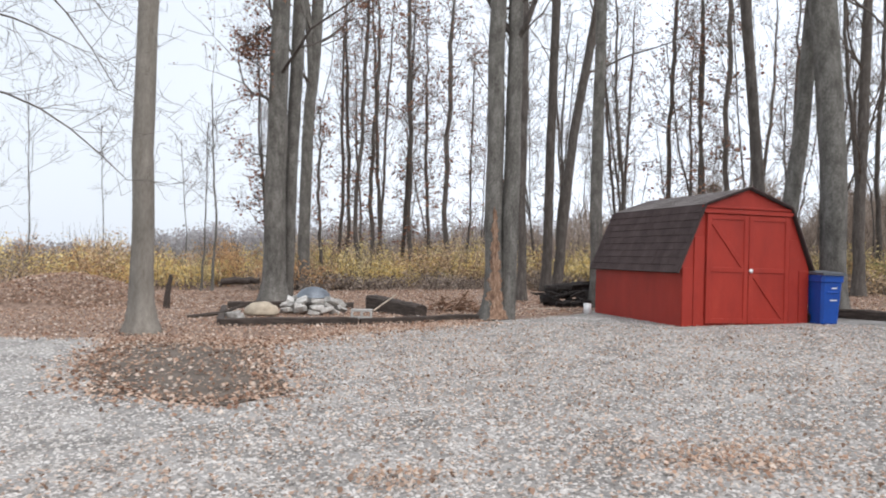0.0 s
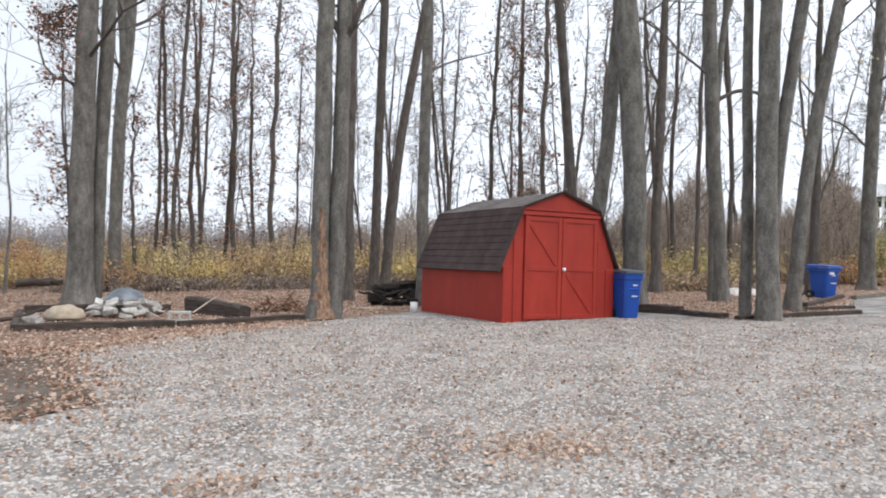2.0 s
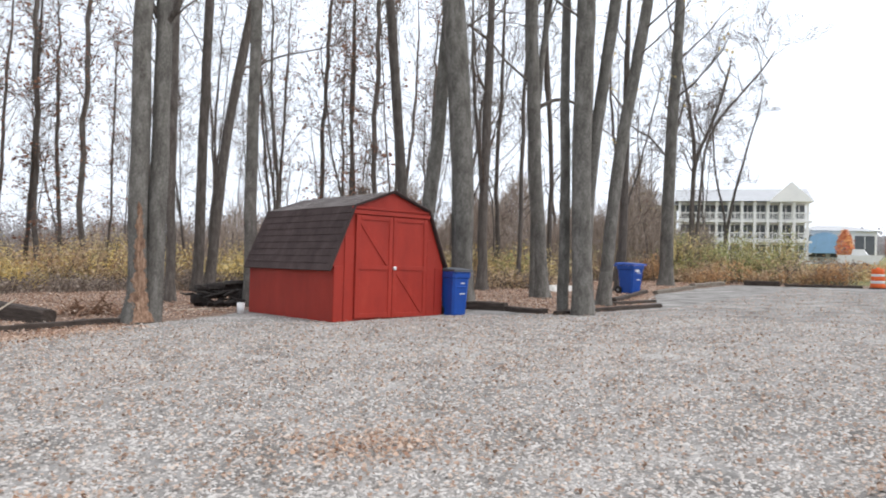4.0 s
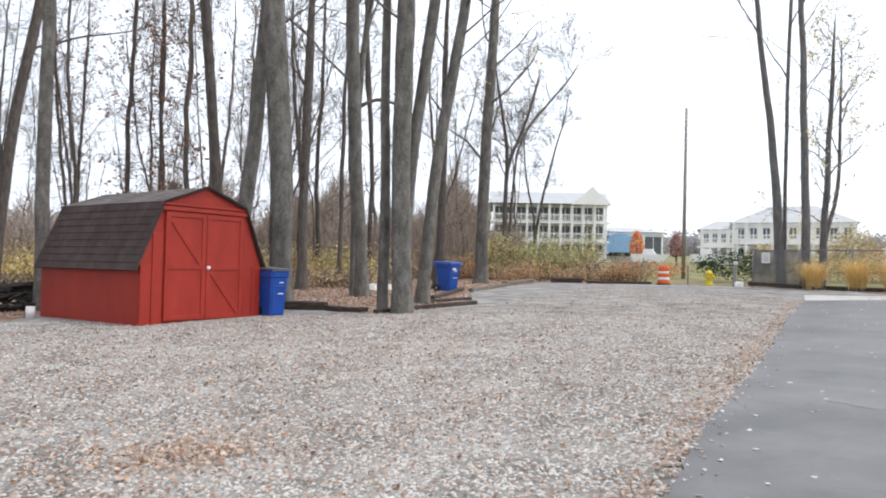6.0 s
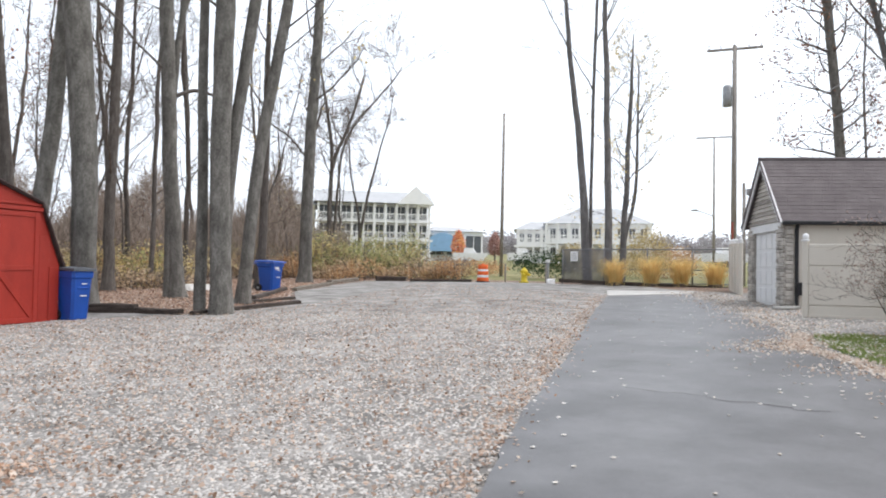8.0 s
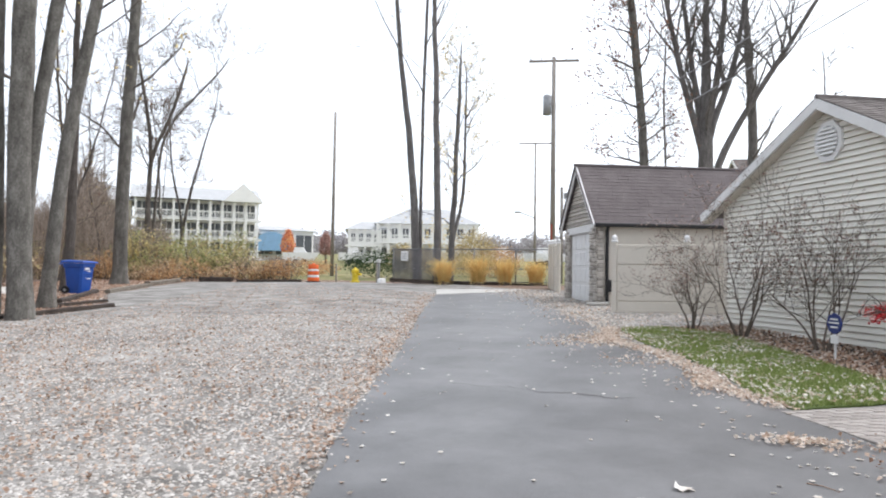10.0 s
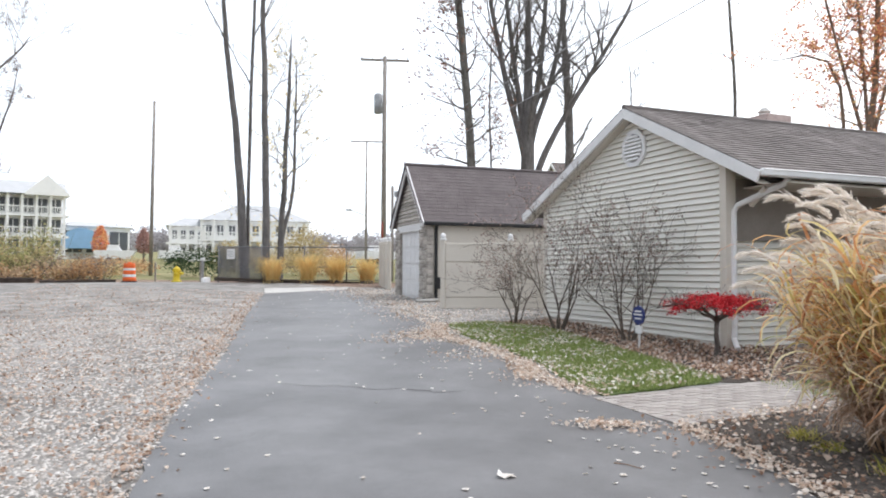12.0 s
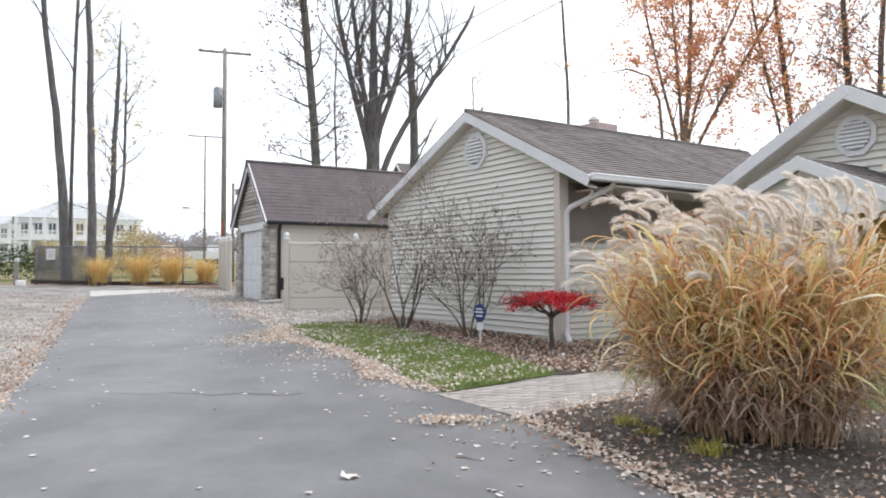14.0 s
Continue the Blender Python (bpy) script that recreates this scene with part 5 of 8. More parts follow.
def boulder_geo(sx, sy, sz):
    """A low weathered boulder with a lumpy rounded top."""
    n, m = 22, 10
    v, f = [(0, 0, sz)], []
    for j in range(1, m + 1):
        e = j / m * 1.75
        for i in range(n):
            a = 2 * math.pi * i / n
            d = Vector((math.cos(a) * math.sin(e), math.sin(a) * math.sin(e), math.cos(e)))
            k = 1 + 0.16 * noise.noise(d * 1.9 + Vector((3, 1, 7))) + 0.05 * noise.noise(d * 6)
            v.append((d.x * sx * k, d.y * sy * k, d.z * sz * k))
    f += [(0, 1 + i, 1 + (i + 1) % n) for i in range(n)]
    for j in range(m - 1):
        b = 1 + j * n
        f += [(b + i, b + n + i, b + n + (i + 1) % n, b + (i + 1) % n) for i in range(n)]
    f.append(tuple(reversed(range(1 + (m - 1) * n, 1 + m * n))))
    return Geo().add(v, f)


def build_firepit():
    rng = np.random.default_rng(21)
    cx, cy = -3.42, 18.9
    p = thing("fire_pit", cx, cy, 0, "round fire pit of stacked pale rocks with a steel dome lid", "fire pit")
    for k, (n, rad, z) in enumerate(((13, 0.70, 0.075), (12, 0.65, 0.205), (10, 0.60, 0.33))):
        for i in range(n):
            a = 2 * math.pi * (i + 0.5 * k) / n + rng.normal() * 0.06
            if k == 2 and i % 4 == 1:
                continue
            ob = part("rock", rock_geo(rng, rng.uniform(0.11, 0.21), rng.uniform(0.10, 0.16), rng.uniform(0.055, 0.095), 0.14), MAT["stone"], p)
            ob.matrix_basis = pose(rad * math.cos(a), rad * math.sin(a), z + rng.normal() * 0.02, rng.normal() * 16, rng.normal() * 14, math.degrees(a) + 90 + rng.normal() * 14)
    g = Geo()
    n = 28
    v, f = [(0, 0, 0.686)], []
    rings = [(0.12, 0.79), (0.25, 0.755), (0.37, 0.69), (0.46, 0.60), (0.49, 0.52), (0.51, 0.50), (0.48, 0.49)]
    for r, z in [(q * 0.88, 0.41 + (s - 0.5) * 0.92) for q, s in rings]:
        v += [(r * math.cos(2 * math.pi * i / n), r * math.sin(2 * math.pi * i / n), z) for i in range(n)]
    f += [(0, 1 + i, 1 + (i + 1) % n) for i in range(n)]
    for k in range(len(rings) - 1):
        b = 1 + k * n
        f += [(b + i, b + n + i, b + n + (i + 1) % n, b + (i + 1) % n) for i in range(n)]
    g.add(v, f)
    part("dome_lid", g, MAT["dome"], p, "dull blue-grey steel dome lid", True)
    solo("boulder", boulder_geo(0.42, 0.34, 0.26), material("tan_boulder", tones((0.40, 0.34, 0.26), 0.25), 5, 0.9, 0.5, 30), "low tan boulder inside the timber border", "rock", at=pose(-4.5, 17.9, gz(-4.5, 17.9) + 0.1), smooth=True)
    for x, y, s in ((-4.95, 17.1, 0.15), (-5.1, 17.6, 0.13), (-4.7, 16.9, 0.11)):
        solo("rock", rock_geo(rng, s, s * 0.8, s * 0.9), MAT["stone"], "rough grey rock beside the timber", "rock", group="loose rocks", at=pose(x, y, gz(x, y) + s * 0.35, 10, 5, x * 90))


build_firepit()


def build_block():
    g = Geo()
    L, W, H, t = 0.48, 0.22, 0.22, 0.052
    for y in (-W / 2 + t / 2, W / 2 - t / 2):
        g.box((0, y, H / 2), (L, t, H), None, 0.004)
    for x in (-L / 2 + t / 2, 0, L / 2 - t / 2):
        g.box((x, 0, H / 2), (t, W - 2 * t + 0.002, H), None, 0.002)
    for x, y, rz in ((-1.93, 16.75, 6),):
        ob = solo("cinder_block", g, MAT["concrete"], "grey hollow concrete block lying on its side", "block", group="concrete blocks", at=pose(x, y, gz(x, y) + 0.155, 90, 0, rz) @ pose(0, 0, -H / 2))


build_block()


def build_mound():
    rng = np.random.default_rng(9)
    n = 26
    v, f = [], []
    for j in range(n):
        for i in range(n):
            x, y = (i / (n - 1) - 0.5) * 7.5, (j / (n - 1) - 0.5) * 5.5
            d = math.hypot(x / 3.4, y / 2.4)
            h = 0.95 * max(0, 1 - d * d) ** 1.3 * (1 + 0.35 * noise.noise(Vector((x, y, 3)) * 1.1)) - 0.06
            v.append((x, y, h))
    f = [(j * n + i, j * n + i + 1, (j + 1) * n + i + 1, (j + 1) * n + i) for j in range(n - 1) for i in range(n - 1)]
    solo("leaf_mound", Geo().add(v, f), MAT["litter"], "broad heap of soil covered in brown leaves", "mound", at=pose(-11.6, 22.2, gz(-11.6, 22.2)), smooth=True)
    q = fill([(-14.6, 20.2), (-8.6, 20.2), (-8.6, 24), (-14.6, 24)], 9000, rng)
    d = np.hypot((q[:, 0] + 11.6) / 3.4, (q[:, 1] - 22.2) / 2.4)
    z = gz(q[:, 0], q[:, 1]) + 0.95 * np.maximum(0, 1 - d * d) ** 1.3 + 0.0
    solo("mound_leaves", quads("mound_leaves", leaf_quads(np.stack([q[:, 0], q[:, 1], z], 1), 0.065, rng, 0.75), LEAF["fallen"]), None, "dry brown leaves heaped on the mound", "leaves", "stuff")
    # stump of a broken sapling, fallen trunks in the scrub
    solo("stump", Geo().tube([(0, 0, -0.05), (0.02, 0, 0.4), (0.10, 0.02, 0.95)], (0.10, 0.08, 0.05), 9), MAT["wood"], "thin broken brown stump leaning in the leaves", "stump", at=pose(-7.85, 20.6, gz(-7.85, 20.6)))
    for x, y, l, rz in ((-9.0, 29.2, 1.1, 12), (-8.4, 29.8, 0.9, -24)):
        solo("fallen_log", Geo().tube([(0, 0, 0.16), (l * 0.5, 0.1, 0.24), (l, 0, 0.2)], (0.13, 0.15, 0.10), 10), MAT["wood"], "dark fallen log in the scrub", "log", group="fallen logs", at=pose(x, y, gz(x, y) + 0.25, 0, 0, rz))


build_mound()


def build_junk():
    """The charred pile by the shed's back corner."""
    t = thing("burnt_pile", 3.6, 21.2, 0, "blackened pile of charred logs behind the shed", "log pile")
    rng = np.random.default_rng(31)
    for _ in range(26):
        p = rng.normal(size=3) * (0.45, 0.2, 0.10) + (0, -0.1, 0.30)
        p[2] = max(0.06, p[2])
        q = p + rng.normal(size=3) * (0.3, 0.15, 0.16)
        q[2] = max(0.04, q[2])
        part("charred_stick", Geo().tube([p, (p + q) / 2 + rng.normal(size=3) * 0.03, q], (0.03, 0.035, 0.012), 6), MAT["charred"], t)
    for x0, y0, z0, x1, y1, z1, r in ((-0.8, -0.2, 0.50, -0.1, -0.1, 0.58, 0.10), (-0.05, 0.0, 0.60, 0.85, 0.1, 0.66, 0.13), (-0.85, 0.1, 0.20, -0.5, 0.0, 0.16, 0.19), (0.15, 0.1, 0.26, 0.95, 0.2, 0.36, 0.24), (-0.5, -0.3, 0.10, 0.5, -0.2, 0.11, 0.09), (-0.75, 0.3, 0.34, 0.2, 0.4, 0.38, 0.12), (0.2, -0.25, 0.12, 0.75, -0.15, 0.14, 0.12)):
        g = Geo()
        path = np.linspace((x0, y0, z0), (x1, y1, z1), 9) + rng.normal(size=(9, 3)) * 0.02
        bark_tube(g, path, np.full(9, r) * rng.uniform(0.75, 1.15, 9), rng, 9, 0.18)
        part("charred_log", g, MAT["charred"], t)
    solo("white_bucket", Geo().tube([(0, 0, 0), (0, 0, 0.26), (0, 0, 0.27), (0, 0, 0.25)], (0.085, 0.10, 0.105, 0.095), 16), MAT["white"], "small white bucket at the shed's corner", "bucket", at=pose(3.52, 18.5, gz(3.5, 18.5) + 0.012), smooth=True)
    beam("plank", (2.2, 20.2), (3.4, 20.25), 0.16, 0.05, MAT["plank"], "pale plank lying in the leaves", "plank")
    t = thing("twig_heap", 0.15, 19.7, 0, "low heap of broken brown twigs and leaves by the scarred tree", "brush heap")
    g = Geo()
    for _ in range(46):
        a, ln = rng.uniform(0, 3.14), rng.uniform(0.3, 0.9)
        c = rng.normal(size=3) * (0.34, 0.22, 0.07) + (0, 0, 0.14)
        d = np.array((math.cos(a), math.sin(a), rng.normal() * 0.35)) * ln / 2
        pts = np.array([c - d, c + rng.normal(size=3) * 0.05, c + d])
        pts[:, 2] = np.maximum(pts[:, 2], 0.03)
        g.tube(pts, (0.022, 0.018, 0.008), 5)
    part("twigs", g, MAT["rotwood"], t)["kind"] = "stuff"
    p = rng.normal(size=(420, 3)) * (0.5, 0.35, 0.06) + (0, 0, 0.10)
    p[:, 2] = np.maximum(p[:, 2], 0.03)
    part("caught_leaves", quads("caught_leaves", leaf_quads(p, 0.075, rng, 0.5), LEAF["fallen"]), None, t)["kind"] = "stuff"


build_junk()

# logs that edge the lot
LG = "edging logs"
for a, b, w, h, mt in (((8.75, 18.2), (9.9, 16.5), 0.26, 0.24, "wood"), ((9.9, 16.45), (10.25, 15.2), 0.2, 0.15, "wood"), ((10.3, 14.85), (14.4, 15.75), 0.15, 0.13, "wood"), ((13.6, 17.0), (15.6, 17.3), 0.14, 0.12, "wood"),
                       ((14.6, 18.0), (18.9, 21.5), 0.2, 0.16, "wood"), ((18.9, 20.95), (23.4, 23.6), 0.2, 0.16, "log"), ((23.7, 24.0), (27.3, 25.7), 0.26, 0.2, "log"), ((29.5, 29.6), (34.6, 28.8), 0.25, 0.2, "plank"),
                       ((28.2, 25.2), (28.9, 23.8), 0.3, 0.24, "wood"), ((28.5, 23.2), (30.1, 20.6), 0.2, 0.14, "wood")):
    beam("edging_log", a, b, w, h, MAT[mt], {"wood": "dark weathered timber edging the gravel lot", "log": "grey weathered timber edging the gravel lot", "plank": "pale long timber edging the scrub"}[mt], "timber", group=LG)
solo("flat_stone", rock_geo(np.random.default_rng(4), 0.75, 0.5, 0.16), MAT["stone"], "pale flat stone slab among the trees", "rock", at=pose(16.9, 24.3, gz(16.9, 24.3) + 0.08))


# ---- far end of the lot ----
def build_barrel():
    b = thing("traffic_barrel", 30.2, 20.0, 0, "orange and white traffic barrel on a black rubber base", "barrel")
    zs = [(0.06, 0.29, "orange"), (0.24, 0.275, "white"), (0.36, 0.27, "orange"), (0.54, 0.255, "white"), (0.64, 0.25, "orange"), (0.86, 0.235, None)]
    for (z0, r0, m), (z1, r1, _) in zip(zs, zs[1:]):
        part("band", Geo().tube([(0, 0, z0), (0, 0, z0 + 0.01), (0, 0, z1 - 0.01), (0, 0, z1)], (r0 - 0.008, r0, r1 + 0.004, r1 - 0.004), 24), MAT[m], b, m + " reflective band", True)
    part("base", Geo().tube([(0, 0, 0), (0, 0, 0.06)], (0.36, 0.33), 8), MAT["black"], b, "black rubber base")
    part("handle", Geo().box((0, 0, 0.89), (0.22, 0.05, 0.06), None, 0.015), MAT["orange"], b)


def build_hydrant():
    h = thing("fire_hydrant", 31.1, 18.2, 20, "yellow fire hydrant in dry grass", "hydrant")
    part("barrel", Geo().tube([(0, 0, 0), (0, 0, 0.06), (0, 0, 0.07), (0, 0, 0.5), (0, 0, 0.52), (0, 0, 0.56)], (0.18, 0.18, 0.12, 0.11, 0.15, 0.15), 18), MAT["yellow"], h, smooth=True)
    part("bonnet", Geo().tube([(0, 0, 0.56), (0, 0, 0.64), (0, 0, 0.70), (0, 0, 0.73), (0, 0, 0.78)], (0.14, 0.125, 0.07, 0.035, 0.03), 16), MAT["yellow"], h, "pale bonnet", True)
    h.scale = (1.3, 1.3, 0.95)
    for d in ((1, 0), (-1, 0), (0, -1)):
        part("nozzle", Geo().tube([(d[0] * 0.08, d[1] * 0.08, 0.42), (d[0] * 0.19, d[1] * 0.19, 0.42), (d[0] * 0.23, d[1] * 0.23, 0.42)], (0.06, 0.065, 0.05), 10), MAT["yellow"], h)


def build_far_posts():
    p = thing("bare_pole", 38.2, 24.0, 0, "tall weathered grey pole without lamps", "pole")
    part("shaft", Geo().tube([(0, 0, -0.2), (0.05, 0, 5), (0.1, 0, 10.0)], (0.115, 0.095, 0.075), 12), MAT["pole"], p, smooth=True)
    m = thing("meter_post", 31.6, 17.2, 0, "small grey utility pedestal post", "post")
    part("post", Geo().box((0, 0, 0.5), (0.12, 0.12, 1.0), None, 0.01), MAT["steel"], m)
    part("cap", Geo().box((0, 0, 1.05), (0.16, 0.16, 0.14), None, 0.02), MAT["white"], m, "white cap")
    for x, y in ((31.3, 19.4), (30.9, 16.9)):
        solo("wooden_stake", Geo().box((0, 0, 0.45), (0.07, 0.07, 0.9), None, 0.01), MAT["pole"], "thin wooden stake in the dry grass", "stake", group="stakes", at=pose(x, y, gz(x, y)))
    solo("white_rock", rock_geo(np.random.default_rng(2), 0.2, 0.16, 0.15), MAT["white"], "small white-painted rock in dry grass", "rock", at=pose(31.0, 16.7, gz(31, 16.7) + 0.08))


build_barrel(), build_hydrant(), build_far_posts()


def build_chain_fence():
    a, b = np.array((30.85, 16.0)), np.array((32.75, 8.6))
    d = np.linalg.norm(b - a)
    az = math.degrees(math.atan2(b[1] - a[1], b[0] - a[0]))
    f = thing("chain_link_fence", a[0], a[1], az, "grey chain-link fence partly covered by a dark screen", "fence")
    H, drop = 1.66, (gz(*b) - gz(*a)) / d
    n = 4
    for i in range(n + 1):
        x = d * i / n
        part("post", Geo().tube([(x, 0, drop * x - 0.1), (x, 0, drop * x + H + 0.05)], 0.035, 10), MAT["fencewire"], f, smooth=True)
    for z in (0.12, 0.72, H - 0.04):
        part("rail", Geo().tube([(0, 0, z), (d, 0, z + drop * d)], 0.026, 8), MAT["fencewire"], f, smooth=True)
    g = Geo()
    for i in range(int(d / 0.16) + 11):
        for s in (1, -1):
            x0 = i * 0.16 - (0 if s > 0 else 0) - (H if s > 0 else 0)
            p0, p1 = [x0, 0.06], [x0 + H, H - 0.04] if s > 0 else [x0 + H, 0.06]
            if s < 0:
                p0 = [x0, H - 0.04]
            t0, t1 = max(0, (0 - p0[0]) / H), min(1, (d - p0[0]) / H)
            if t1 <= t0:
                continue
            q = [(p0[0] + (p1[0] - p0[0]) * t, 0.004 * s, p0[1] + (p1[1] - p0[1]) * t + drop * (p0[0] + (p1[0] - p0[0]) * t)) for t in (t0, t1)]
            g.tube(q, 0.004, 3, cap=False)
    part("wire_mesh", g, MAT["fencewire"], f)
    v, fc = [], []
    k = 30
    for i in range(k + 1):
        x = 0.05 + (d * 0.29) * i / k
        w = 0.02 * math.sin(i * 1.1)
        v += [(x, -0.035 + w * 0.6, 0.08 + drop * x), (x, -0.035 + w, 0.75 + drop * x), (x, -0.035 + w * 0.5, H - 0.05 + drop * x)]
    for i in range(k):
        for j in range(2):
            fc.append((i * 3 + j, i * 3 + 3 + j, i * 3 + 4 + j, i * 3 + 1 + j))
    part("privacy_screen", Geo().add(v, fc), MAT["mesh_cloth"], f, "dark grey see-through mesh screen")
    sg = part("notice", Geo().box((0.55, -0.075, H - 0.36), (0.34, 0.01, 0.46), None, 0.004), MAT["white"], f, "white notice board with grey bars")
    for i in range(4):
        part("text_bar", Geo().box((0.55, -0.082, H - 0.24 - i * 0.08), (0.24 - 0.04 * (i % 2), 0.003, 0.028)), MAT["steel"], sg)


build_chain_fence()


def reed_clump(name, x, y, n, h, r, seed, label, mat, width=0.012, lean=0.55, group="", droop=0.5, base_r=0.2):
    """A tussock of arching ribbons."""
    rng = np.random.default_rng(seed)
    k = 7
    az = rng.uniform(0, 2 * np.pi, n)
    hh = h * rng.uniform(0.45, 1.05, n)
    out = r * rng.uniform(0.15, 1.0, n) ** 0.7
    b = rng.normal(size=(n, 2)) * base_r * 0.5
    t = np.linspace(0, 1, k)
    dr = droop * rng.uniform(0.2, 1.6, n)
    rad = out[:, None] * (0.25 * t + 0.75 * t ** 2)[None]
    zz = hh[:, None] * (t[None] * (1 + 0.35 * dr[:, None]) - dr[:, None] * 0.62 * t[None] ** 3)
    px = b[:, :1] + np.cos(az)[:, None] * rad
    py = b[:, 1:] + np.sin(az)[:, None] * rad
    c = np.stack([px, py, np.maximum(zz, 0.0)], 2)
    sa = az + np.pi / 2 + rng.normal(size=n) * 0.7
    w = width * rng.uniform(0.5, 1.4, n)[:, None] * (1 - t[None] ** 2.5 * 0.92)
    side = np.stack([np.cos(sa), np.sin(sa), rng.normal(size=n) * 0.3], 1)[:, None, :] * w[:, :, None]
    return strips(name, np.stack([c - side, c + side], 2), mat), c


for i, (x, y, h) in enumerate(((31.45, 13.55, 1.05), (32.0, 12.1, 1.15), (32.35, 10.9, 1.1), (32.7, 9.55, 1.0))):
    t = thing("ornamental_grass", x - 0.55, y - 0.1, 0, "clipped golden ornamental grass clump by the fence", "grass clump", "golden grass clumps")
    me, _ = reed_clump("blades", x, y, 800, h * 1.35, 0.95, 60 + i, "", LEAF["gold"], 0.0085, base_r=0.24, droop=0.7)
    part("blades", me, None, t)
    g = Geo()
    g.tube([(0, 0, -0.05), (0, 0, 0.10), (0, 0, 0.2)], (0.34, 0.30, 0.12), 12)
    part("crown", g, MAT["mulch"], t, "dark base of the clump")
solo("timber_kerb", Geo().box((0, 0, 0.08), (8.2, 0.16, 0.16), None, 0.02), MAT["wood"], "dark timber kerb along the foot of the fence", "kerb", at=pose(31.45, 12.0, gz(31.45, 12.0) - 0.02, 0, 1.6, -75.4))


def build_utility_poles():
    p = thing("utility_pole", 40.6, 11.0, 0, "wooden utility pole with crossarm and grey transformer", "utility pole")
    H = 12.6
    part("shaft", Geo().tube([(0, 0, -0.3), (0.02, 0, 6), (0.05, 0, H)], (0.17, 0.14, 0.11), 12), MAT["pole"], p, smooth=True)
    az = math.atan2(-1, 0.3)
    dx, dy = math.cos(az), math.sin(az)
    arm = part("crossarm", Geo().box((0.05, 0, H - 0.2), (2.8, 0.1, 0.12), Matrix.Rotation(az, 3, "Z"), 0.01), MAT["pole"], p)
    for k in (-1.3, -0.7, 0.7, 1.3):
        part("insulator", Geo().tube([(0.05 + dx * k, dy * k, H - 0.14), (0.05 + dx * k, dy * k, H + 0.06)], (0.04, 0.03), 8), MAT["white"], arm)
    part("transformer", Geo().tube([(-0.1, 0.34, 9.3), (-0.1, 0.34, 9.35), (-0.1, 0.34, 10.35), (-0.1, 0.34, 10.45)], (0.2, 0.24, 0.24, 0.15), 16), MAT["steel"], p, "grey transformer can", True)
    part("conduit", Geo().tube([(-0.16, 0.02, 0), (-0.15, 0.02, 3.1)], 0.06, 8), material("rust_red_cover", tones((0.24, 0.06, 0.04), 0.2), 4, 0.7, 0.2), p, "rust-red cable guard", True)
    q = thing("street_pole", 49.9, 14.8, 0, "thin distant utility pole with a single crossarm", "utility pole")
    part("shaft", Geo().tube([(0, 0, -0.3), (0, 0, 9.2)], (0.09, 0.06), 10), MAT["pole"], q, smooth=True)
    part("crossarm", Geo().box((0, 0, 9.15), (2.3, 0.07, 0.09), Matrix.Rotation(az, 3, "Z"), 0.01), MAT["pole"], q)
    part("lamp_arm", Geo().tube([(0, 0, 3.9), (-0.3, 1.0, 4.3)], 0.03, 6), MAT["steel"], q)
    part("lamp", Geo().box((-0.35, 1.15, 4.3), (0.2, 0.45, 0.12), None, 0.03), MAT["steel"], q)
    r = thing("short_pole", 34.5, 8.9, 0, "short dark post with a bracket behind the garage fence", "pole")
    part("shaft", Geo().tube([(0, 0, -0.2), (0, 0, 4.6)], (0.08, 0.07), 10), MAT["pole"], r, smooth=True)
    part("bracket", Geo().box((0.0, -0.35, 4.2), (0.1, 0.5, 0.3), None, 0.05), MAT["steel"], r)
    # service wires
    for a, e, sag in (((40.6, 11.0, 7.3), (5.0, -5.4, 5.75), 0.25), ((40.6, 11.0, 8.7), (5.0, -4.2, 5.35), 0.2), ((40.6, 11.0, 13.6), (49.9, 14.8, 10.7), 0.2)):
        a, e = np.array(a), np.array(e)
        pts = [a + (e - a) * t - np.array((0, 0, 4 * sag * t * (1 - t))) for t in np.linspace(0, 1, 26)]
        solo("service_wire", Geo().tube(pts, 0.011, 5), MAT["steel"], "thin grey overhead service wire", "wire", group="overhead wires")


build_utility_poles()


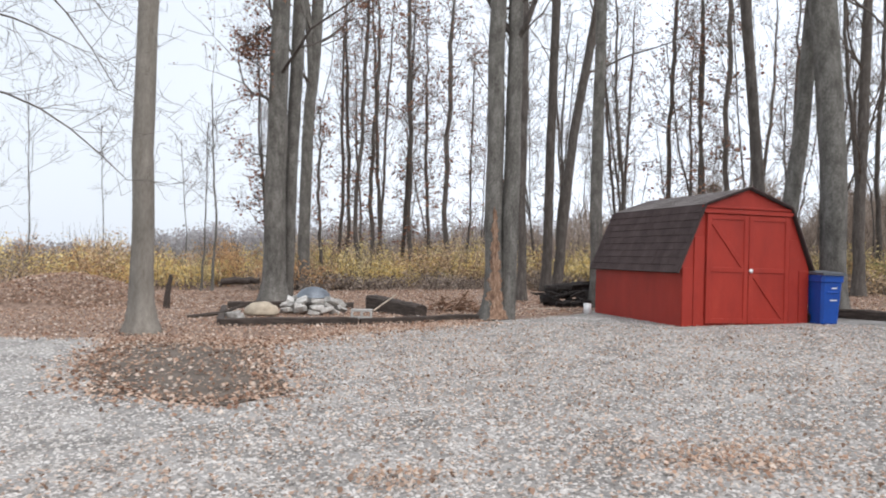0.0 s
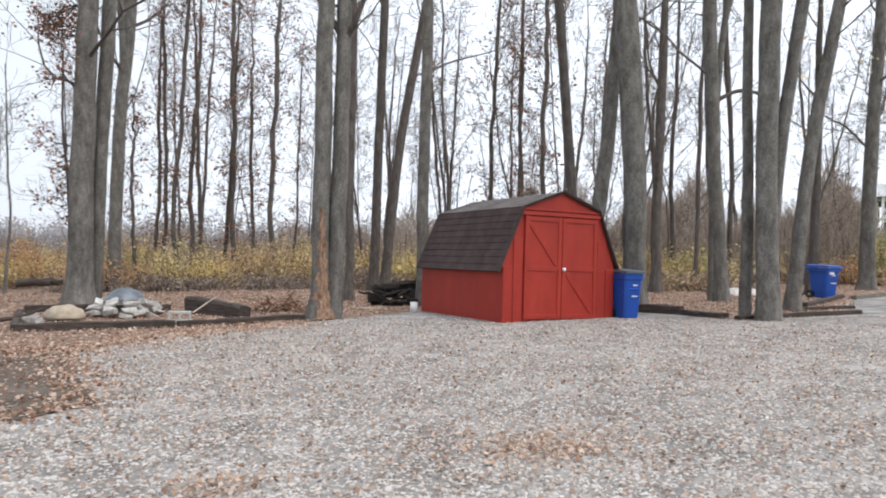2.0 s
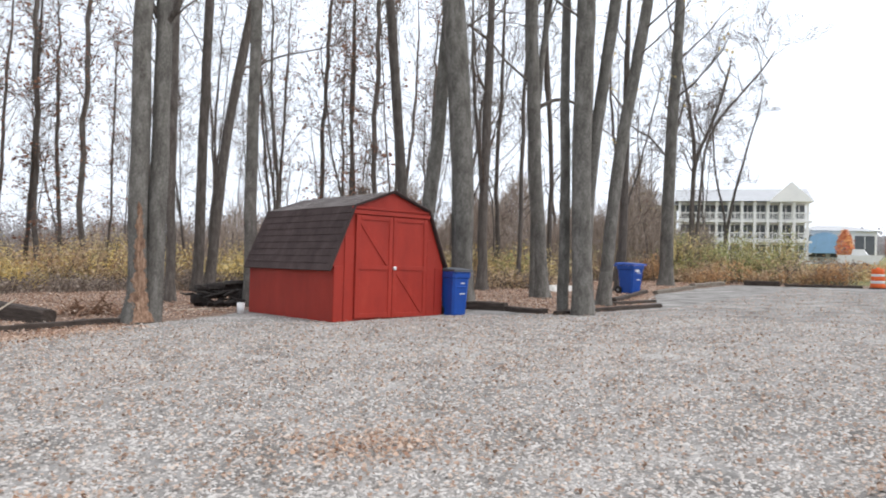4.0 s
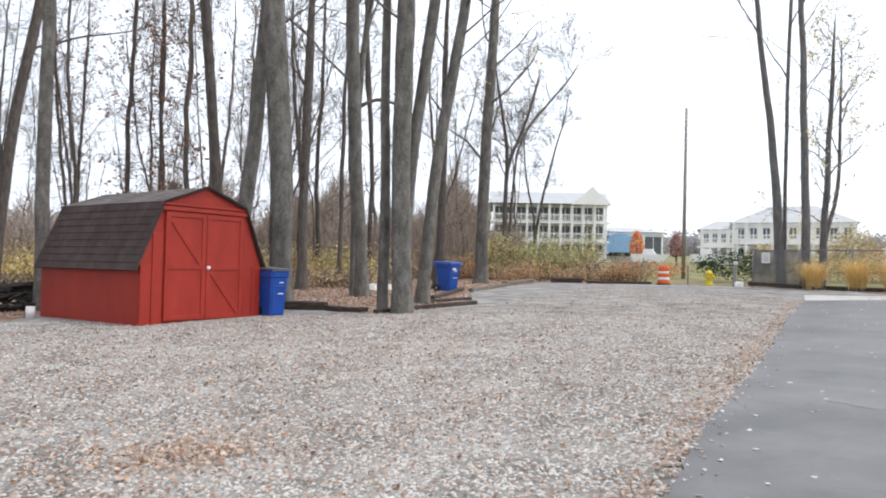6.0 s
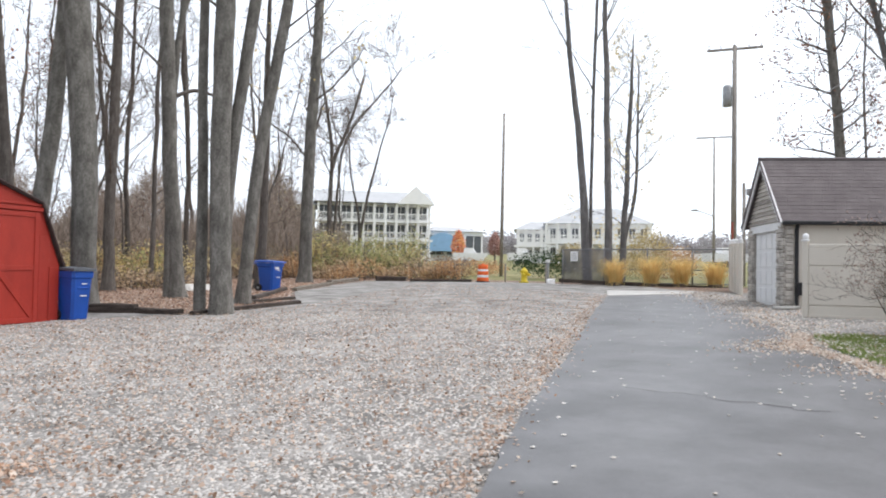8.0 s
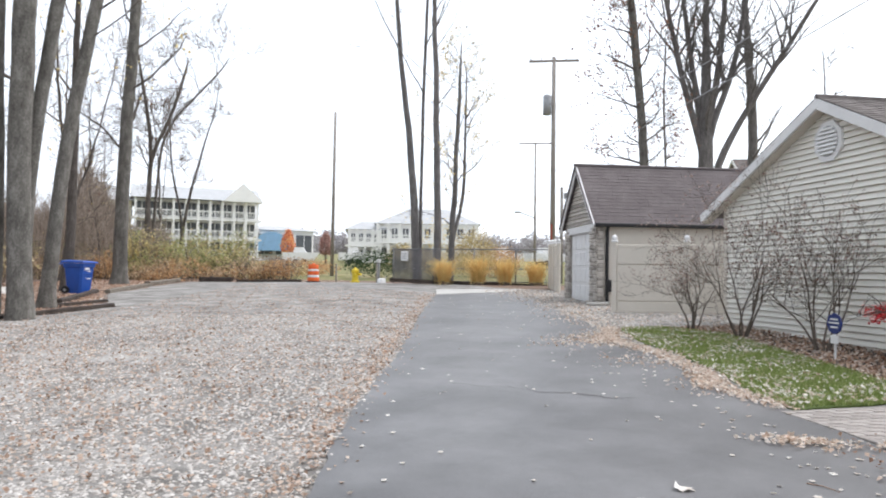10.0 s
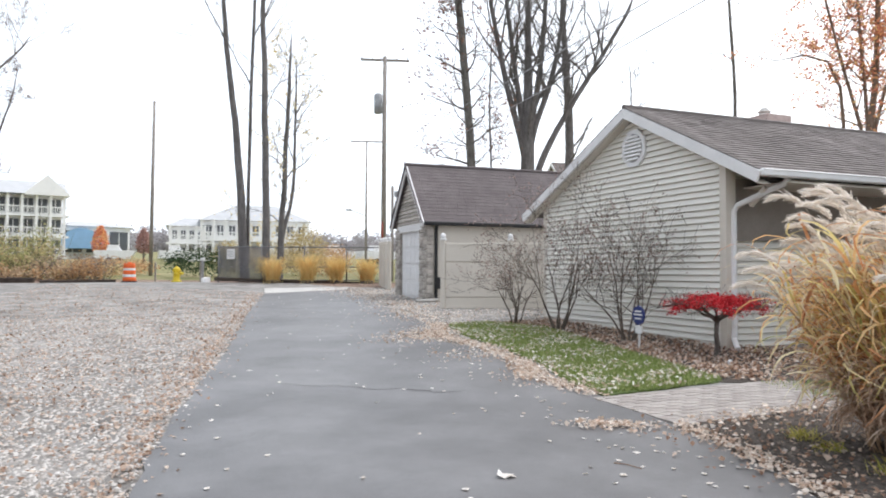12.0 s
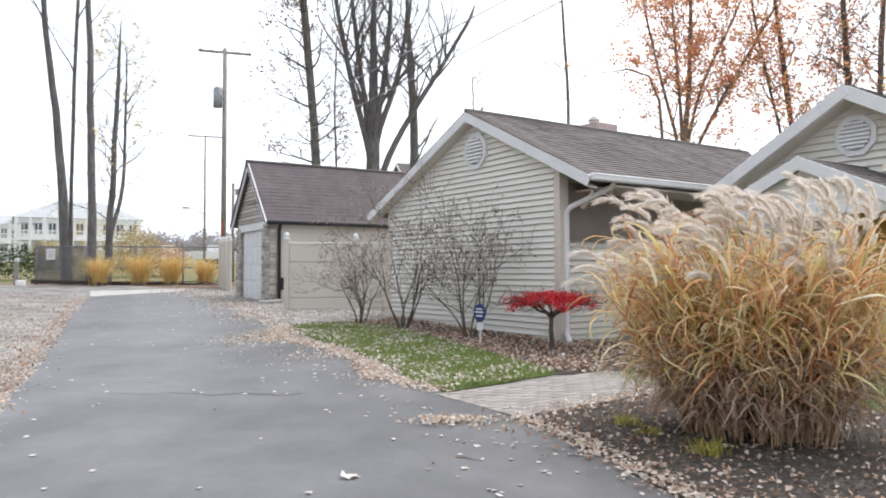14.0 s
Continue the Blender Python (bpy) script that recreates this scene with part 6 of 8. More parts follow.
# ---- buildings in the distance ----
def storey_block(x, y, rz, W, D, storeys, sh, label, wallmat, bays, hip=False, balcony=True, name="apartment_building", lift=1.2, gable_h=3.0, pane=(0.8, 0.7)):
    h = thing(name, x, y, rz, label, "building", z=gz(x, y) + lift)
    H = storeys * sh
    part("wall", Geo().box((W / 2, D / 2, H / 2 - 1), (W, D, H + 2)), wallmat, h)
    ov = 0.6
    z0 = H
    if hip:
        v = [(-ov, -ov, z0), (W + ov, -ov, z0), (W + ov, D + ov, z0), (-ov, D + ov, z0), (W * 0.3, D / 2, z0 + gable_h), (W * 0.7, D / 2, z0 + gable_h)]
        f = [(3, 2, 1, 0), (0, 1, 5, 4), (1, 2, 5), (2, 3, 4, 5), (3, 0, 4)]
    else:
        v = [(-ov, -ov - 1.6, z0), (W + ov, -ov - 1.6, z0), (W + ov, D + ov, z0), (-ov, D + ov, z0), (-ov, D / 2 - 0.8, z0 + gable_h), (W + ov, D / 2 - 0.8, z0 + gable_h)]
        f = [(3, 2, 1, 0), (0, 1, 5, 4), (1, 2, 5), (2, 3, 4, 5), (3, 0, 4)]
    part("roof", Geo().add(v, f), MAT["fargrey"], h, "pale grey metal roof")
    if balcony and not hip:
        # a pediment over the end bays
        a, b = W * 0.70, W + ov
        part("pediment", Geo().wallprism([(a, z0 - 0.1), (b, z0 - 0.1), ((a + b) / 2, z0 + gable_h * 1.15)], -2.4, D / 2 - 0.8), MAT["farwhite"], h, "white gabled end of the roof")
    bw = W / bays
    for s in range(storeys):
        for b in range(bays):
            cx = bw * (b + 0.5)
            w = part("window", Geo().box((cx, -0.06, s * sh + sh * 0.5), (bw * pane[0], 0.1, sh * pane[1])), MAT["far_glass"], h)
            part("frame", Geo().box((cx, -0.1, s * sh + sh * 0.5), (0.10, 0.1, sh * pane[1] * 0.96)), MAT["farwhite"], w)
            part("sill", Geo().box((cx, -0.1, s * sh + sh * (0.5 - pane[1] / 2)), (bw * pane[0] + 0.15, 0.14, 0.1)), MAT["farwhite"], w)
        if balcony:
            part("balcony_deck", Geo().box((W / 2, -0.95, s * sh), (W + 1.0, 1.9, 0.22)), MAT["farwhite"], h)
            g = Geo()
            for i in range(bays * 6 + 1):
                g.box((W * i / (bays * 6), -1.8, s * sh + 0.55), (0.07, 0.05, 0.9))
            g.box((W / 2, -1.8, s * sh + 1.02), (W + 0.9, 0.1, 0.13))
            part("balustrade", g, MAT["farwhite"], h)
            for b in range(bays + 1):
                part("column", Geo().box((bw * b, -1.75, s * sh + sh / 2), (0.28, 0.28, sh)), MAT["farwhite"], h)
        for q in range(2):
            part("side_window", Geo().box((W + 0.05, D * (0.3 + 0.4 * q), s * sh + sh * 0.52), (0.1, 1.3, sh * 0.5)), MAT["far_glass"], h)
    return h


storey_block(68.3, 71.6, -43.6, 14.6, 8, 3, 2.45, "three-storey white balconied apartment building behind the trees", MAT["farwhite"], 10, gable_h=2.0, lift=0.7)
storey_block(62.6, 77.0, -43.6, 7.4, 8, 3, 2.4, "cream end block of the apartment building", MAT["faryellow"], 5, hip=True, balcony=False, gable_h=2.2, lift=0.6, pane=(0.42, 0.5))
storey_block(85.9, 51.4, -60, 5.2, 7, 2, 2.25, "low white house wing with porches by the water", MAT["farwhite"], 5, hip=True, gable_h=1.3, lift=0.0, name="white_house", pane=(0.5, 0.5))
storey_block(87.8, 48.0, -65.6, 13.3, 9, 2, 2.65, "large white waterfront house with a pale hipped roof", MAT["farwhite"], 9, hip=True, gable_h=2.4, lift=0.0, name="white_house", pane=(0.5, 0.5))
storey_block(96.5, 75.5, -37, 10, 9, 1, 4.7, "low white building beside the blue canopy", MAT["farwhite"], 3, hip=True, balcony=False, gable_h=1.0, lift=0.3, name="low_building")


def build_neighbour_house():
    h = thing("neighbour_house", 48.0, 1.6, 20, "grey-roofed neighbouring house behind the garage", "house")
    W, D, ZE, ZA = 3.4, 7.0, 6.0, 7.2
    part("wall", Geo().wallprism([(-W / 2, -0.3), (W / 2, -0.3), (W / 2, ZE), (0, ZA - 0.1), (-W / 2, ZE)], -D, 0), MAT["siding"], h)
    for sgn in (-1, 1):
        roof_slope(h, (sgn * (W / 2 + 0.3), ZE - 0.2), (0, ZA), 0.3, -D - 0.3, 9, MAT["roofgrey"], 90 + sgn)
        sloped(h, "rake_board", (sgn * (W / 2 + 0.3), ZE - 0.28), (0, ZA - 0.08), 0.26, 0.305, 0.16, MAT["white"])


def build_far_bits():
    c = thing("canopy", 96.2, 71.8, -52, "blue arched canvas canopy", "canopy", z=gz(96, 72) + 1.6)
    pts = [(3.0 * math.cos(a), 3.0 * max(0.0, math.sin(a))) for a in np.linspace(0, math.pi, 21)]
    part("cover", Geo().wallprism(pts, 0, 9), MAT["farblue"], c)
    rng = np.random.default_rng(15)
    for x, y, h, kind in ((73.3, 52.3, 4.3, "orange"), (75.8, 48.6, 4.0, "russet")):
        t = thing("small_tree", x, y, 0, "small rounded tree in bright " + ("orange" if kind == "orange" else "russet") + " autumn leaf", "tree", "far small trees")
        part("trunk", Geo().tube([(0, 0, 0), (0, 0, h * 0.5)], (0.14, 0.08), 7), MAT["bark"], t)
        r = rng.normal(size=(1500, 3))
        r /= np.linalg.norm(r, axis=1)[:, None]
        p = r * rng.uniform(0.5, 1, (1500, 1)) ** 0.5 * np.array((h * 0.19, h * 0.19, h * 0.36)) * np.concatenate([np.repeat(1 - 0.45 * r[:, 2:3], 2, 1), np.ones((1500, 1))], 1) + np.array((0, 0, h * 0.60)) + rng.normal(size=(1500, 3)) * 0.08
        part("crown", quads("crown", leaf_quads(p, 0.2, rng), LEAF[kind]), None, t)
    # parked white boats and trailers beyond the grass
    for i, (x, y, l) in enumerate(((72, 49.5, 4.2), (74, 43.5, 3.6), (75, 36.5, 4.4), (75, 31.0, 4.8), (76, 26, 4.2), (77, 21.5, 4.6), (78, 17, 4.2))):
        t = thing("parked_boat", x, y, -60 + 8 * (i % 3), "white boat parked on a trailer across the grass", "boat", "parked boats")
        hull = [(-l / 2, 0.5), (l * 0.35, 0.45), (l / 2, 1.35), (-l / 2, 1.35)]
        part("hull", Geo().wallprism(hull, -0.9, 0.9), MAT["white"], t)
        part("cabin", Geo().wallprism([(-l * 0.2, 1.35), (l * 0.15, 1.35), (l * 0.05, 1.95), (-l * 0.18, 1.95)], -0.6, 0.6), MAT["white"], t)
        for xx in (-0.6, 0.4):
            part("wheel", Geo().tube([(xx, -0.95, 0.3), (xx, 0.95, 0.3)], 0.3, 12), MAT["black"], t)
    n = 3600
    r = rng.normal(size=(n, 3))
    r /= np.linalg.norm(r, axis=1)[:, None]
    for x, y, s, h, kind in ((37.0, 20.3, 2.1, 1.5, "pine"), (39, 19.3, 1.4, 1.9, "scrub_olive"), (40, 17, 2.0, 1.5, "scrub_olive"), (41, 14.5, 1.6, 1.7, "scrub_rust"), (34.6, 15.3, 1.3, 3.4, "yellow"), (35.2, 13.6, 1.2, 2.6, "scrub_olive"), (38, 26, 2.4, 0.9, "scrub_rust")):
        m = 600 if kind == "yellow" else n
        p = (r * rng.uniform(0.25, 1, (n, 1)) ** 0.6 * np.array((s, s, h * 0.5)) + np.array((x, y, gz(x, y) + h * 0.55)))[:m]
        solo("shrub", quads("shrub", leaf_quads(p * (1, 1, 1) + rng.normal(size=p.shape) * 0.12, 0.085, rng), LEAF[kind]), None, {"pine": "dark green spreading evergreen shrub", "scrub_olive": "olive autumn shrub behind the fence", "yellow": "tall thin shrub with sparse yellow leaves", "scrub_rust": "low russet shrub by the lot"}[kind], "shrub")


build_far_bits()


# ---- garage ----
def clap_rows(parent, outline, y, exposure, mat, z0, z1, name="siding_board", thick=0.046, axis="x", flip=1):
    """Lapped boards on a wall: outline(z) gives the start and end along the wall at a height."""
    n = int((z1 - z0) / exposure + 0.5)
    for i in range(n):
        b = min(z1, z0 + (i + 1) * exposure)
        a = z0 + i * exposure + 0.02
        s0, e0 = outline(a)
        s1, e1 = outline(b)
        if e1 - s1 < 0.05:
            s1 = e1 = (s1 + e1) / 2
        t = thick * flip
        if axis == "x":
            v = [(s0, y, a), (e0, y, a), (e1, y, b), (s1, y, b), (s0, y + t, a), (e0, y + t, a), (e1, y + t * 0.25, b), (s1, y + t * 0.25, b)]
        else:
            v = [(y, s0, a), (y, e0, a), (y, e1, b), (y, s1, b), (y + t, s0, a), (y + t, e0, a), (y + t * 0.25, e1, b), (y + t * 0.25, s1, b)]
        part(name, Geo().add(v, [(0, 3, 2, 1), (4, 5, 6, 7), (0, 1, 5, 4), (1, 2, 6, 5), (2, 3, 7, 6), (3, 0, 4, 7)]), mat, parent)


def roof_slope(parent, a, b, y0, y1, rows, mat, seed, tab=0.3, thick=0.09, lap=0.016):
    """A roof slope from the eave point a (x, z) to the ridge point b, between y0 and y1, with shingle courses."""
    (xa, za), (xb, zb) = a, b
    d = Vector((xb - xa, 0, zb - za))
    nrm = Vector((-d.z, 0, d.x)).normalized() * (1 if d.x > 0 else -1)
    lo, hi = min(y0, y1), max(y0, y1)
    deck = [(xa - nrm.x * thick, za - nrm.z * thick), (xb - nrm.x * thick, zb - nrm.z * thick), (xb, zb), (xa, za)]
    part("roof_deck", Geo().wallprism(deck if d.x > 0 else list(reversed(deck)), lo + 0.02, hi - 0.02), mat, parent)
    rng = np.random.default_rng(seed)
    for r in range(rows):
        t0, t1 = r / rows, min(1, (r + 1.1) / rows)
        g = Geo()
        cuts = [lo] + list(np.arange(lo + rng.uniform(0.08, tab), hi, tab)) + [hi]
        p0, p1 = Vector((xa, 0, za)) + d * t0, Vector((xa, 0, za)) + d * t1
        for ya, yb in zip(cuts, cuts[1:]):
            q0, q1 = lap + rng.uniform(0, lap / 2), 0.004
            g.add([(p0.x + nrm.x * q, yy, p0.z + nrm.z * q) for q in (0.001, q0) for yy in (ya + 0.003, yb - 0.003)] + [(p1.x + nrm.x * q1, yy, p1.z + nrm.z * q1) for yy in (ya + 0.003, yb - 0.003)],
                  [(0, 1, 3, 2), (2, 3, 5, 4), (0, 2, 4), (1, 5, 3)])
        part("shingle_course", g, mat, parent)


def sloped(parent, name, a, b, y0, y1, depth, mat, up=0.0, label="", over=0.0):
    """A board under a roof's rake, from a to b in x and z; over carries it past b, a little proud of its neighbour."""
    if over:
        k = over / math.dist(a, b)
        b = (b[0] + (b[0] - a[0]) * k, b[1] + (b[1] - a[1]) * k)
        y0, y1 = y0 + 0.004, y1 + 0.004
    ln, an = math.dist(a, b), math.atan2(b[1] - a[1], b[0] - a[0])
    c = ((a[0] + b[0]) / 2, (y0 + y1) / 2, (a[1] + b[1]) / 2 + up)
    return part(name, Geo().box(c, (ln, abs(y1 - y0), depth), Matrix.Rotation(-an, 3, "Y"), 0.006), mat, parent, label)


def build_garage():
    W, L, ZE, ZA = 3.15, 7.0, 2.40, 4.10
    g = thing("garage", 21.05, 4.37, 30.3, "beige garage with a brown shingle roof and a pale panelled door", "garage", z=gz(21.05, 4.37))
    # walls; x runs along the door side, y goes to the front, the body lies behind (negative y)
    part("side_wall", Geo().box((0.06, -L / 2, ZE / 2 - 0.1), (0.12, L, ZE + 0.2)), MAT["tan"], g, "plain tan side wall")
    part("side_wall", Geo().box((W - 0.06, -L / 2, ZE / 2 + 0.05), (0.12, L, ZE - 0.1)), MAT["tan"], g)
    part("back_wall", Geo().wallprism([(0.12, 0), (W - 0.12, 0), (W - 0.12, ZE), (W / 2, ZA - 0.12), (0.12, ZE)], -L, -L + 0.12), MAT["tan"], g)
    d0, d1, dt = 0.62, 2.60, 2.02
    part("gable_wall", Geo().wallprism([(0.12, dt + 0.2), (W - 0.12, dt + 0.2), (W - 0.12, ZE), (W / 2, ZA - 0.12), (0.12, ZE)], -0.12, 0), MAT["siding"], g)
    part("pier", Geo().box(((d0 + 0.12) / 2 - 0.06, -0.06, dt / 2), (d0 + 0.0, 0.12, dt + 0.38)), MAT["veneer"], g)
    part("pier", Geo().box(((d1 + W) / 2, -0.06, dt / 2 + 0.1), (W - d1, 0.12, dt + 0.38)), MAT["veneer"], g)
    rng = np.random.default_rng(41)
    for x0, x1 in ((-0.02, d0 - 0.04), (d1 + 0.04, W)):
        z = 0.0
        while z < dt + 0.15:
            h = rng.uniform(0.085, 0.14)
            x = x0
            while x < x1 - 0.05:
                w = min(rng.uniform(0.16, 0.36), x1 - x)
                part("stone", Geo().box((x + w / 2, 0.02, z + h / 2), (w - 0.012, 0.05 + rng.uniform(0, 0.03), h - 0.012), None, 0.012), MAT["veneer"], g)
                x += w
            z += h
    z = 0.0
    while z < ZE - 0.1:
        h = rng.uniform(0.09, 0.14)
        part("stone", Geo().box((-0.03, -0.09, z + h / 2), (0.05 + rng.uniform(0, 0.02), 0.2 - 0.03 * rng.uniform(), h - 0.012), None, 0.012), MAT["veneer"], g)
        z += h
    clap_rows(g, lambda q: (0.0 + max(0, (q - ZE)) / (ZA - ZE) * W / 2, W - max(0, (q - ZE)) / (ZA - ZE) * W / 2), 0.0, 0.115, MAT["veneer"], dt + 0.32, ZA - 0.1, name="stone_course")
    part("door_header", Geo().box(((d0 + d1) / 2, 0.02, dt + 0.2), (d1 - d0 + 0.5, 0.06, 0.22), None, 0.01), MAT["white"], g, "white header trim")
    door = part("overhead_door", Geo().box(((d0 + d1) / 2, -0.07, dt / 2 + 0.05), (d1 - d0, 0.05, dt + 0.1)), MAT["white"], g, "pale four-row panelled overhead door")
    for r in range(4):
        for c in range(4):
            w, h = (d1 - d0) / 4, dt / 4
            part("panel", Geo().box((d0 + w * (c + 0.5), -0.04, 0.08 + h * (r + 0.5)), (w - 0.09, 0.025, h - 0.10), None, 0.012), MAT["white"], door)
    ov = 0.16
    sl = (ZA - ZE) / (W / 2)
    roof_slope(g, (-ov, ZE - sl * ov + 0.1), (W / 2, ZA + 0.1), 0.22, -L - 0.2, 17, MAT["garageroof"], 51, thick=0.06, lap=0.008)
    roof_slope(g, (W + ov, ZE - sl * ov + 0.1), (W / 2, ZA + 0.1), 0.22, -L - 0.2, 17, MAT["garageroof"], 52, thick=0.06, lap=0.008)
    sloped(g, "rake_board", (-ov, ZE - sl * ov), (W / 2, ZA), 0.14, 0.18, 0.17, MAT["white"])
    sloped(g, "rake_board", (W + ov, ZE - sl * ov), (W / 2, ZA), 0.14, 0.18, 0.17, MAT["white"])
    part("eave_gutter", Geo().box((-ov - 0.06, -L / 2, ZE - sl * ov + 0.05), (0.12, L + 0.3, 0.11), None, 0.02), MAT["black"], g, "dark brown gutter")
    part("downspout", Geo().tube([(-ov, -0.27, ZE - 0.12), (-0.07, -0.27, ZE - 0.3), (-0.07, -0.27, 0.15), (-0.2, -0.27, 0.06)], 0.05, 8), MAT["black"], g, "dark downspout")
    part("cable_box", Geo().box((-0.12, -0.34, 0.55), (0.16, 0.22, 0.34), None, 0.02), MAT["black"], g, "black utility box")
    part("drain_pipe", Geo().tube([(-0.2, -0.27, 0.07), (-0.5, 0.0, 0.06), (-0.62, 0.5, 0.06)], 0.045, 8), MAT["concrete"], g, "pale drain pipe on the gravel", True)
    ridge = Geo().tube([(W / 2, 0.22, ZA + 0.12), (W / 2, -L - 0.2, ZA + 0.12)], 0.05, 6)
    part("ridge_cap", ridge, MAT["garageroof"], g)


build_garage()
build_neighbour_house()


def build_vinyl_fence(name, pts, H, label, rails):
    f = thing(name, pts[0][0], pts[0][1], 0, label, "fence")
    ox, oy = pts[0]
    z0 = gz(ox, oy)
    for x, y in pts:
        zz = gz(x, y) - z0
        p = part("post", Geo().box((x - ox, y - oy, zz + H / 2 + 0.02), (0.12, 0.12, H + 0.12), None, 0.01), MAT["tan"], f)
        part("cap", Geo().box((x - ox, y - oy, zz + H + 0.10), (0.16, 0.16, 0.045), None, 0.015), MAT["white"], p, "white post cap")
        part("ball", Geo().tube([(x - ox, y - oy, zz + H + 0.11 + q) for q in (0, 0.03, 0.08, 0.13, 0.155)], (0.03, 0.06, 0.075, 0.05, 0.01), 12), MAT["white"], p, "round white finial", True)
    for (xa, ya), (xb, yb) in zip(pts, pts[1:]):
        d = math.hypot(xb - xa, yb - ya)
        az = Matrix.Rotation(math.atan2(yb - ya, xb - xa), 3, "Z")
        cx, cy = (xa + xb) / 2 - ox, (ya + yb) / 2 - oy
        zz = gz((xa + xb) / 2, (ya + yb) / 2) - z0
        zs = [0.06] + rails + [H - 0.06]
        for a, b in zip(zs, zs[1:]):
            part("panel", Geo().box((cx, cy, zz + (a + b) / 2), (d - 0.12, 0.07, b - a - 0.03), az, 0.006), MAT["tan"], f)
        for z in (0.05, H - 0.03):
            part("rail", Geo().box((cx, cy, zz + z), (d - 0.12, 0.08, 0.09), az, 0.01), MAT["tan"], f)
        for z in rails:
            part("groove_rail", Geo().box((cx, cy, zz + z), (d - 0.12, 0.008, 0.05), az), MAT["tan"], f)


build_vinyl_fence("privacy_fence", [(18.55, 3.41), (18.87, 1.72), (19.2, 0.0)], 1.68, "tan vinyl privacy fence with ball-capped posts", [0.30, 1.20])
build_vinyl_fence("corner_fence", [(27.0, 7.05), (28.1, 7.5), (29.2, 7.9), (30.3, 8.3)], 1.75, "tan vinyl fence with ball-capped posts beyond the garage", [0.9])


# ---- house ----
def octagon_vent(parent, x, y, z, r):
    v = part("gable_vent", Geo().tube([(x, y, z), (x, y + 0.05, z)], r, 8), MAT["white"], parent, "white octagonal louvred vent")
    v.data.transform(Matrix.Translation((x, 0, z)) @ Matrix.Rotation(radians(22.5), 4, "Y") @ Matrix.Translation((-x, 0, -z)))
    # grey backing paints in the shade between the white louvres
    part("recess", Geo().tube([(x, y + 0.03, z), (x, y + 0.053, z)], r * 0.72, 16), MAT["screen"], v)
    for i in range(7):
        zz = z - r * 0.56 + i * r * 0.187
        w = 2 * math.sqrt(max(0.001, (r * 0.7) ** 2 - (zz - z) ** 2))
        part("louvre", Geo().box((x, y + 0.06, zz), (w, 0.03, r * 0.13), Matrix.Rotation(0.5, 3, "X")), MAT["white"], v)


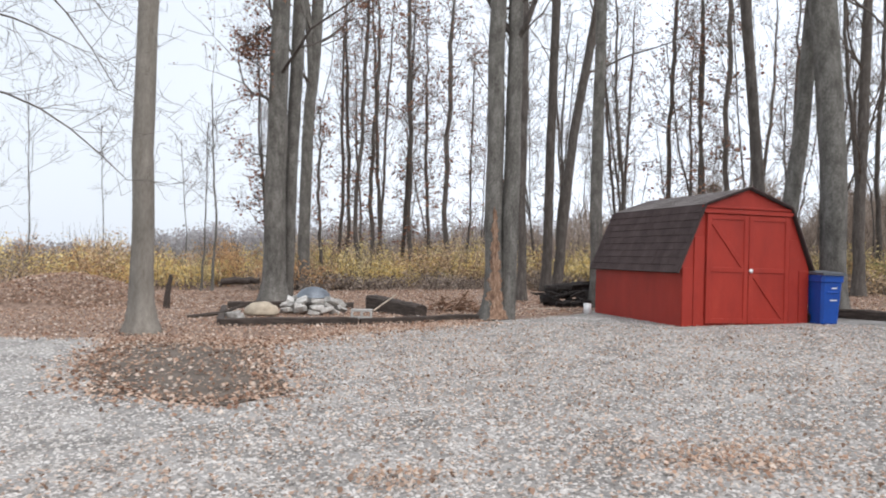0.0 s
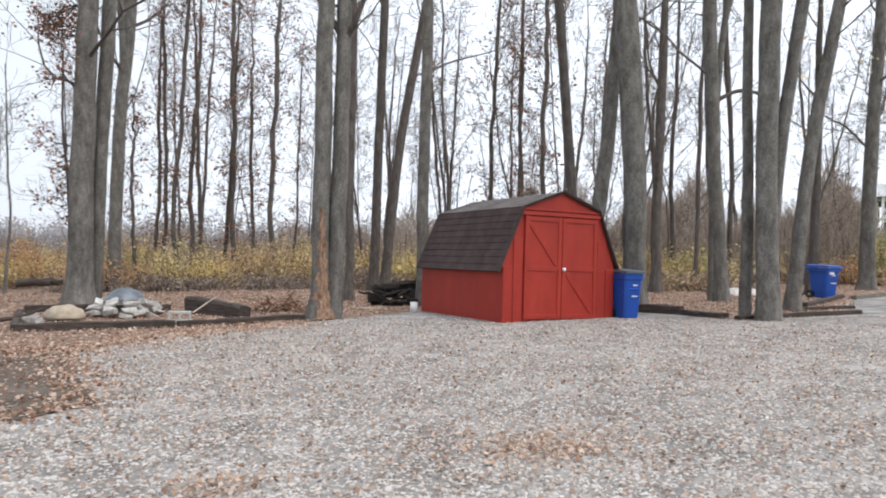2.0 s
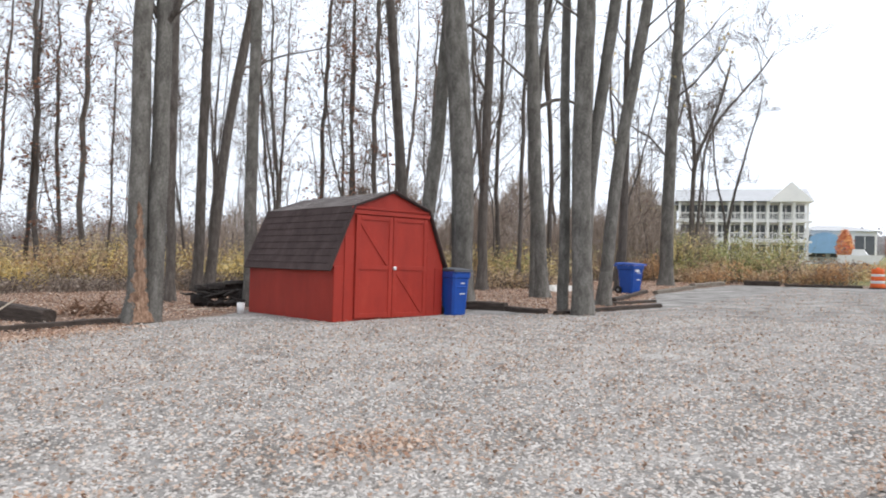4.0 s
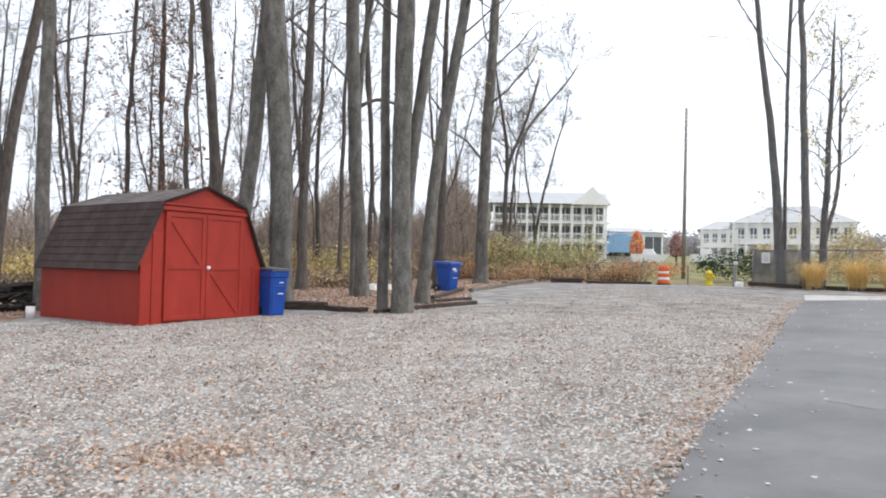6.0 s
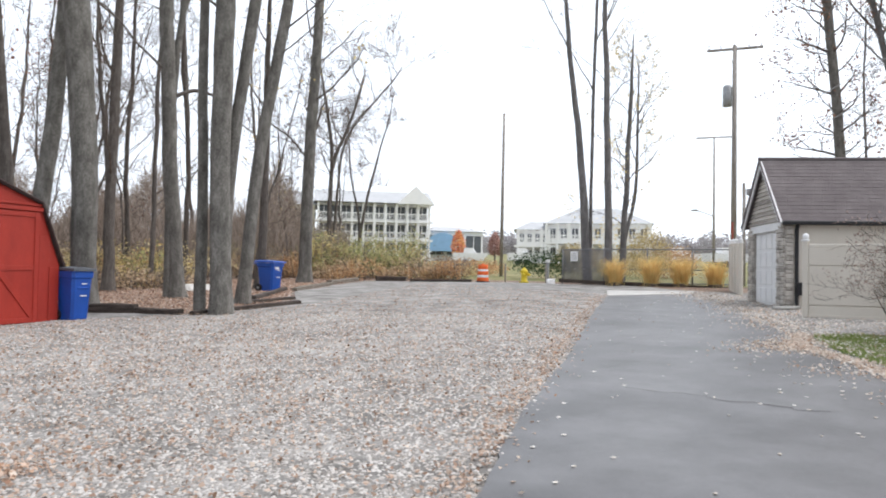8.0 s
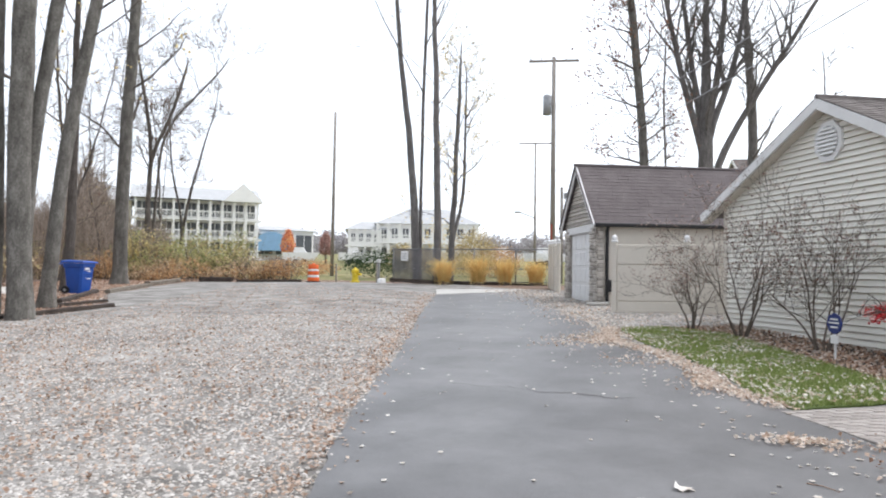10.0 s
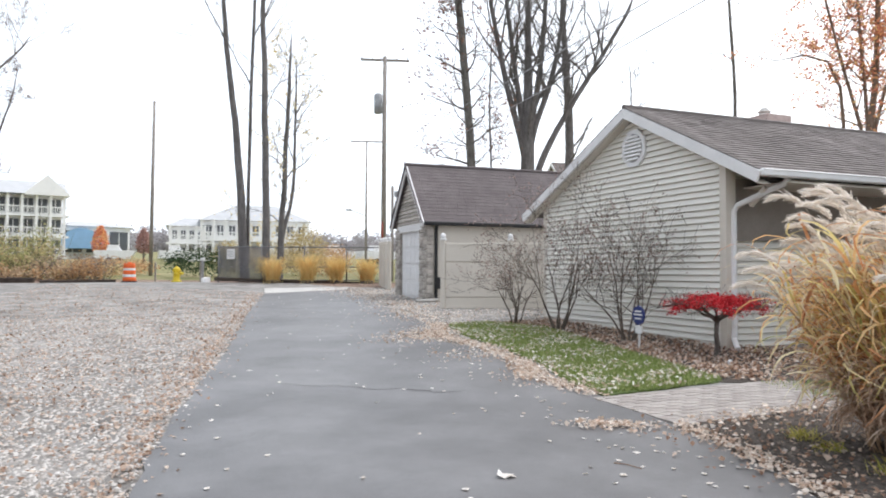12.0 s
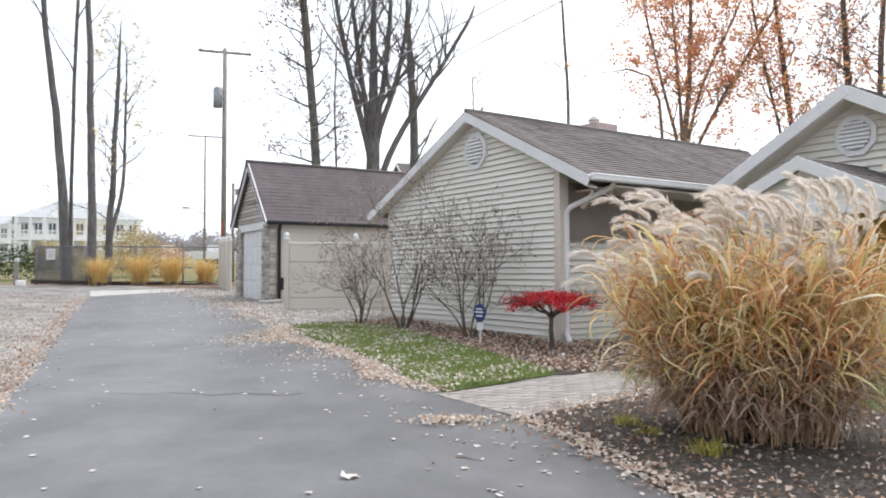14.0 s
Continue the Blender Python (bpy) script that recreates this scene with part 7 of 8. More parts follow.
def build_house():
    X, Y, AZ = 12.04, -2.162, 32.65
    z0 = gz(X, Y)
    h = thing("house_wing", X, Y, AZ, "beige clapboard house wing with a grey-brown shingle roof", "house", z=z0)
    W, AX, ZA, ZL, ZR, EL, ER = 5.32, 2.15, 4.16, 2.50, 2.64, 5.96, -0.99
    D = 6.6
    sl, sr = (ZA - ZL) / (EL - AX), (ZA - ZR) / (AX - ER)
    zt = lambda x: ZA - 0.2 - (sl * (x - AX) if x > AX else sr * (AX - x))
    part("gable_wall", Geo().wallprism([(-0.16, -0.3), (W, -0.3), (W, zt(W)), (AX, zt(AX)), (-0.16, zt(-0.16))], -0.14, 0), MAT["siding"], h)
    part("side_wall", Geo().box((W - 0.07, -D / 2 - 0.14, zt(W) / 2 - 0.15), (0.14, D, zt(W) + 0.3)), MAT["siding"], h)
    part("entry_wall", Geo().box((0.07, -D / 2 - 0.14, zt(0) / 2 - 0.15), (0.14, D, zt(0) + 0.3)), MAT["siding"], h)
    part("back_wall", Geo().wallprism([(0.15, 0), (W - 0.15, 0), (W - 0.15, zt(W)), (AX, zt(AX)), (0.15, zt(0))], -D - 0.28, -D - 0.14), MAT["siding"], h)

    def outline(z):
        lo = -0.04 if z < zt(-0.04) else AX - (ZA - 0.2 - z) / sr
        hi = W - 0.02 if z < zt(W) else AX + (ZA - 0.2 - z) / sl
        return lo, max(lo, hi)

    clap_rows(h, outline, 0.0, 0.103, MAT["siding"], -0.22, zt(AX) - 0.06)
    clap_rows(h, lambda q: (-D, -0.09), 0.0, 0.103, MAT["siding"], -0.1, zt(0) - 0.05, axis="y", flip=-1)
    # added dark strip: paints the eave's shade on the upper wall
    part("wall_panel", Geo().box((-0.045, -2.6, 2.15), (0.06, 4.9, 0.96)), MAT["taupe"], h, "dark taupe strip that stands for the shade under the eave")
    part("corner_post", Geo().box((-0.11, -0.05, zt(-0.1) / 2 - 0.12), (0.14, 0.2, zt(-0.1) + 0.2), None, 0.008), MAT["tan"], h)
    part("corner_post", Geo().box((W, -0.02, zt(W) / 2 - 0.12), (0.12, 0.12, zt(W) + 0.2), None, 0.008), MAT["tan"], h)
    # roof
    y0, y1 = 0.24, -D - 2.0
    roof_slope(h, (EL, ZL), (AX, ZA), y0, y1, 26, MAT["roofgrey"], 61, lap=0.013)
    roof_slope(h, (ER, ZR), (AX, ZA), y0, y1, 25, MAT["roofgrey"], 62, lap=0.013)
    part("ridge_cap", Geo().tube([(AX, y0, ZA + 0.01), (AX, y1, ZA + 0.01)], 0.05, 6), MAT["roofgrey"], h)
    sloped(h, "rake_board", (EL + 0.02, ZL - 0.11), (AX, ZA - 0.11), y0 - 0.04, y0 + 0.005, 0.17, MAT["white"], label="white rake board", over=0.045)
    sloped(h, "rake_board", (ER - 0.02, ZR - 0.11), (AX, ZA - 0.11), y0 - 0.04, y0 + 0.005, 0.17, MAT["white"], label="white rake board")
    sloped(h, "rake_soffit", (EL, ZL - 0.2), (AX, ZA - 0.2), 0.02, y0 - 0.045, 0.03, MAT["tan"])
    sloped(h, "rake_soffit", (ER, ZR - 0.2), (AX, ZA - 0.2), 0.02, y0 - 0.045, 0.03, MAT["tan"])
    part("soffit", Geo().box((ER / 2, -2.8, ZR - 0.15), (-ER, 4.8, 0.03)), MAT["tan"], h)
    gut = part("gutter", Geo().box((ER - 0.05, -2.39, ZR - 0.05), (0.11, 5.2, 0.11), None, 0.02), MAT["white"], h, "white eave gutter")
    part("gutter_lip", Geo().tube([(ER - 0.105, 0.2, ZR - 0.012), (ER - 0.105, -5.0, ZR - 0.012)], 0.009, 6), MAT["white"], gut)
    part("downspout", Geo().tube([(ER + 0.06, -0.42, ZR - 0.08), (ER + 0.12, -0.40, ZR - 0.16), (-0.24, -0.12, ZR - 0.44), (-0.19, -0.09, ZR - 0.54), (-0.19, -0.09, 0.32), (-0.22, -0.06, 0.16), (-0.42, 0.06, 0.03)], 0.045, 8), MAT["white"], h, "white downspout with an elbow")
    sloped(h, "eave_brace", (-0.66, ZR - 0.2), (-0.36, ZR - 0.45), -0.3, -0.23, 0.07, MAT["tan"])
    octagon_vent(h, AX - 0.06, 0.02, 3.42, 0.36)
    # chimney on the far slope
    ch = part("chimney", Geo().box((AX + 1.25, -4.4, ZA - 0.06), (0.85, 0.7, 1.0), None, 0.01), MAT["brick"], h, "short brick chimney")
    part("flue", Geo().tube([(AX + 1.25, -4.4, ZA + 0.42), (AX + 1.25, -4.4, ZA + 0.54), (AX + 1.25, -4.4, ZA + 0.57), (AX + 1.25, -4.4, ZA + 0.66)], (0.14, 0.11, 0.15, 0.06), 10), MAT["concrete"], ch, "short pale flue pot")

    # main house: a second gable further along, and a porch gable before it
    m = thing("main_house", X, Y, AZ, "beige clapboard main house with a white-trimmed gable", "house", z=z0)
    CX, HW, GY, AZ2, EZ = -3.72, 2.0, -1.9, 3.72, 2.55
    s2 = (AZ2 - EZ) / HW
    zt2 = lambda x: AZ2 - 0.2 - s2 * abs(x - CX)
    hw = HW - 0.3
    part("gable_wall", Geo().wallprism([(CX - hw, -0.3), (CX + hw, -0.3), (CX + hw, zt2(CX + hw)), (CX, zt2(CX)), (CX - hw, zt2(CX - hw))], GY - 0.5, GY - 0.36), MAT["siding"], m)
    clap_rows(m, lambda z: (CX - min(hw, max(0, (AZ2 - 0.2 - z) / s2)), CX + min(hw, max(0, (AZ2 - 0.2 - z) / s2))), GY - 0.36, 0.103, MAT["siding"], -0.2, zt2(CX) - 0.08)
    for sgn in (-1, 1):
        part("side_wall", Geo().box((CX + sgn * (hw - 0.07), GY - 4.6, 1.0), (0.14, 8.2, 2.5)), MAT["siding"], m)
        roof_slope(m, (CX + sgn * HW, EZ), (CX, AZ2), GY, GY - 9, 16, MAT["roofgrey"], 70 + sgn)
        sloped(m, "rake_board", (CX + sgn * (HW + 0.02), EZ - 0.10), (CX, AZ2 - 0.10), GY - 0.04, GY + 0.005, 0.18, MAT["white"], label="white rake board", over=0.05 if sgn > 0 else 0.0)
        sloped(m, "rake_soffit", (CX + sgn * HW, EZ - 0.2), (CX, AZ2 - 0.2), GY - 0.35, GY - 0.045, 0.03, MAT["tan"])
    octagon_vent(m, CX + 0.0, GY - 0.34, 3.04, 0.30)
    PY, PA, PE, PH = -0.75, 2.62, 2.02, 1.25
    for sgn in (-1, 1):
        roof_slope(m, (CX + sgn * PH, PE), (CX, PA), PY, GY - 0.38, 9, MAT["roofgrey"], 80 + sgn)
        sloped(m, "rake_board", (CX + sgn * (PH + 0.02), PE - 0.08), (CX, PA - 0.08), PY - 0.04, PY + 0.005, 0.16, MAT["white"], label="white rake board", over=0.045 if sgn > 0 else 0.0)
        part("porch_post", Geo().box((CX + sgn * (PH - 0.15), PY - 0.12, PE / 2 - 0.1), (0.12, 0.12, PE), None, 0.01), MAT["white"], m)
    part("porch_gable", Geo().wallprism([(CX - PH + 0.15, PE - 0.02), (CX + PH - 0.15, PE - 0.02), (CX, PA - 0.16)], PY - 0.2, PY - 0.12), MAT["siding"], m)
    part("porch_beam", Geo().box((CX, PY - 0.12, PE - 0.08), (2 * PH - 0.4, 0.1, 0.16), None, 0.01), MAT["white"], m)
    # plain amber-brown panel in a white surround, set behind the porch
    part("entry_door", Geo().box((CX, GY - 0.33, 1.0), (0.95, 0.05, 2.05), None, 0.01), MAT["amber"], m, "amber-brown panel under the porch gable")
    part("door_surround", Geo().box((CX, GY - 0.345, 1.05), (1.2, 0.04, 2.2), None, 0.01), MAT["white"], m)


build_house()


# ---- paved walk ----
def build_walk():
    a, b, c, d = [np.array(p) for p in ((7.74, -0.25), (6.50, -0.80), (7.82, -2.5), (8.82, -1.96))]
    mid0, mid1 = (a + b) / 2, (c + d) / 2
    u = (mid1 - mid0) / np.linalg.norm(mid1 - mid0)
    w = np.array((-u[1], u[0]))
    L, Wd = np.linalg.norm(mid1 - mid0) + 0.55, 1.28
    o = mid0 - u * 0.02 - w * Wd / 2
    z = gz(*o) + 0.03
    t = thing("paved_walk", o[0], o[1], math.degrees(math.atan2(u[1], u[0])), "weathered pinkish brick-paver walk leading to the house", "walkway", kind="structure")
    part("bed", Geo().box((L / 2, Wd / 2, -0.02 + gz(*(u * L / 2 + w * Wd / 2))), (L, Wd, 0.05), Matrix.Rotation(-math.atan(gz(*u)), 3, "Y") @ Matrix.Rotation(math.atan(gz(*w)), 3, "X")), MAT["dirt"], t)
    rng = np.random.default_rng(91)
    pw, pl = 0.105, 0.21
    shared = [Geo().box((0, 0, 0), (pl * k - 0.003, pw - 0.005, 0.05), None, 0.003).mesh("paver", MAT["paver"]) for k in (1, 0.5)]
    rows = int(Wd / pw)
    for r in range(rows):
        x = pl / 2
        if r % 2:
            ob = new("paver", shared[1])
            ob.parent = t
            ob.matrix_basis = pose(pl / 4, (r + 0.5) * pw, 0.012 + gz(*(u * pl / 4 + w * (r + 0.5) * pw)))
            x = pl
        while x < L:
            ob = new("paver", shared[0])
            ob.parent = t
            ob.matrix_basis = pose(x, (r + 0.5) * pw, 0.012 + gz(*(u * x + w * (r + 0.5) * pw)) + rng.normal() * 0.0012, rng.normal() * 0.3, rng.normal() * 0.3, rng.normal() * 0.4)
            x += pl


build_walk()


# ---- planting ----
def bare_bush(x, y, h, r, seed, label, stems=9, tipleaves=500):
    rng = np.random.default_rng(seed)
    t = thing("bare_shrub", x, y, 0, label, "shrub", "bare shrubs by the wall")
    tips = []
    for i in range(stems):
        a = 2 * math.pi * i / stems + rng.normal() * 0.3
        g = Geo()
        limb(g, tips, (math.cos(a) * 0.05, math.sin(a) * 0.05, -0.03), (math.cos(a) * r * 0.75, math.sin(a) * r * 0.75, h * 0.8), h * rng.uniform(0.62, 0.85), 0.02, 3, rng, 4, 0.13, 0.05, 0.0026)
        part("stem", g, MAT["twig"], t)
    tp = np.array(tips)
    tp = tp[tp[:, 2] > h * 0.45]
    p = tp[rng.integers(0, len(tp), tipleaves)] + rng.normal(size=(tipleaves, 3)) * 0.05
    part("withered_foliage", quads("withered_foliage", leaf_quads(p, 0.032, rng), LEAF["head"]), None, t, "withered brown seed heads")["kind"] = "stuff"


bare_bush(14.86, 1.26, 1.6, 0.7, 301, "small bare twiggy shrub by the gravel", 6, 900)
bare_bush(13.75, 0.35, 2.05, 0.95, 302, "bare twiggy shrub with withered heads against the siding", 7, 1900)
bare_bush(12.35, -0.80, 2.05, 1.0, 303, "wide bare twiggy shrub against the siding", 7, 1300)


def build_maple():
    rng = np.random.default_rng(401)
    t = thing("red_maple", 10.98, -1.93, 0, "small weeping laceleaf maple with crimson leaves", "maple")
    g, tips = Geo(), []
    path = np.array([(0, 0, -0.05), (0.01, 0.0, 0.18), (-0.02, 0.02, 0.36), (0.03, 0, 0.5), (0.05, -0.02, 0.6)])
    g.tube(path, (0.05, 0.036, 0.032, 0.034, 0.03), 9)
    for i in range(11):
        a = 2 * math.pi * i / 11 + rng.normal() * 0.2
        pts = [np.array((0.03, 0, 0.5 + 0.02 * (i % 4)))]
        ln = rng.uniform(0.5, 0.8)
        for s in np.linspace(0.25, 1, 5):
            pts.append(np.array((math.cos(a + 0.3 * s * (-1) ** i) * ln * s, math.sin(a + 0.3 * s * (-1) ** i) * ln * s, 0.5 + 0.24 * math.sin(s * 2.0) + rng.normal() * 0.015)))
        g.tube(pts, np.linspace(0.022, 0.006, 6), 5, cap=False)
        for p in pts[2:]:
            for _ in range(3):
                limb(g, tips, p, (rng.normal(), rng.normal(), 0.35), 0.22, 0.006, 1, rng, 3, 0.2, 0.0, 0.002)
    part("trunk", g, MAT["bark_dark"], t, "gnarled dark trunk and boughs")
    n = 6400
    a, r = rng.uniform(0, 2 * np.pi, n), 0.67 * np.sqrt(rng.uniform(0, 1, n))
    lump = 0.05 * np.sin(a * 5 + 1) + 0.04 * np.sin(a * 9)
    z = 0.84 - 0.13 * (r / 0.67) ** 2 + 1.2 * lump * r + rng.normal(size=n) * 0.034
    r = r * (1 + 0.12 * np.sin(a * 4 + 0.6) + 0.10 * np.sin(a * 13) + 0.06 * np.sin(a * 29 + 2))
    p = np.stack([np.cos(a) * r, np.sin(a) * r, z], 1)
    part("foliage", quads("foliage", leaf_quads(p, 0.03, rng, 0.7), LEAF["red"]), None, t, "flat layer of lacy crimson leaves")


build_maple()


def build_reed():
    rng = np.random.default_rng(501)
    x0, y0 = 5.92, -2.72
    t = thing("reed_grass", x0, y0, 0, "tall golden reed grass with drooping tawny plumes", "reed grass")
    ua, ub = np.array((0.42, 0.90)), np.array((-0.90, 0.42))

    # culms rise from an oval crown and fan outward; leaves leave them in turn and arch over
    nc = 330
    a, r = rng.uniform(0, 2 * np.pi, nc), np.sqrt(rng.uniform(0, 1, nc))
    foot = (np.cos(a) * r * 0.60)[:, None] * ua + (np.sin(a) * r * 0.38)[:, None] * ub
    fan = foot * rng.uniform(0.3, 1.1, nc)[:, None] + rng.normal(size=(nc, 2)) * 0.10 + np.array((0.0, 0.10))
    tall = rng.uniform(0.95, 1.62, nc) * (1 - 0.12 * r) + 0.10 * np.sin(foot[:, 0] * 9 + foot[:, 1] * 7)

    def on_culm(i, f):
        """The place at the fraction f of the height of culm i."""
        xy = foot[i] + fan[i] * (f ** 1.35)[..., None]
        return np.concatenate([xy, (tall[i] * f)[..., None]], -1)

    g = Geo()
    for i in range(nc):
        g.tube(on_culm(np.full(5, i), np.linspace(0, 1, 5)), (0.0055, 0.005, 0.0045, 0.0035, 0.0025), 4, cap=False)
    part("stalks", g, MAT["culm"], t, "upright brown culms")["kind"] = "stuff"

    def leaves(name, n, f0, f1, l0, l1, open_, curl, width, mat, label, k=9):
        i, f = rng.integers(0, nc, n), rng.uniform(f0, f1, n)
        b = on_culm(i, f)
        out = np.arctan2(b[:, 1] + 0.0, b[:, 0]) + rng.normal(size=n) * 0.95
        th = open_ * rng.uniform(0.3, 1.5, n)
        ln, cu = rng.uniform(l0, l1, n), curl * rng.uniform(0.5, 1.0, n)
        s = np.linspace(0, 1, k)
        ang = np.minimum(th[:, None] + cu[:, None] * s[None] ** 1.9, 2.95)
        step = ln[:, None] / (k - 1)
        dr, dz = np.cumsum(np.sin(ang) * step, 1), np.cumsum(np.cos(ang) * step, 1)
        dr, dz = dr - dr[:, :1], dz - dz[:, :1]
        az = out[:, None] + rng.normal(size=(n, 1)) * 0.6 * s[None] ** 2
        c = np.stack([b[:, :1] + np.cos(az) * dr, b[:, 1:2] + np.sin(az) * dr, np.maximum(b[:, 2:] + dz, 0.012)], 2)
        turn = out[:, None] + np.pi / 2 + rng.normal(size=(n, 1)) * 0.5 + rng.normal(size=(n, 1)) * 1.1 * s[None]
        w = width * rng.uniform(0.6, 1.3, n)[:, None] * np.minimum(1, 5 * s + 0.35)[None] * (1 - s[None] ** 3 * 0.93)
        side = np.stack([np.cos(turn), np.sin(turn), rng.normal(size=(n, 1)) * 0.5 * s[None]], 2) * w[:, :, None]
        part(name, strips(name, np.stack([c - side, c + side], 2), mat), None, t, label)["kind"] = "stuff"

    leaves("dead_blades", 2900, 0.08, 0.5, 0.3, 0.7, 0.5, 3.1, 0.0095, LEAF["straw"], "dead brown blades about the base")
    leaves("blades", 2500, 0.28, 0.95, 0.4, 0.85, 0.42, 2.9, 0.0112, LEAF["reed"], "golden arching blades")
    leaves("upper_blades", 900, 0.62, 1.0, 0.3, 0.65, 0.34, 2.4, 0.0095, LEAF["reed_y"], "yellow-green upper blades")
    leaves("outer_blades", 240, 0.3, 0.8, 0.5, 0.85, 0.6, 3.0, 0.0135, LEAF["reed_y"], "pale yellow drooping outer blades")
    q = []
    wind = np.array((-0.08, 0.95, 0.0))
    g = Geo()
    for i in range(160):
        b, lean = foot[i], foot[i] * rng.uniform(0.35, 1.25) + wind[:2] * rng.uniform(-0.08, 0.26) + rng.normal(size=2) * 0.1
        h = rng.uniform(1.15, 1.88)
        base, tip = np.array((*(b + lean * 0.22), h * 0.5)), np.array((*(b + lean), h))
        mid = (base + tip) / 2 - np.array((*lean, 0)) * 0.10
        g.tube([base, mid, tip], (0.0045, 0.004, 0.003), 4, cap=False)
        d = (tip - mid) / np.linalg.norm(tip - mid)
        pl, k = rng.uniform(0.20, 0.34), 14
        c = tip.copy()
        for s in range(k):
            f = s / (k - 1)
            d = d + wind * 0.085 + np.array((0, 0, -0.02 - 0.10 * f)) + rng.normal(size=3) * 0.02
            d /= np.linalg.norm(d)
            c = c + d * pl / k
            for _ in range(12):
                e = d * 0.9 + rng.normal(size=3) * 0.2 + np.array((0, 0.15, -0.20))
                e /= np.linalg.norm(e)
                L = (0.10 - 0.06 * abs(f - 0.3)) * rng.uniform(0.5, 1.2)
                sd = np.cross(e, rng.normal(size=3))
                sd *= 0.0036 / (np.linalg.norm(sd) + 1e-9)
                o = c + rng.normal(size=3) * 0.007
                q.append([o - sd, o + sd, o + e * L + sd * 0.4, o + e * L - sd * 0.4])
    part("flower_stalks", g, MAT["plank"], t, "thin pale flower stalks")["kind"] = "stuff"
    part("plumes", quads("plumes", np.array(q), LEAF["plume"]), None, t, "feathery cream plumes blown to one side")["kind"] = "stuff"
    for x, y, n, h in ((6.35, -1.75, 90, 0.13), (5.42, -2.12, 140, 0.16), (6.0, -1.85, 60, 0.12)):
        k = thing("dwarf_grass", x, y, 0, "low yellow-green tuft of dwarf grass in the mulch", "grass tuft", "grass tufts")
        me, _ = reed_clump("blades", 0, 0, n, h, 0.15, int(x * 100), "", LEAF["tuft"], 0.005, base_r=0.12)
        part("blades", me, None, k)


build_reed()


def build_yard_sign():
    s = thing("yard_sign", 11.7, -0.92, 34, "small navy octagonal yard sign on a stake", "sign")
    part("stake", Geo().box((0, 0, 0.2), (0.03, 0.02, 0.5)), MAT["white"], s)
    f = part("face", Geo().tube([(0, 0.0, 0.52), (0, 0.02, 0.52)], 0.15, 8), MAT["signblue"], s, "navy octagon")
    for i, z in enumerate((0.58, 0.53, 0.47)):
        part("text_bar", Geo().box((0, 0.024, z), (0.2 - 0.05 * (i != 1), 0.004, 0.025)), MAT["white"], f)
    part("lower_panel", Geo().box((0, 0.012, 0.3), (0.16, 0.015, 0.12), None, 0.004), MAT["white"], s, "white lower panel")


build_yard_sign()
solo("bed_light", Geo().tube([(0, 0, 0), (0, 0, 0.05), (0, 0, 0.07)], (0.02, 0.032, 0.014), 10), MAT["white"], "small white garden light in the mulch", "garden light", at=pose(10.2, -1.95, gz(10.2, -1.95) + 0.024))


# ---- loose ground cover, last ----
def lay(q, lift=0.03):
    return np.stack([q[:, 0], q[:, 1], gz(q[:, 0], q[:, 1]) + lift], 1)


def along(line, n, rng, spread):
    """Places scattered about a polyline."""
    p = np.array(line, float)
    seg = np.linalg.norm(np.diff(p, axis=0), axis=1)
    s = rng.uniform(0, seg.sum(), n)
    c = np.concatenate([[0], np.cumsum(seg)])
    i = np.clip(np.searchsorted(c, s) - 1, 0, len(seg) - 1)
    t = (s - c[i]) / seg[i]
    return p[i] + (p[i + 1] - p[i]) * t[:, None] + rng.normal(size=(n, 2)) * spread


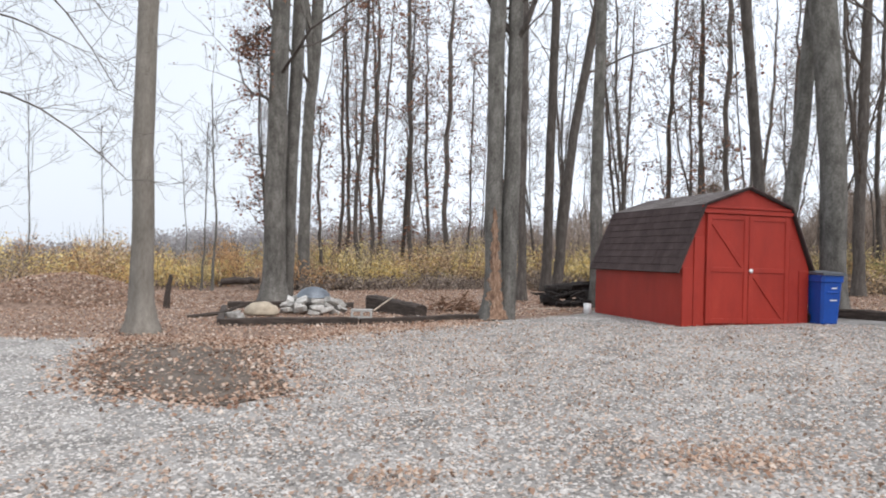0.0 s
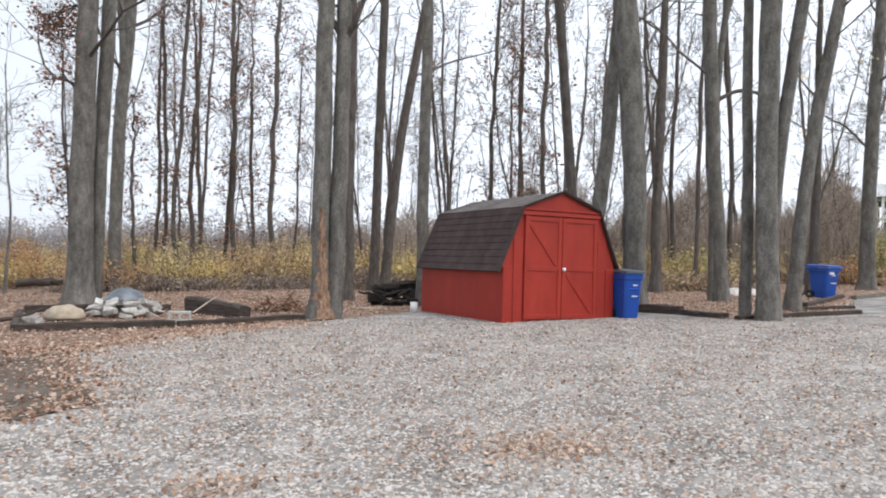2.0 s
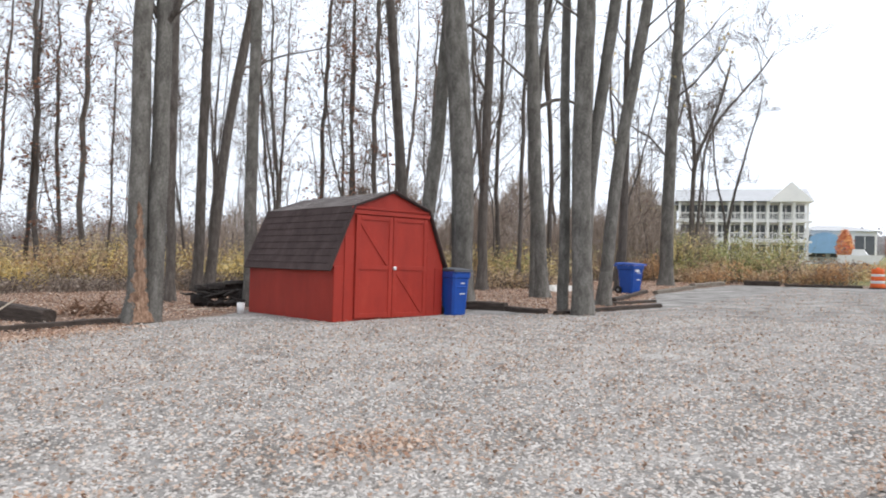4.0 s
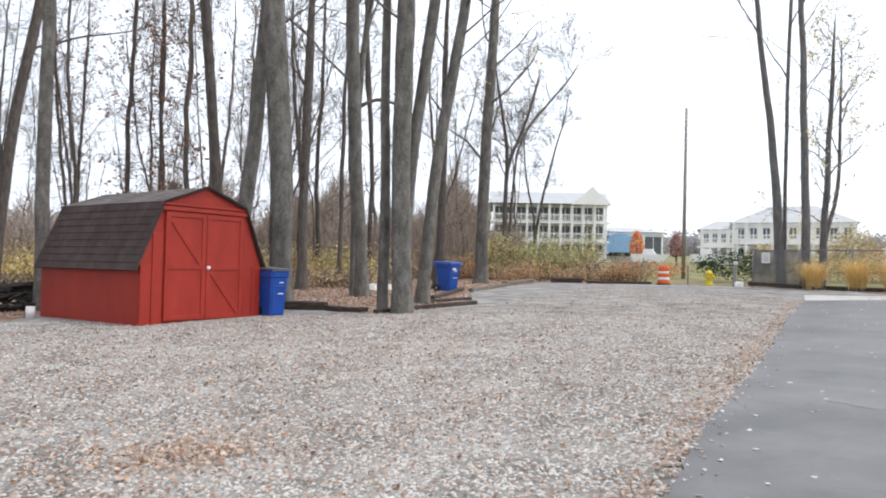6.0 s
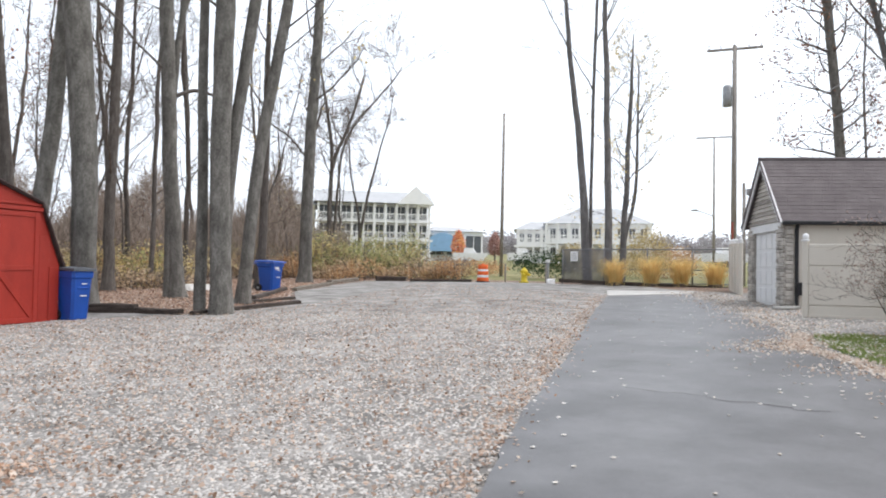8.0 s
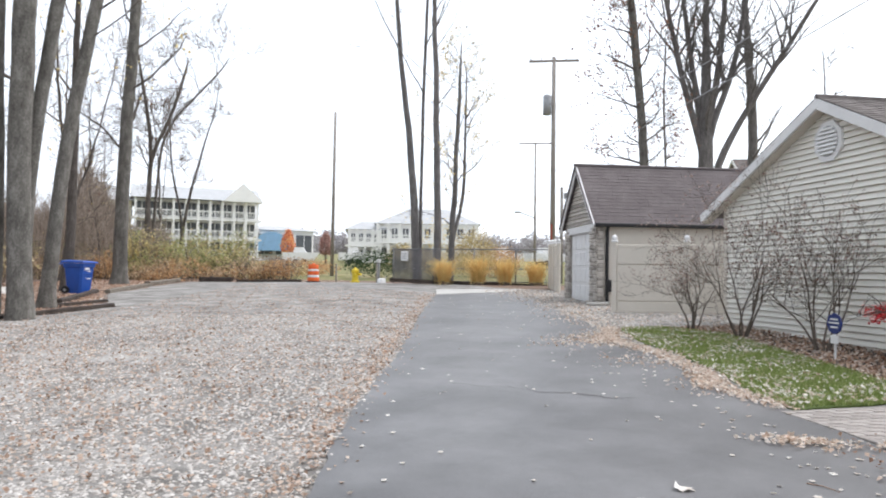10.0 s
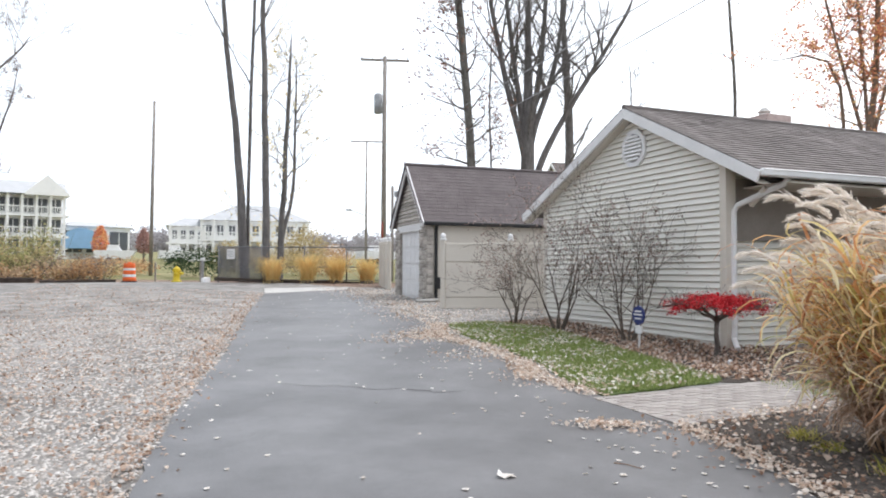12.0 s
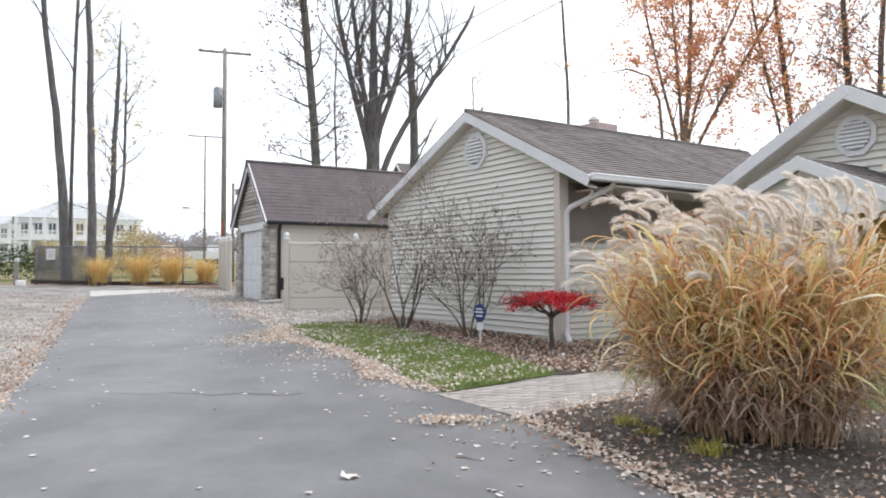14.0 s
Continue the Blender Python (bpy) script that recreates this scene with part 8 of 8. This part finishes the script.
def scatter_leaves():
    rng = np.random.default_rng(601)
    woods = fill([(-16, 13), (-6, 12.8), (-3, 12.2), (-1.7, 14.2), (0.7, 16.4), (3.4, 18.8), (4, 21), (8, 21), (9.3, 18.5), (10.2, 15), (14.4, 15.9), (18.9, 21), (28, 26), (30, 31), (10, 32), (-14, 30)], 62000, rng)
    edge = along([(-6, 13), (-2.9, 12.2), (-1.65, 14.1), (0.7, 16.2)], 2600, rng, 0.45)
    patch = fill(PATCH, 1100, rng)
    patch_edge = along(PATCH + PATCH[:1], 2600, rng, 0.28)
    p = np.concatenate([woods, edge, patch, patch_edge])
    solo("fallen_leaves", quads("fallen_leaves", leaf_quads(lay(p, 0.03), 0.056, rng, 0.85), LEAF["fallen"]), None, "dry brown fallen leaves on the woodland floor", "leaves", "stuff")
    # on the gravel: a thin scatter, denser drifts here and there
    k = [fill([(-4, 2.6), (4, 2.6), (10, 5.2), (24, 10.6), (28, 22), (14, 15), (1, 16), (-2.5, 12), (-1.5, 7.6)], 50000, rng)]
    for cx, cy, sx, sy, n in ((2.04, 5.4, 0.5, 0.3, 420), (2.0, 5.6, 0.9, 0.5, 260), (-0.3, 4.9, 0.2, 0.18, 130), (-0.55, 6.6, 0.3, 0.4, 90), (0.2, 9.5, 0.9, 1.2, 420), (5.2, 9.0, 1.4, 0.7, 420), (6.5, 12.0, 2.5, 1.0, 420), (-0.4, 12.5, 1.6, 1.4, 700), (12, 10, 3, 1.6, 600), (5, 5.2, 1.2, 0.5, 260), (9.5, 7.2, 2, 0.8, 320), (-2.5, 5.5, 1, 0.6, 160)):
        k.append(rng.normal(size=(n, 2)) * (sx, sy) + (cx, cy))
    k.append(along([(3.0, 2.2), (5.87, 3.5), (9.86, 5.1), (16.3, 7.8), (23, 10.6)], 3800, rng, 0.16))
    p = np.concatenate(k)
    p = p[~inside(DRIVE, p[:, 0], p[:, 1]) | (rng.uniform(size=len(p)) < 0.2)]
    p = p[rng.uniform(size=len(p)) < np.clip(10.0 / np.hypot(p[:, 0], p[:, 1]), 0, 1) ** 1.0]
    p = p[rng.uniform(size=len(p)) < np.where(np.arctan2(p[:, 0], p[:, 1]) > 0.75, 0.85, 1.0)]
    solo("lot_leaves", quads("lot_leaves", leaf_quads(lay(p, 0.034), 0.038, rng, 0.9), LEAF["lot"]), None, "pale and tan leaves drifted over the gravel", "leaves", "stuff")
    d = np.concatenate([rng.normal(size=(330, 2)) * (0.34, 0.22) + (2.04, 5.35), rng.normal(size=(70, 2)) * (0.16, 0.13) + (-0.3, 4.9), along([(-2, 13.9), (0.7, 15.9)], 700, rng, 0.4), along([(6.0, 3.6), (12.5, 6.3)], 160, rng, 0.2)])
    solo("drifted_leaves", quads("drifted_leaves", leaf_quads(lay(d, 0.045), 0.038, rng, 0.7), LEAF["drift"]), None, "orange-brown leaves drifted together on the gravel", "leaves", "stuff")
    # by the lawn, beds and on the asphalt
    k = [along([(14.6, 2.75), (12.6, 2.4), (11.2, 1.4), (9.8, 0.75), (8.6, 0.4), (7.8, -0.2)], 2900, rng, 0.10), rng.normal(size=(700, 2)) * (0.55, 0.28) + (12.7, 2.55), rng.normal(size=(420, 2)) * (0.32, 0.13) + (9.0, 0.58), rng.normal(size=(160, 2)) * (0.5, 0.3) + (12.0, 2.9), along([(6.5, -0.9), (5.28, -1.4), (4.4, -1.65), (3.2, -2.3)], 900, rng, 0.08), fill(BED_B, 750, rng),
         along([(6.5, -0.85), (7.8, -2.5)], 260, rng, 0.12), rng.normal(size=(260, 2)) * (0.09, 0.19) + (6.45, -0.3), along([(27, 9.0), (20, 5.2), (15, 3)], 1700, rng, 0.5), fill(STRIP, 1500, rng), fill(LAWN_B, 800, rng), rng.normal(size=(120, 2)) * 0.35 + (10.3, 1.4), along([(17.5, 4.2), (13, 2.4)], 260, rng, 0.3)]
    p = np.concatenate(k)
    lw = np.concatenate([fill(LAWN, 2900, rng), along([(14.4, 2.4), (11.2, 1.2), (8.2, -0.3)], 520, rng, 0.2)])
    thick = np.array([noise.noise(Vector((a * 1.7, b * 1.7, 4.0))) for a, b in lw]) + rng.normal(size=len(lw)) * 0.25 > -0.12
    lw = lw[thick]
    q = leaf_quads(lay(lw, 0.07), 0.044, rng, 0.8)
    pick = rng.uniform(size=len(lw)) < 0.45
    solo("lawn_leaves", quads("lawn_leaves", q[pick], LEAF["speck"]), None, "bleached leaves lying on the lawn's grass", "leaves", "stuff")
    solo("lawn_leaves", quads("lawn_leaves", q[~pick], LEAF["pale"]), None, "tan leaves lying on the lawn's grass", "leaves", "stuff")
    solo("yard_leaves", quads("yard_leaves", leaf_quads(lay(p, 0.05), 0.042, rng, 0.75), LEAF["pale"]), None, "pale leaves on lawn, mulch and asphalt edge", "leaves", "stuff")
    k = [fill(BED_A, 3600, rng), along([(15, 1.5), (12, -0.9), (9.2, -1.9)], 900, rng, 0.3)]
    solo("bed_leaves", quads("bed_leaves", leaf_quads(lay(np.concatenate(k), 0.05), 0.05, rng, 0.7), LEAF["fallen"]), None, "dull russet leaves in the bed along the wall", "leaves", "stuff")
    solo("bed_leaves", quads("bed_leaves", leaf_quads(lay(fill(BED_A, 1500, rng), 0.058), 0.046, rng, 0.7), LEAF["pale"]), None, "bleached leaves in the bed along the wall", "leaves", "stuff")
    solo("mulch_leaves", quads("mulch_leaves", leaf_quads(lay(np.concatenate([fill(BED_B, 1300, rng), along([(6.4, -1.0), (5.0, -1.7), (3.4, -2.5)], 500, rng, 0.28)]), 0.05), 0.036, rng, 0.7), LEAF["fallen"]), None, "russet and brown leaves on the dark mulch", "leaves", "stuff")
    p = lay(np.concatenate([fill(DRIVE, 420, rng), along([(13, 2.6), (9.5, 1.0), (6.3, -0.5), (4.5, -1.1)], 170, rng, 0.55)]), 0.045)
    q = np.concatenate([leaf_quads(p, 0.052, rng, 0.6), leaf_quads(p + (0.004, 0.003, 0.002), 0.042, rng, 0.75), leaf_quads(p + (-0.006, 0.004, 0.003), 0.036, rng, 0.75)])
    q[:, :, 2] = np.tile(p[:, 2], 3)[:, None] + (q[:, :, 2] - np.tile(p[:, 2], 3)[:, None]) * 0.3 - 0.008
    solo("asphalt_leaves", quads("asphalt_leaves", q, LEAF["speck"]), None, "small bleached leaves lying about the asphalt", "leaves", "stuff")
    # a wandering crack across the asphalt
    line = [(7.72, 3.16), (7.65, 2.8), (7.75, 2.52), (7.59, 2.16), (7.73, 1.83), (7.6, 1.44), (7.69, 1.1)]
    path = [np.array(p) + (np.array(q) - np.array(p)) * f for p, q in zip(line, line[1:]) for f in (0, 0.25, 0.5, 0.75)]
    left, right = [], []
    for p in path:
        p = p + rng.normal(size=2) * 0.018
        wd = rng.uniform(0.004, 0.011)
        left.append((p[0] - wd, p[1], gz(*p) + 0.034))
        right.append((p[0] + wd, p[1], gz(*p) + 0.034))
    solo("asphalt_crack", quads("asphalt_crack", np.array([[left[i], right[i], right[i + 1], left[i + 1]] for i in range(len(path) - 1)]), LEAF["crack"]), None, "thin dark crack wandering across the asphalt", "crack", "structure")
    # the one large pale leaf and a twig on the asphalt
    solo("large_leaf", quads("large_leaf", leaf_quads(np.array([(4.88, 0.44, gz(4.9, 0.4) + 0.034)] * 5) + rng.normal(size=(5, 3)) * (0.012, 0.02, 0.002), 0.085, rng, 0.9), LEAF["speck"]), None, "large pale dry leaf on the asphalt", "leaf")
    solo("twig", Geo().tube([(5.33, -0.27, gz(5.3, -0.3) + 0.036), (5.29, -0.36, gz(5.3, -0.35) + 0.039), (5.22, -0.45, gz(5.2, -0.45) + 0.036)], (0.004, 0.0035, 0.002), 5), MAT["rotwood"], "thin reddish-brown twig on the asphalt", "twig")


scatter_leaves()


def scatter_stones():
    rng = np.random.default_rng(701)

    def chips(p, size, name, mat, label, cat):
        n = len(p)
        base = np.array([(1, 0.75, -0.4), (-1, 0.8, -0.4), (-0.9, -0.75, -0.4), (1, -0.8, -0.4), (0.5, 0.05, 0.85), (-0.5, -0.05, 0.8)], float)
        v = base[None] * (size * rng.uniform(0.5, 1.4, (n, 1, 1))) * rng.uniform(0.6, 1.2, (n, 6, 1)) * np.array((1.1, 0.9, 0.58))
        a = rng.uniform(0, 6.28, n)
        c, s = np.cos(a)[:, None], np.sin(a)[:, None]
        x, y = v[:, :, 0] * c - v[:, :, 1] * s, v[:, :, 0] * s + v[:, :, 1] * c
        v = np.stack([x, y, v[:, :, 2] + rng.normal(size=(n, 6)) * size * 0.12], 2) + p[:, None, :]
        face = np.array([(0, 1, 5), (0, 5, 4), (1, 2, 5), (2, 3, 4), (2, 4, 5), (3, 0, 4)])
        idx = (face[None] + (np.arange(n) * 6)[:, None, None]).reshape(-1).astype(np.int32)
        me = bpy.data.meshes.new(name)
        me.vertices.add(n * 6)
        me.vertices.foreach_set("co", v.reshape(-1).astype(np.float32))
        me.loops.add(len(idx))
        me.loops.foreach_set("vertex_index", idx)
        me.polygons.add(len(idx) // 3)
        me.polygons.foreach_set("loop_start", np.arange(0, len(idx), 3, dtype=np.int32))
        me.materials.append(mat)
        me.update(calc_edges=True)
        solo(name, me, None, label, cat, "stuff")

    # nearer stones lie closer together; they thin out with distance
    a, r = rng.uniform(-0.6, 1.45, 130000), 3.0 + 15 * rng.uniform(0, 1, 130000) ** 1.2
    p = np.stack([np.sin(a) * r, np.cos(a) * r], 1)
    p = p[inside(GRAVEL, p[:, 0], p[:, 1]) & ~inside(DRIVE, p[:, 0], p[:, 1]) & ~inside(PATCH, p[:, 0], p[:, 1])]
    chips(lay(p, 0.014), 0.0165, "loose_gravel", LEAF["chips"], "angular pale limestone chips of the parking lot", "gravel")
    p = np.concatenate([fill(STRIP, 9000, rng), along([(3.4, 2.42), (9.86, 5.05), (16, 7.67)], 420, rng, 0.05)])
    chips(lay(p, 0.03), 0.017, "strip_gravel", LEAF["chips"], "pale gravel by the garage and the asphalt's edge", "gravel")
    p = np.concatenate([fill(BED_B, 10500, rng), fill(BED_A, 3000, rng)])
    chips(lay(p, 0.03), 0.014, "wood_chips", LEAF["chipsmulch"], "dark wood chips of the planting beds", "mulch")


scatter_stones()


def lawn_blades():
    rng = np.random.default_rng(801)
    p = np.concatenate([fill(LAWN, 40000, rng), fill(LAWN_B, 16000, rng)])
    keep = np.array([noise.noise(Vector((x * 1.3, y * 1.3, 0))) for x, y in p]) > -0.42
    p = p[keep]
    n = len(p)
    b = lay(p, 0.025)
    a = rng.uniform(0, 6.28, n)
    w = np.stack([np.cos(a), np.sin(a), np.zeros(n)], 1) * 0.0055
    tip = b + np.stack([rng.normal(size=n) * 0.02, rng.normal(size=n) * 0.02, rng.uniform(0.03, 0.075, n)], 1)
    solo("lawn_grass", quads("lawn_grass", np.stack([b - w, b + w, tip + w * 0.2, tip - w * 0.2], 1), LEAF["grass"]), None, "short green lawn blades among leaves", "grass", "stuff")


lawn_blades()
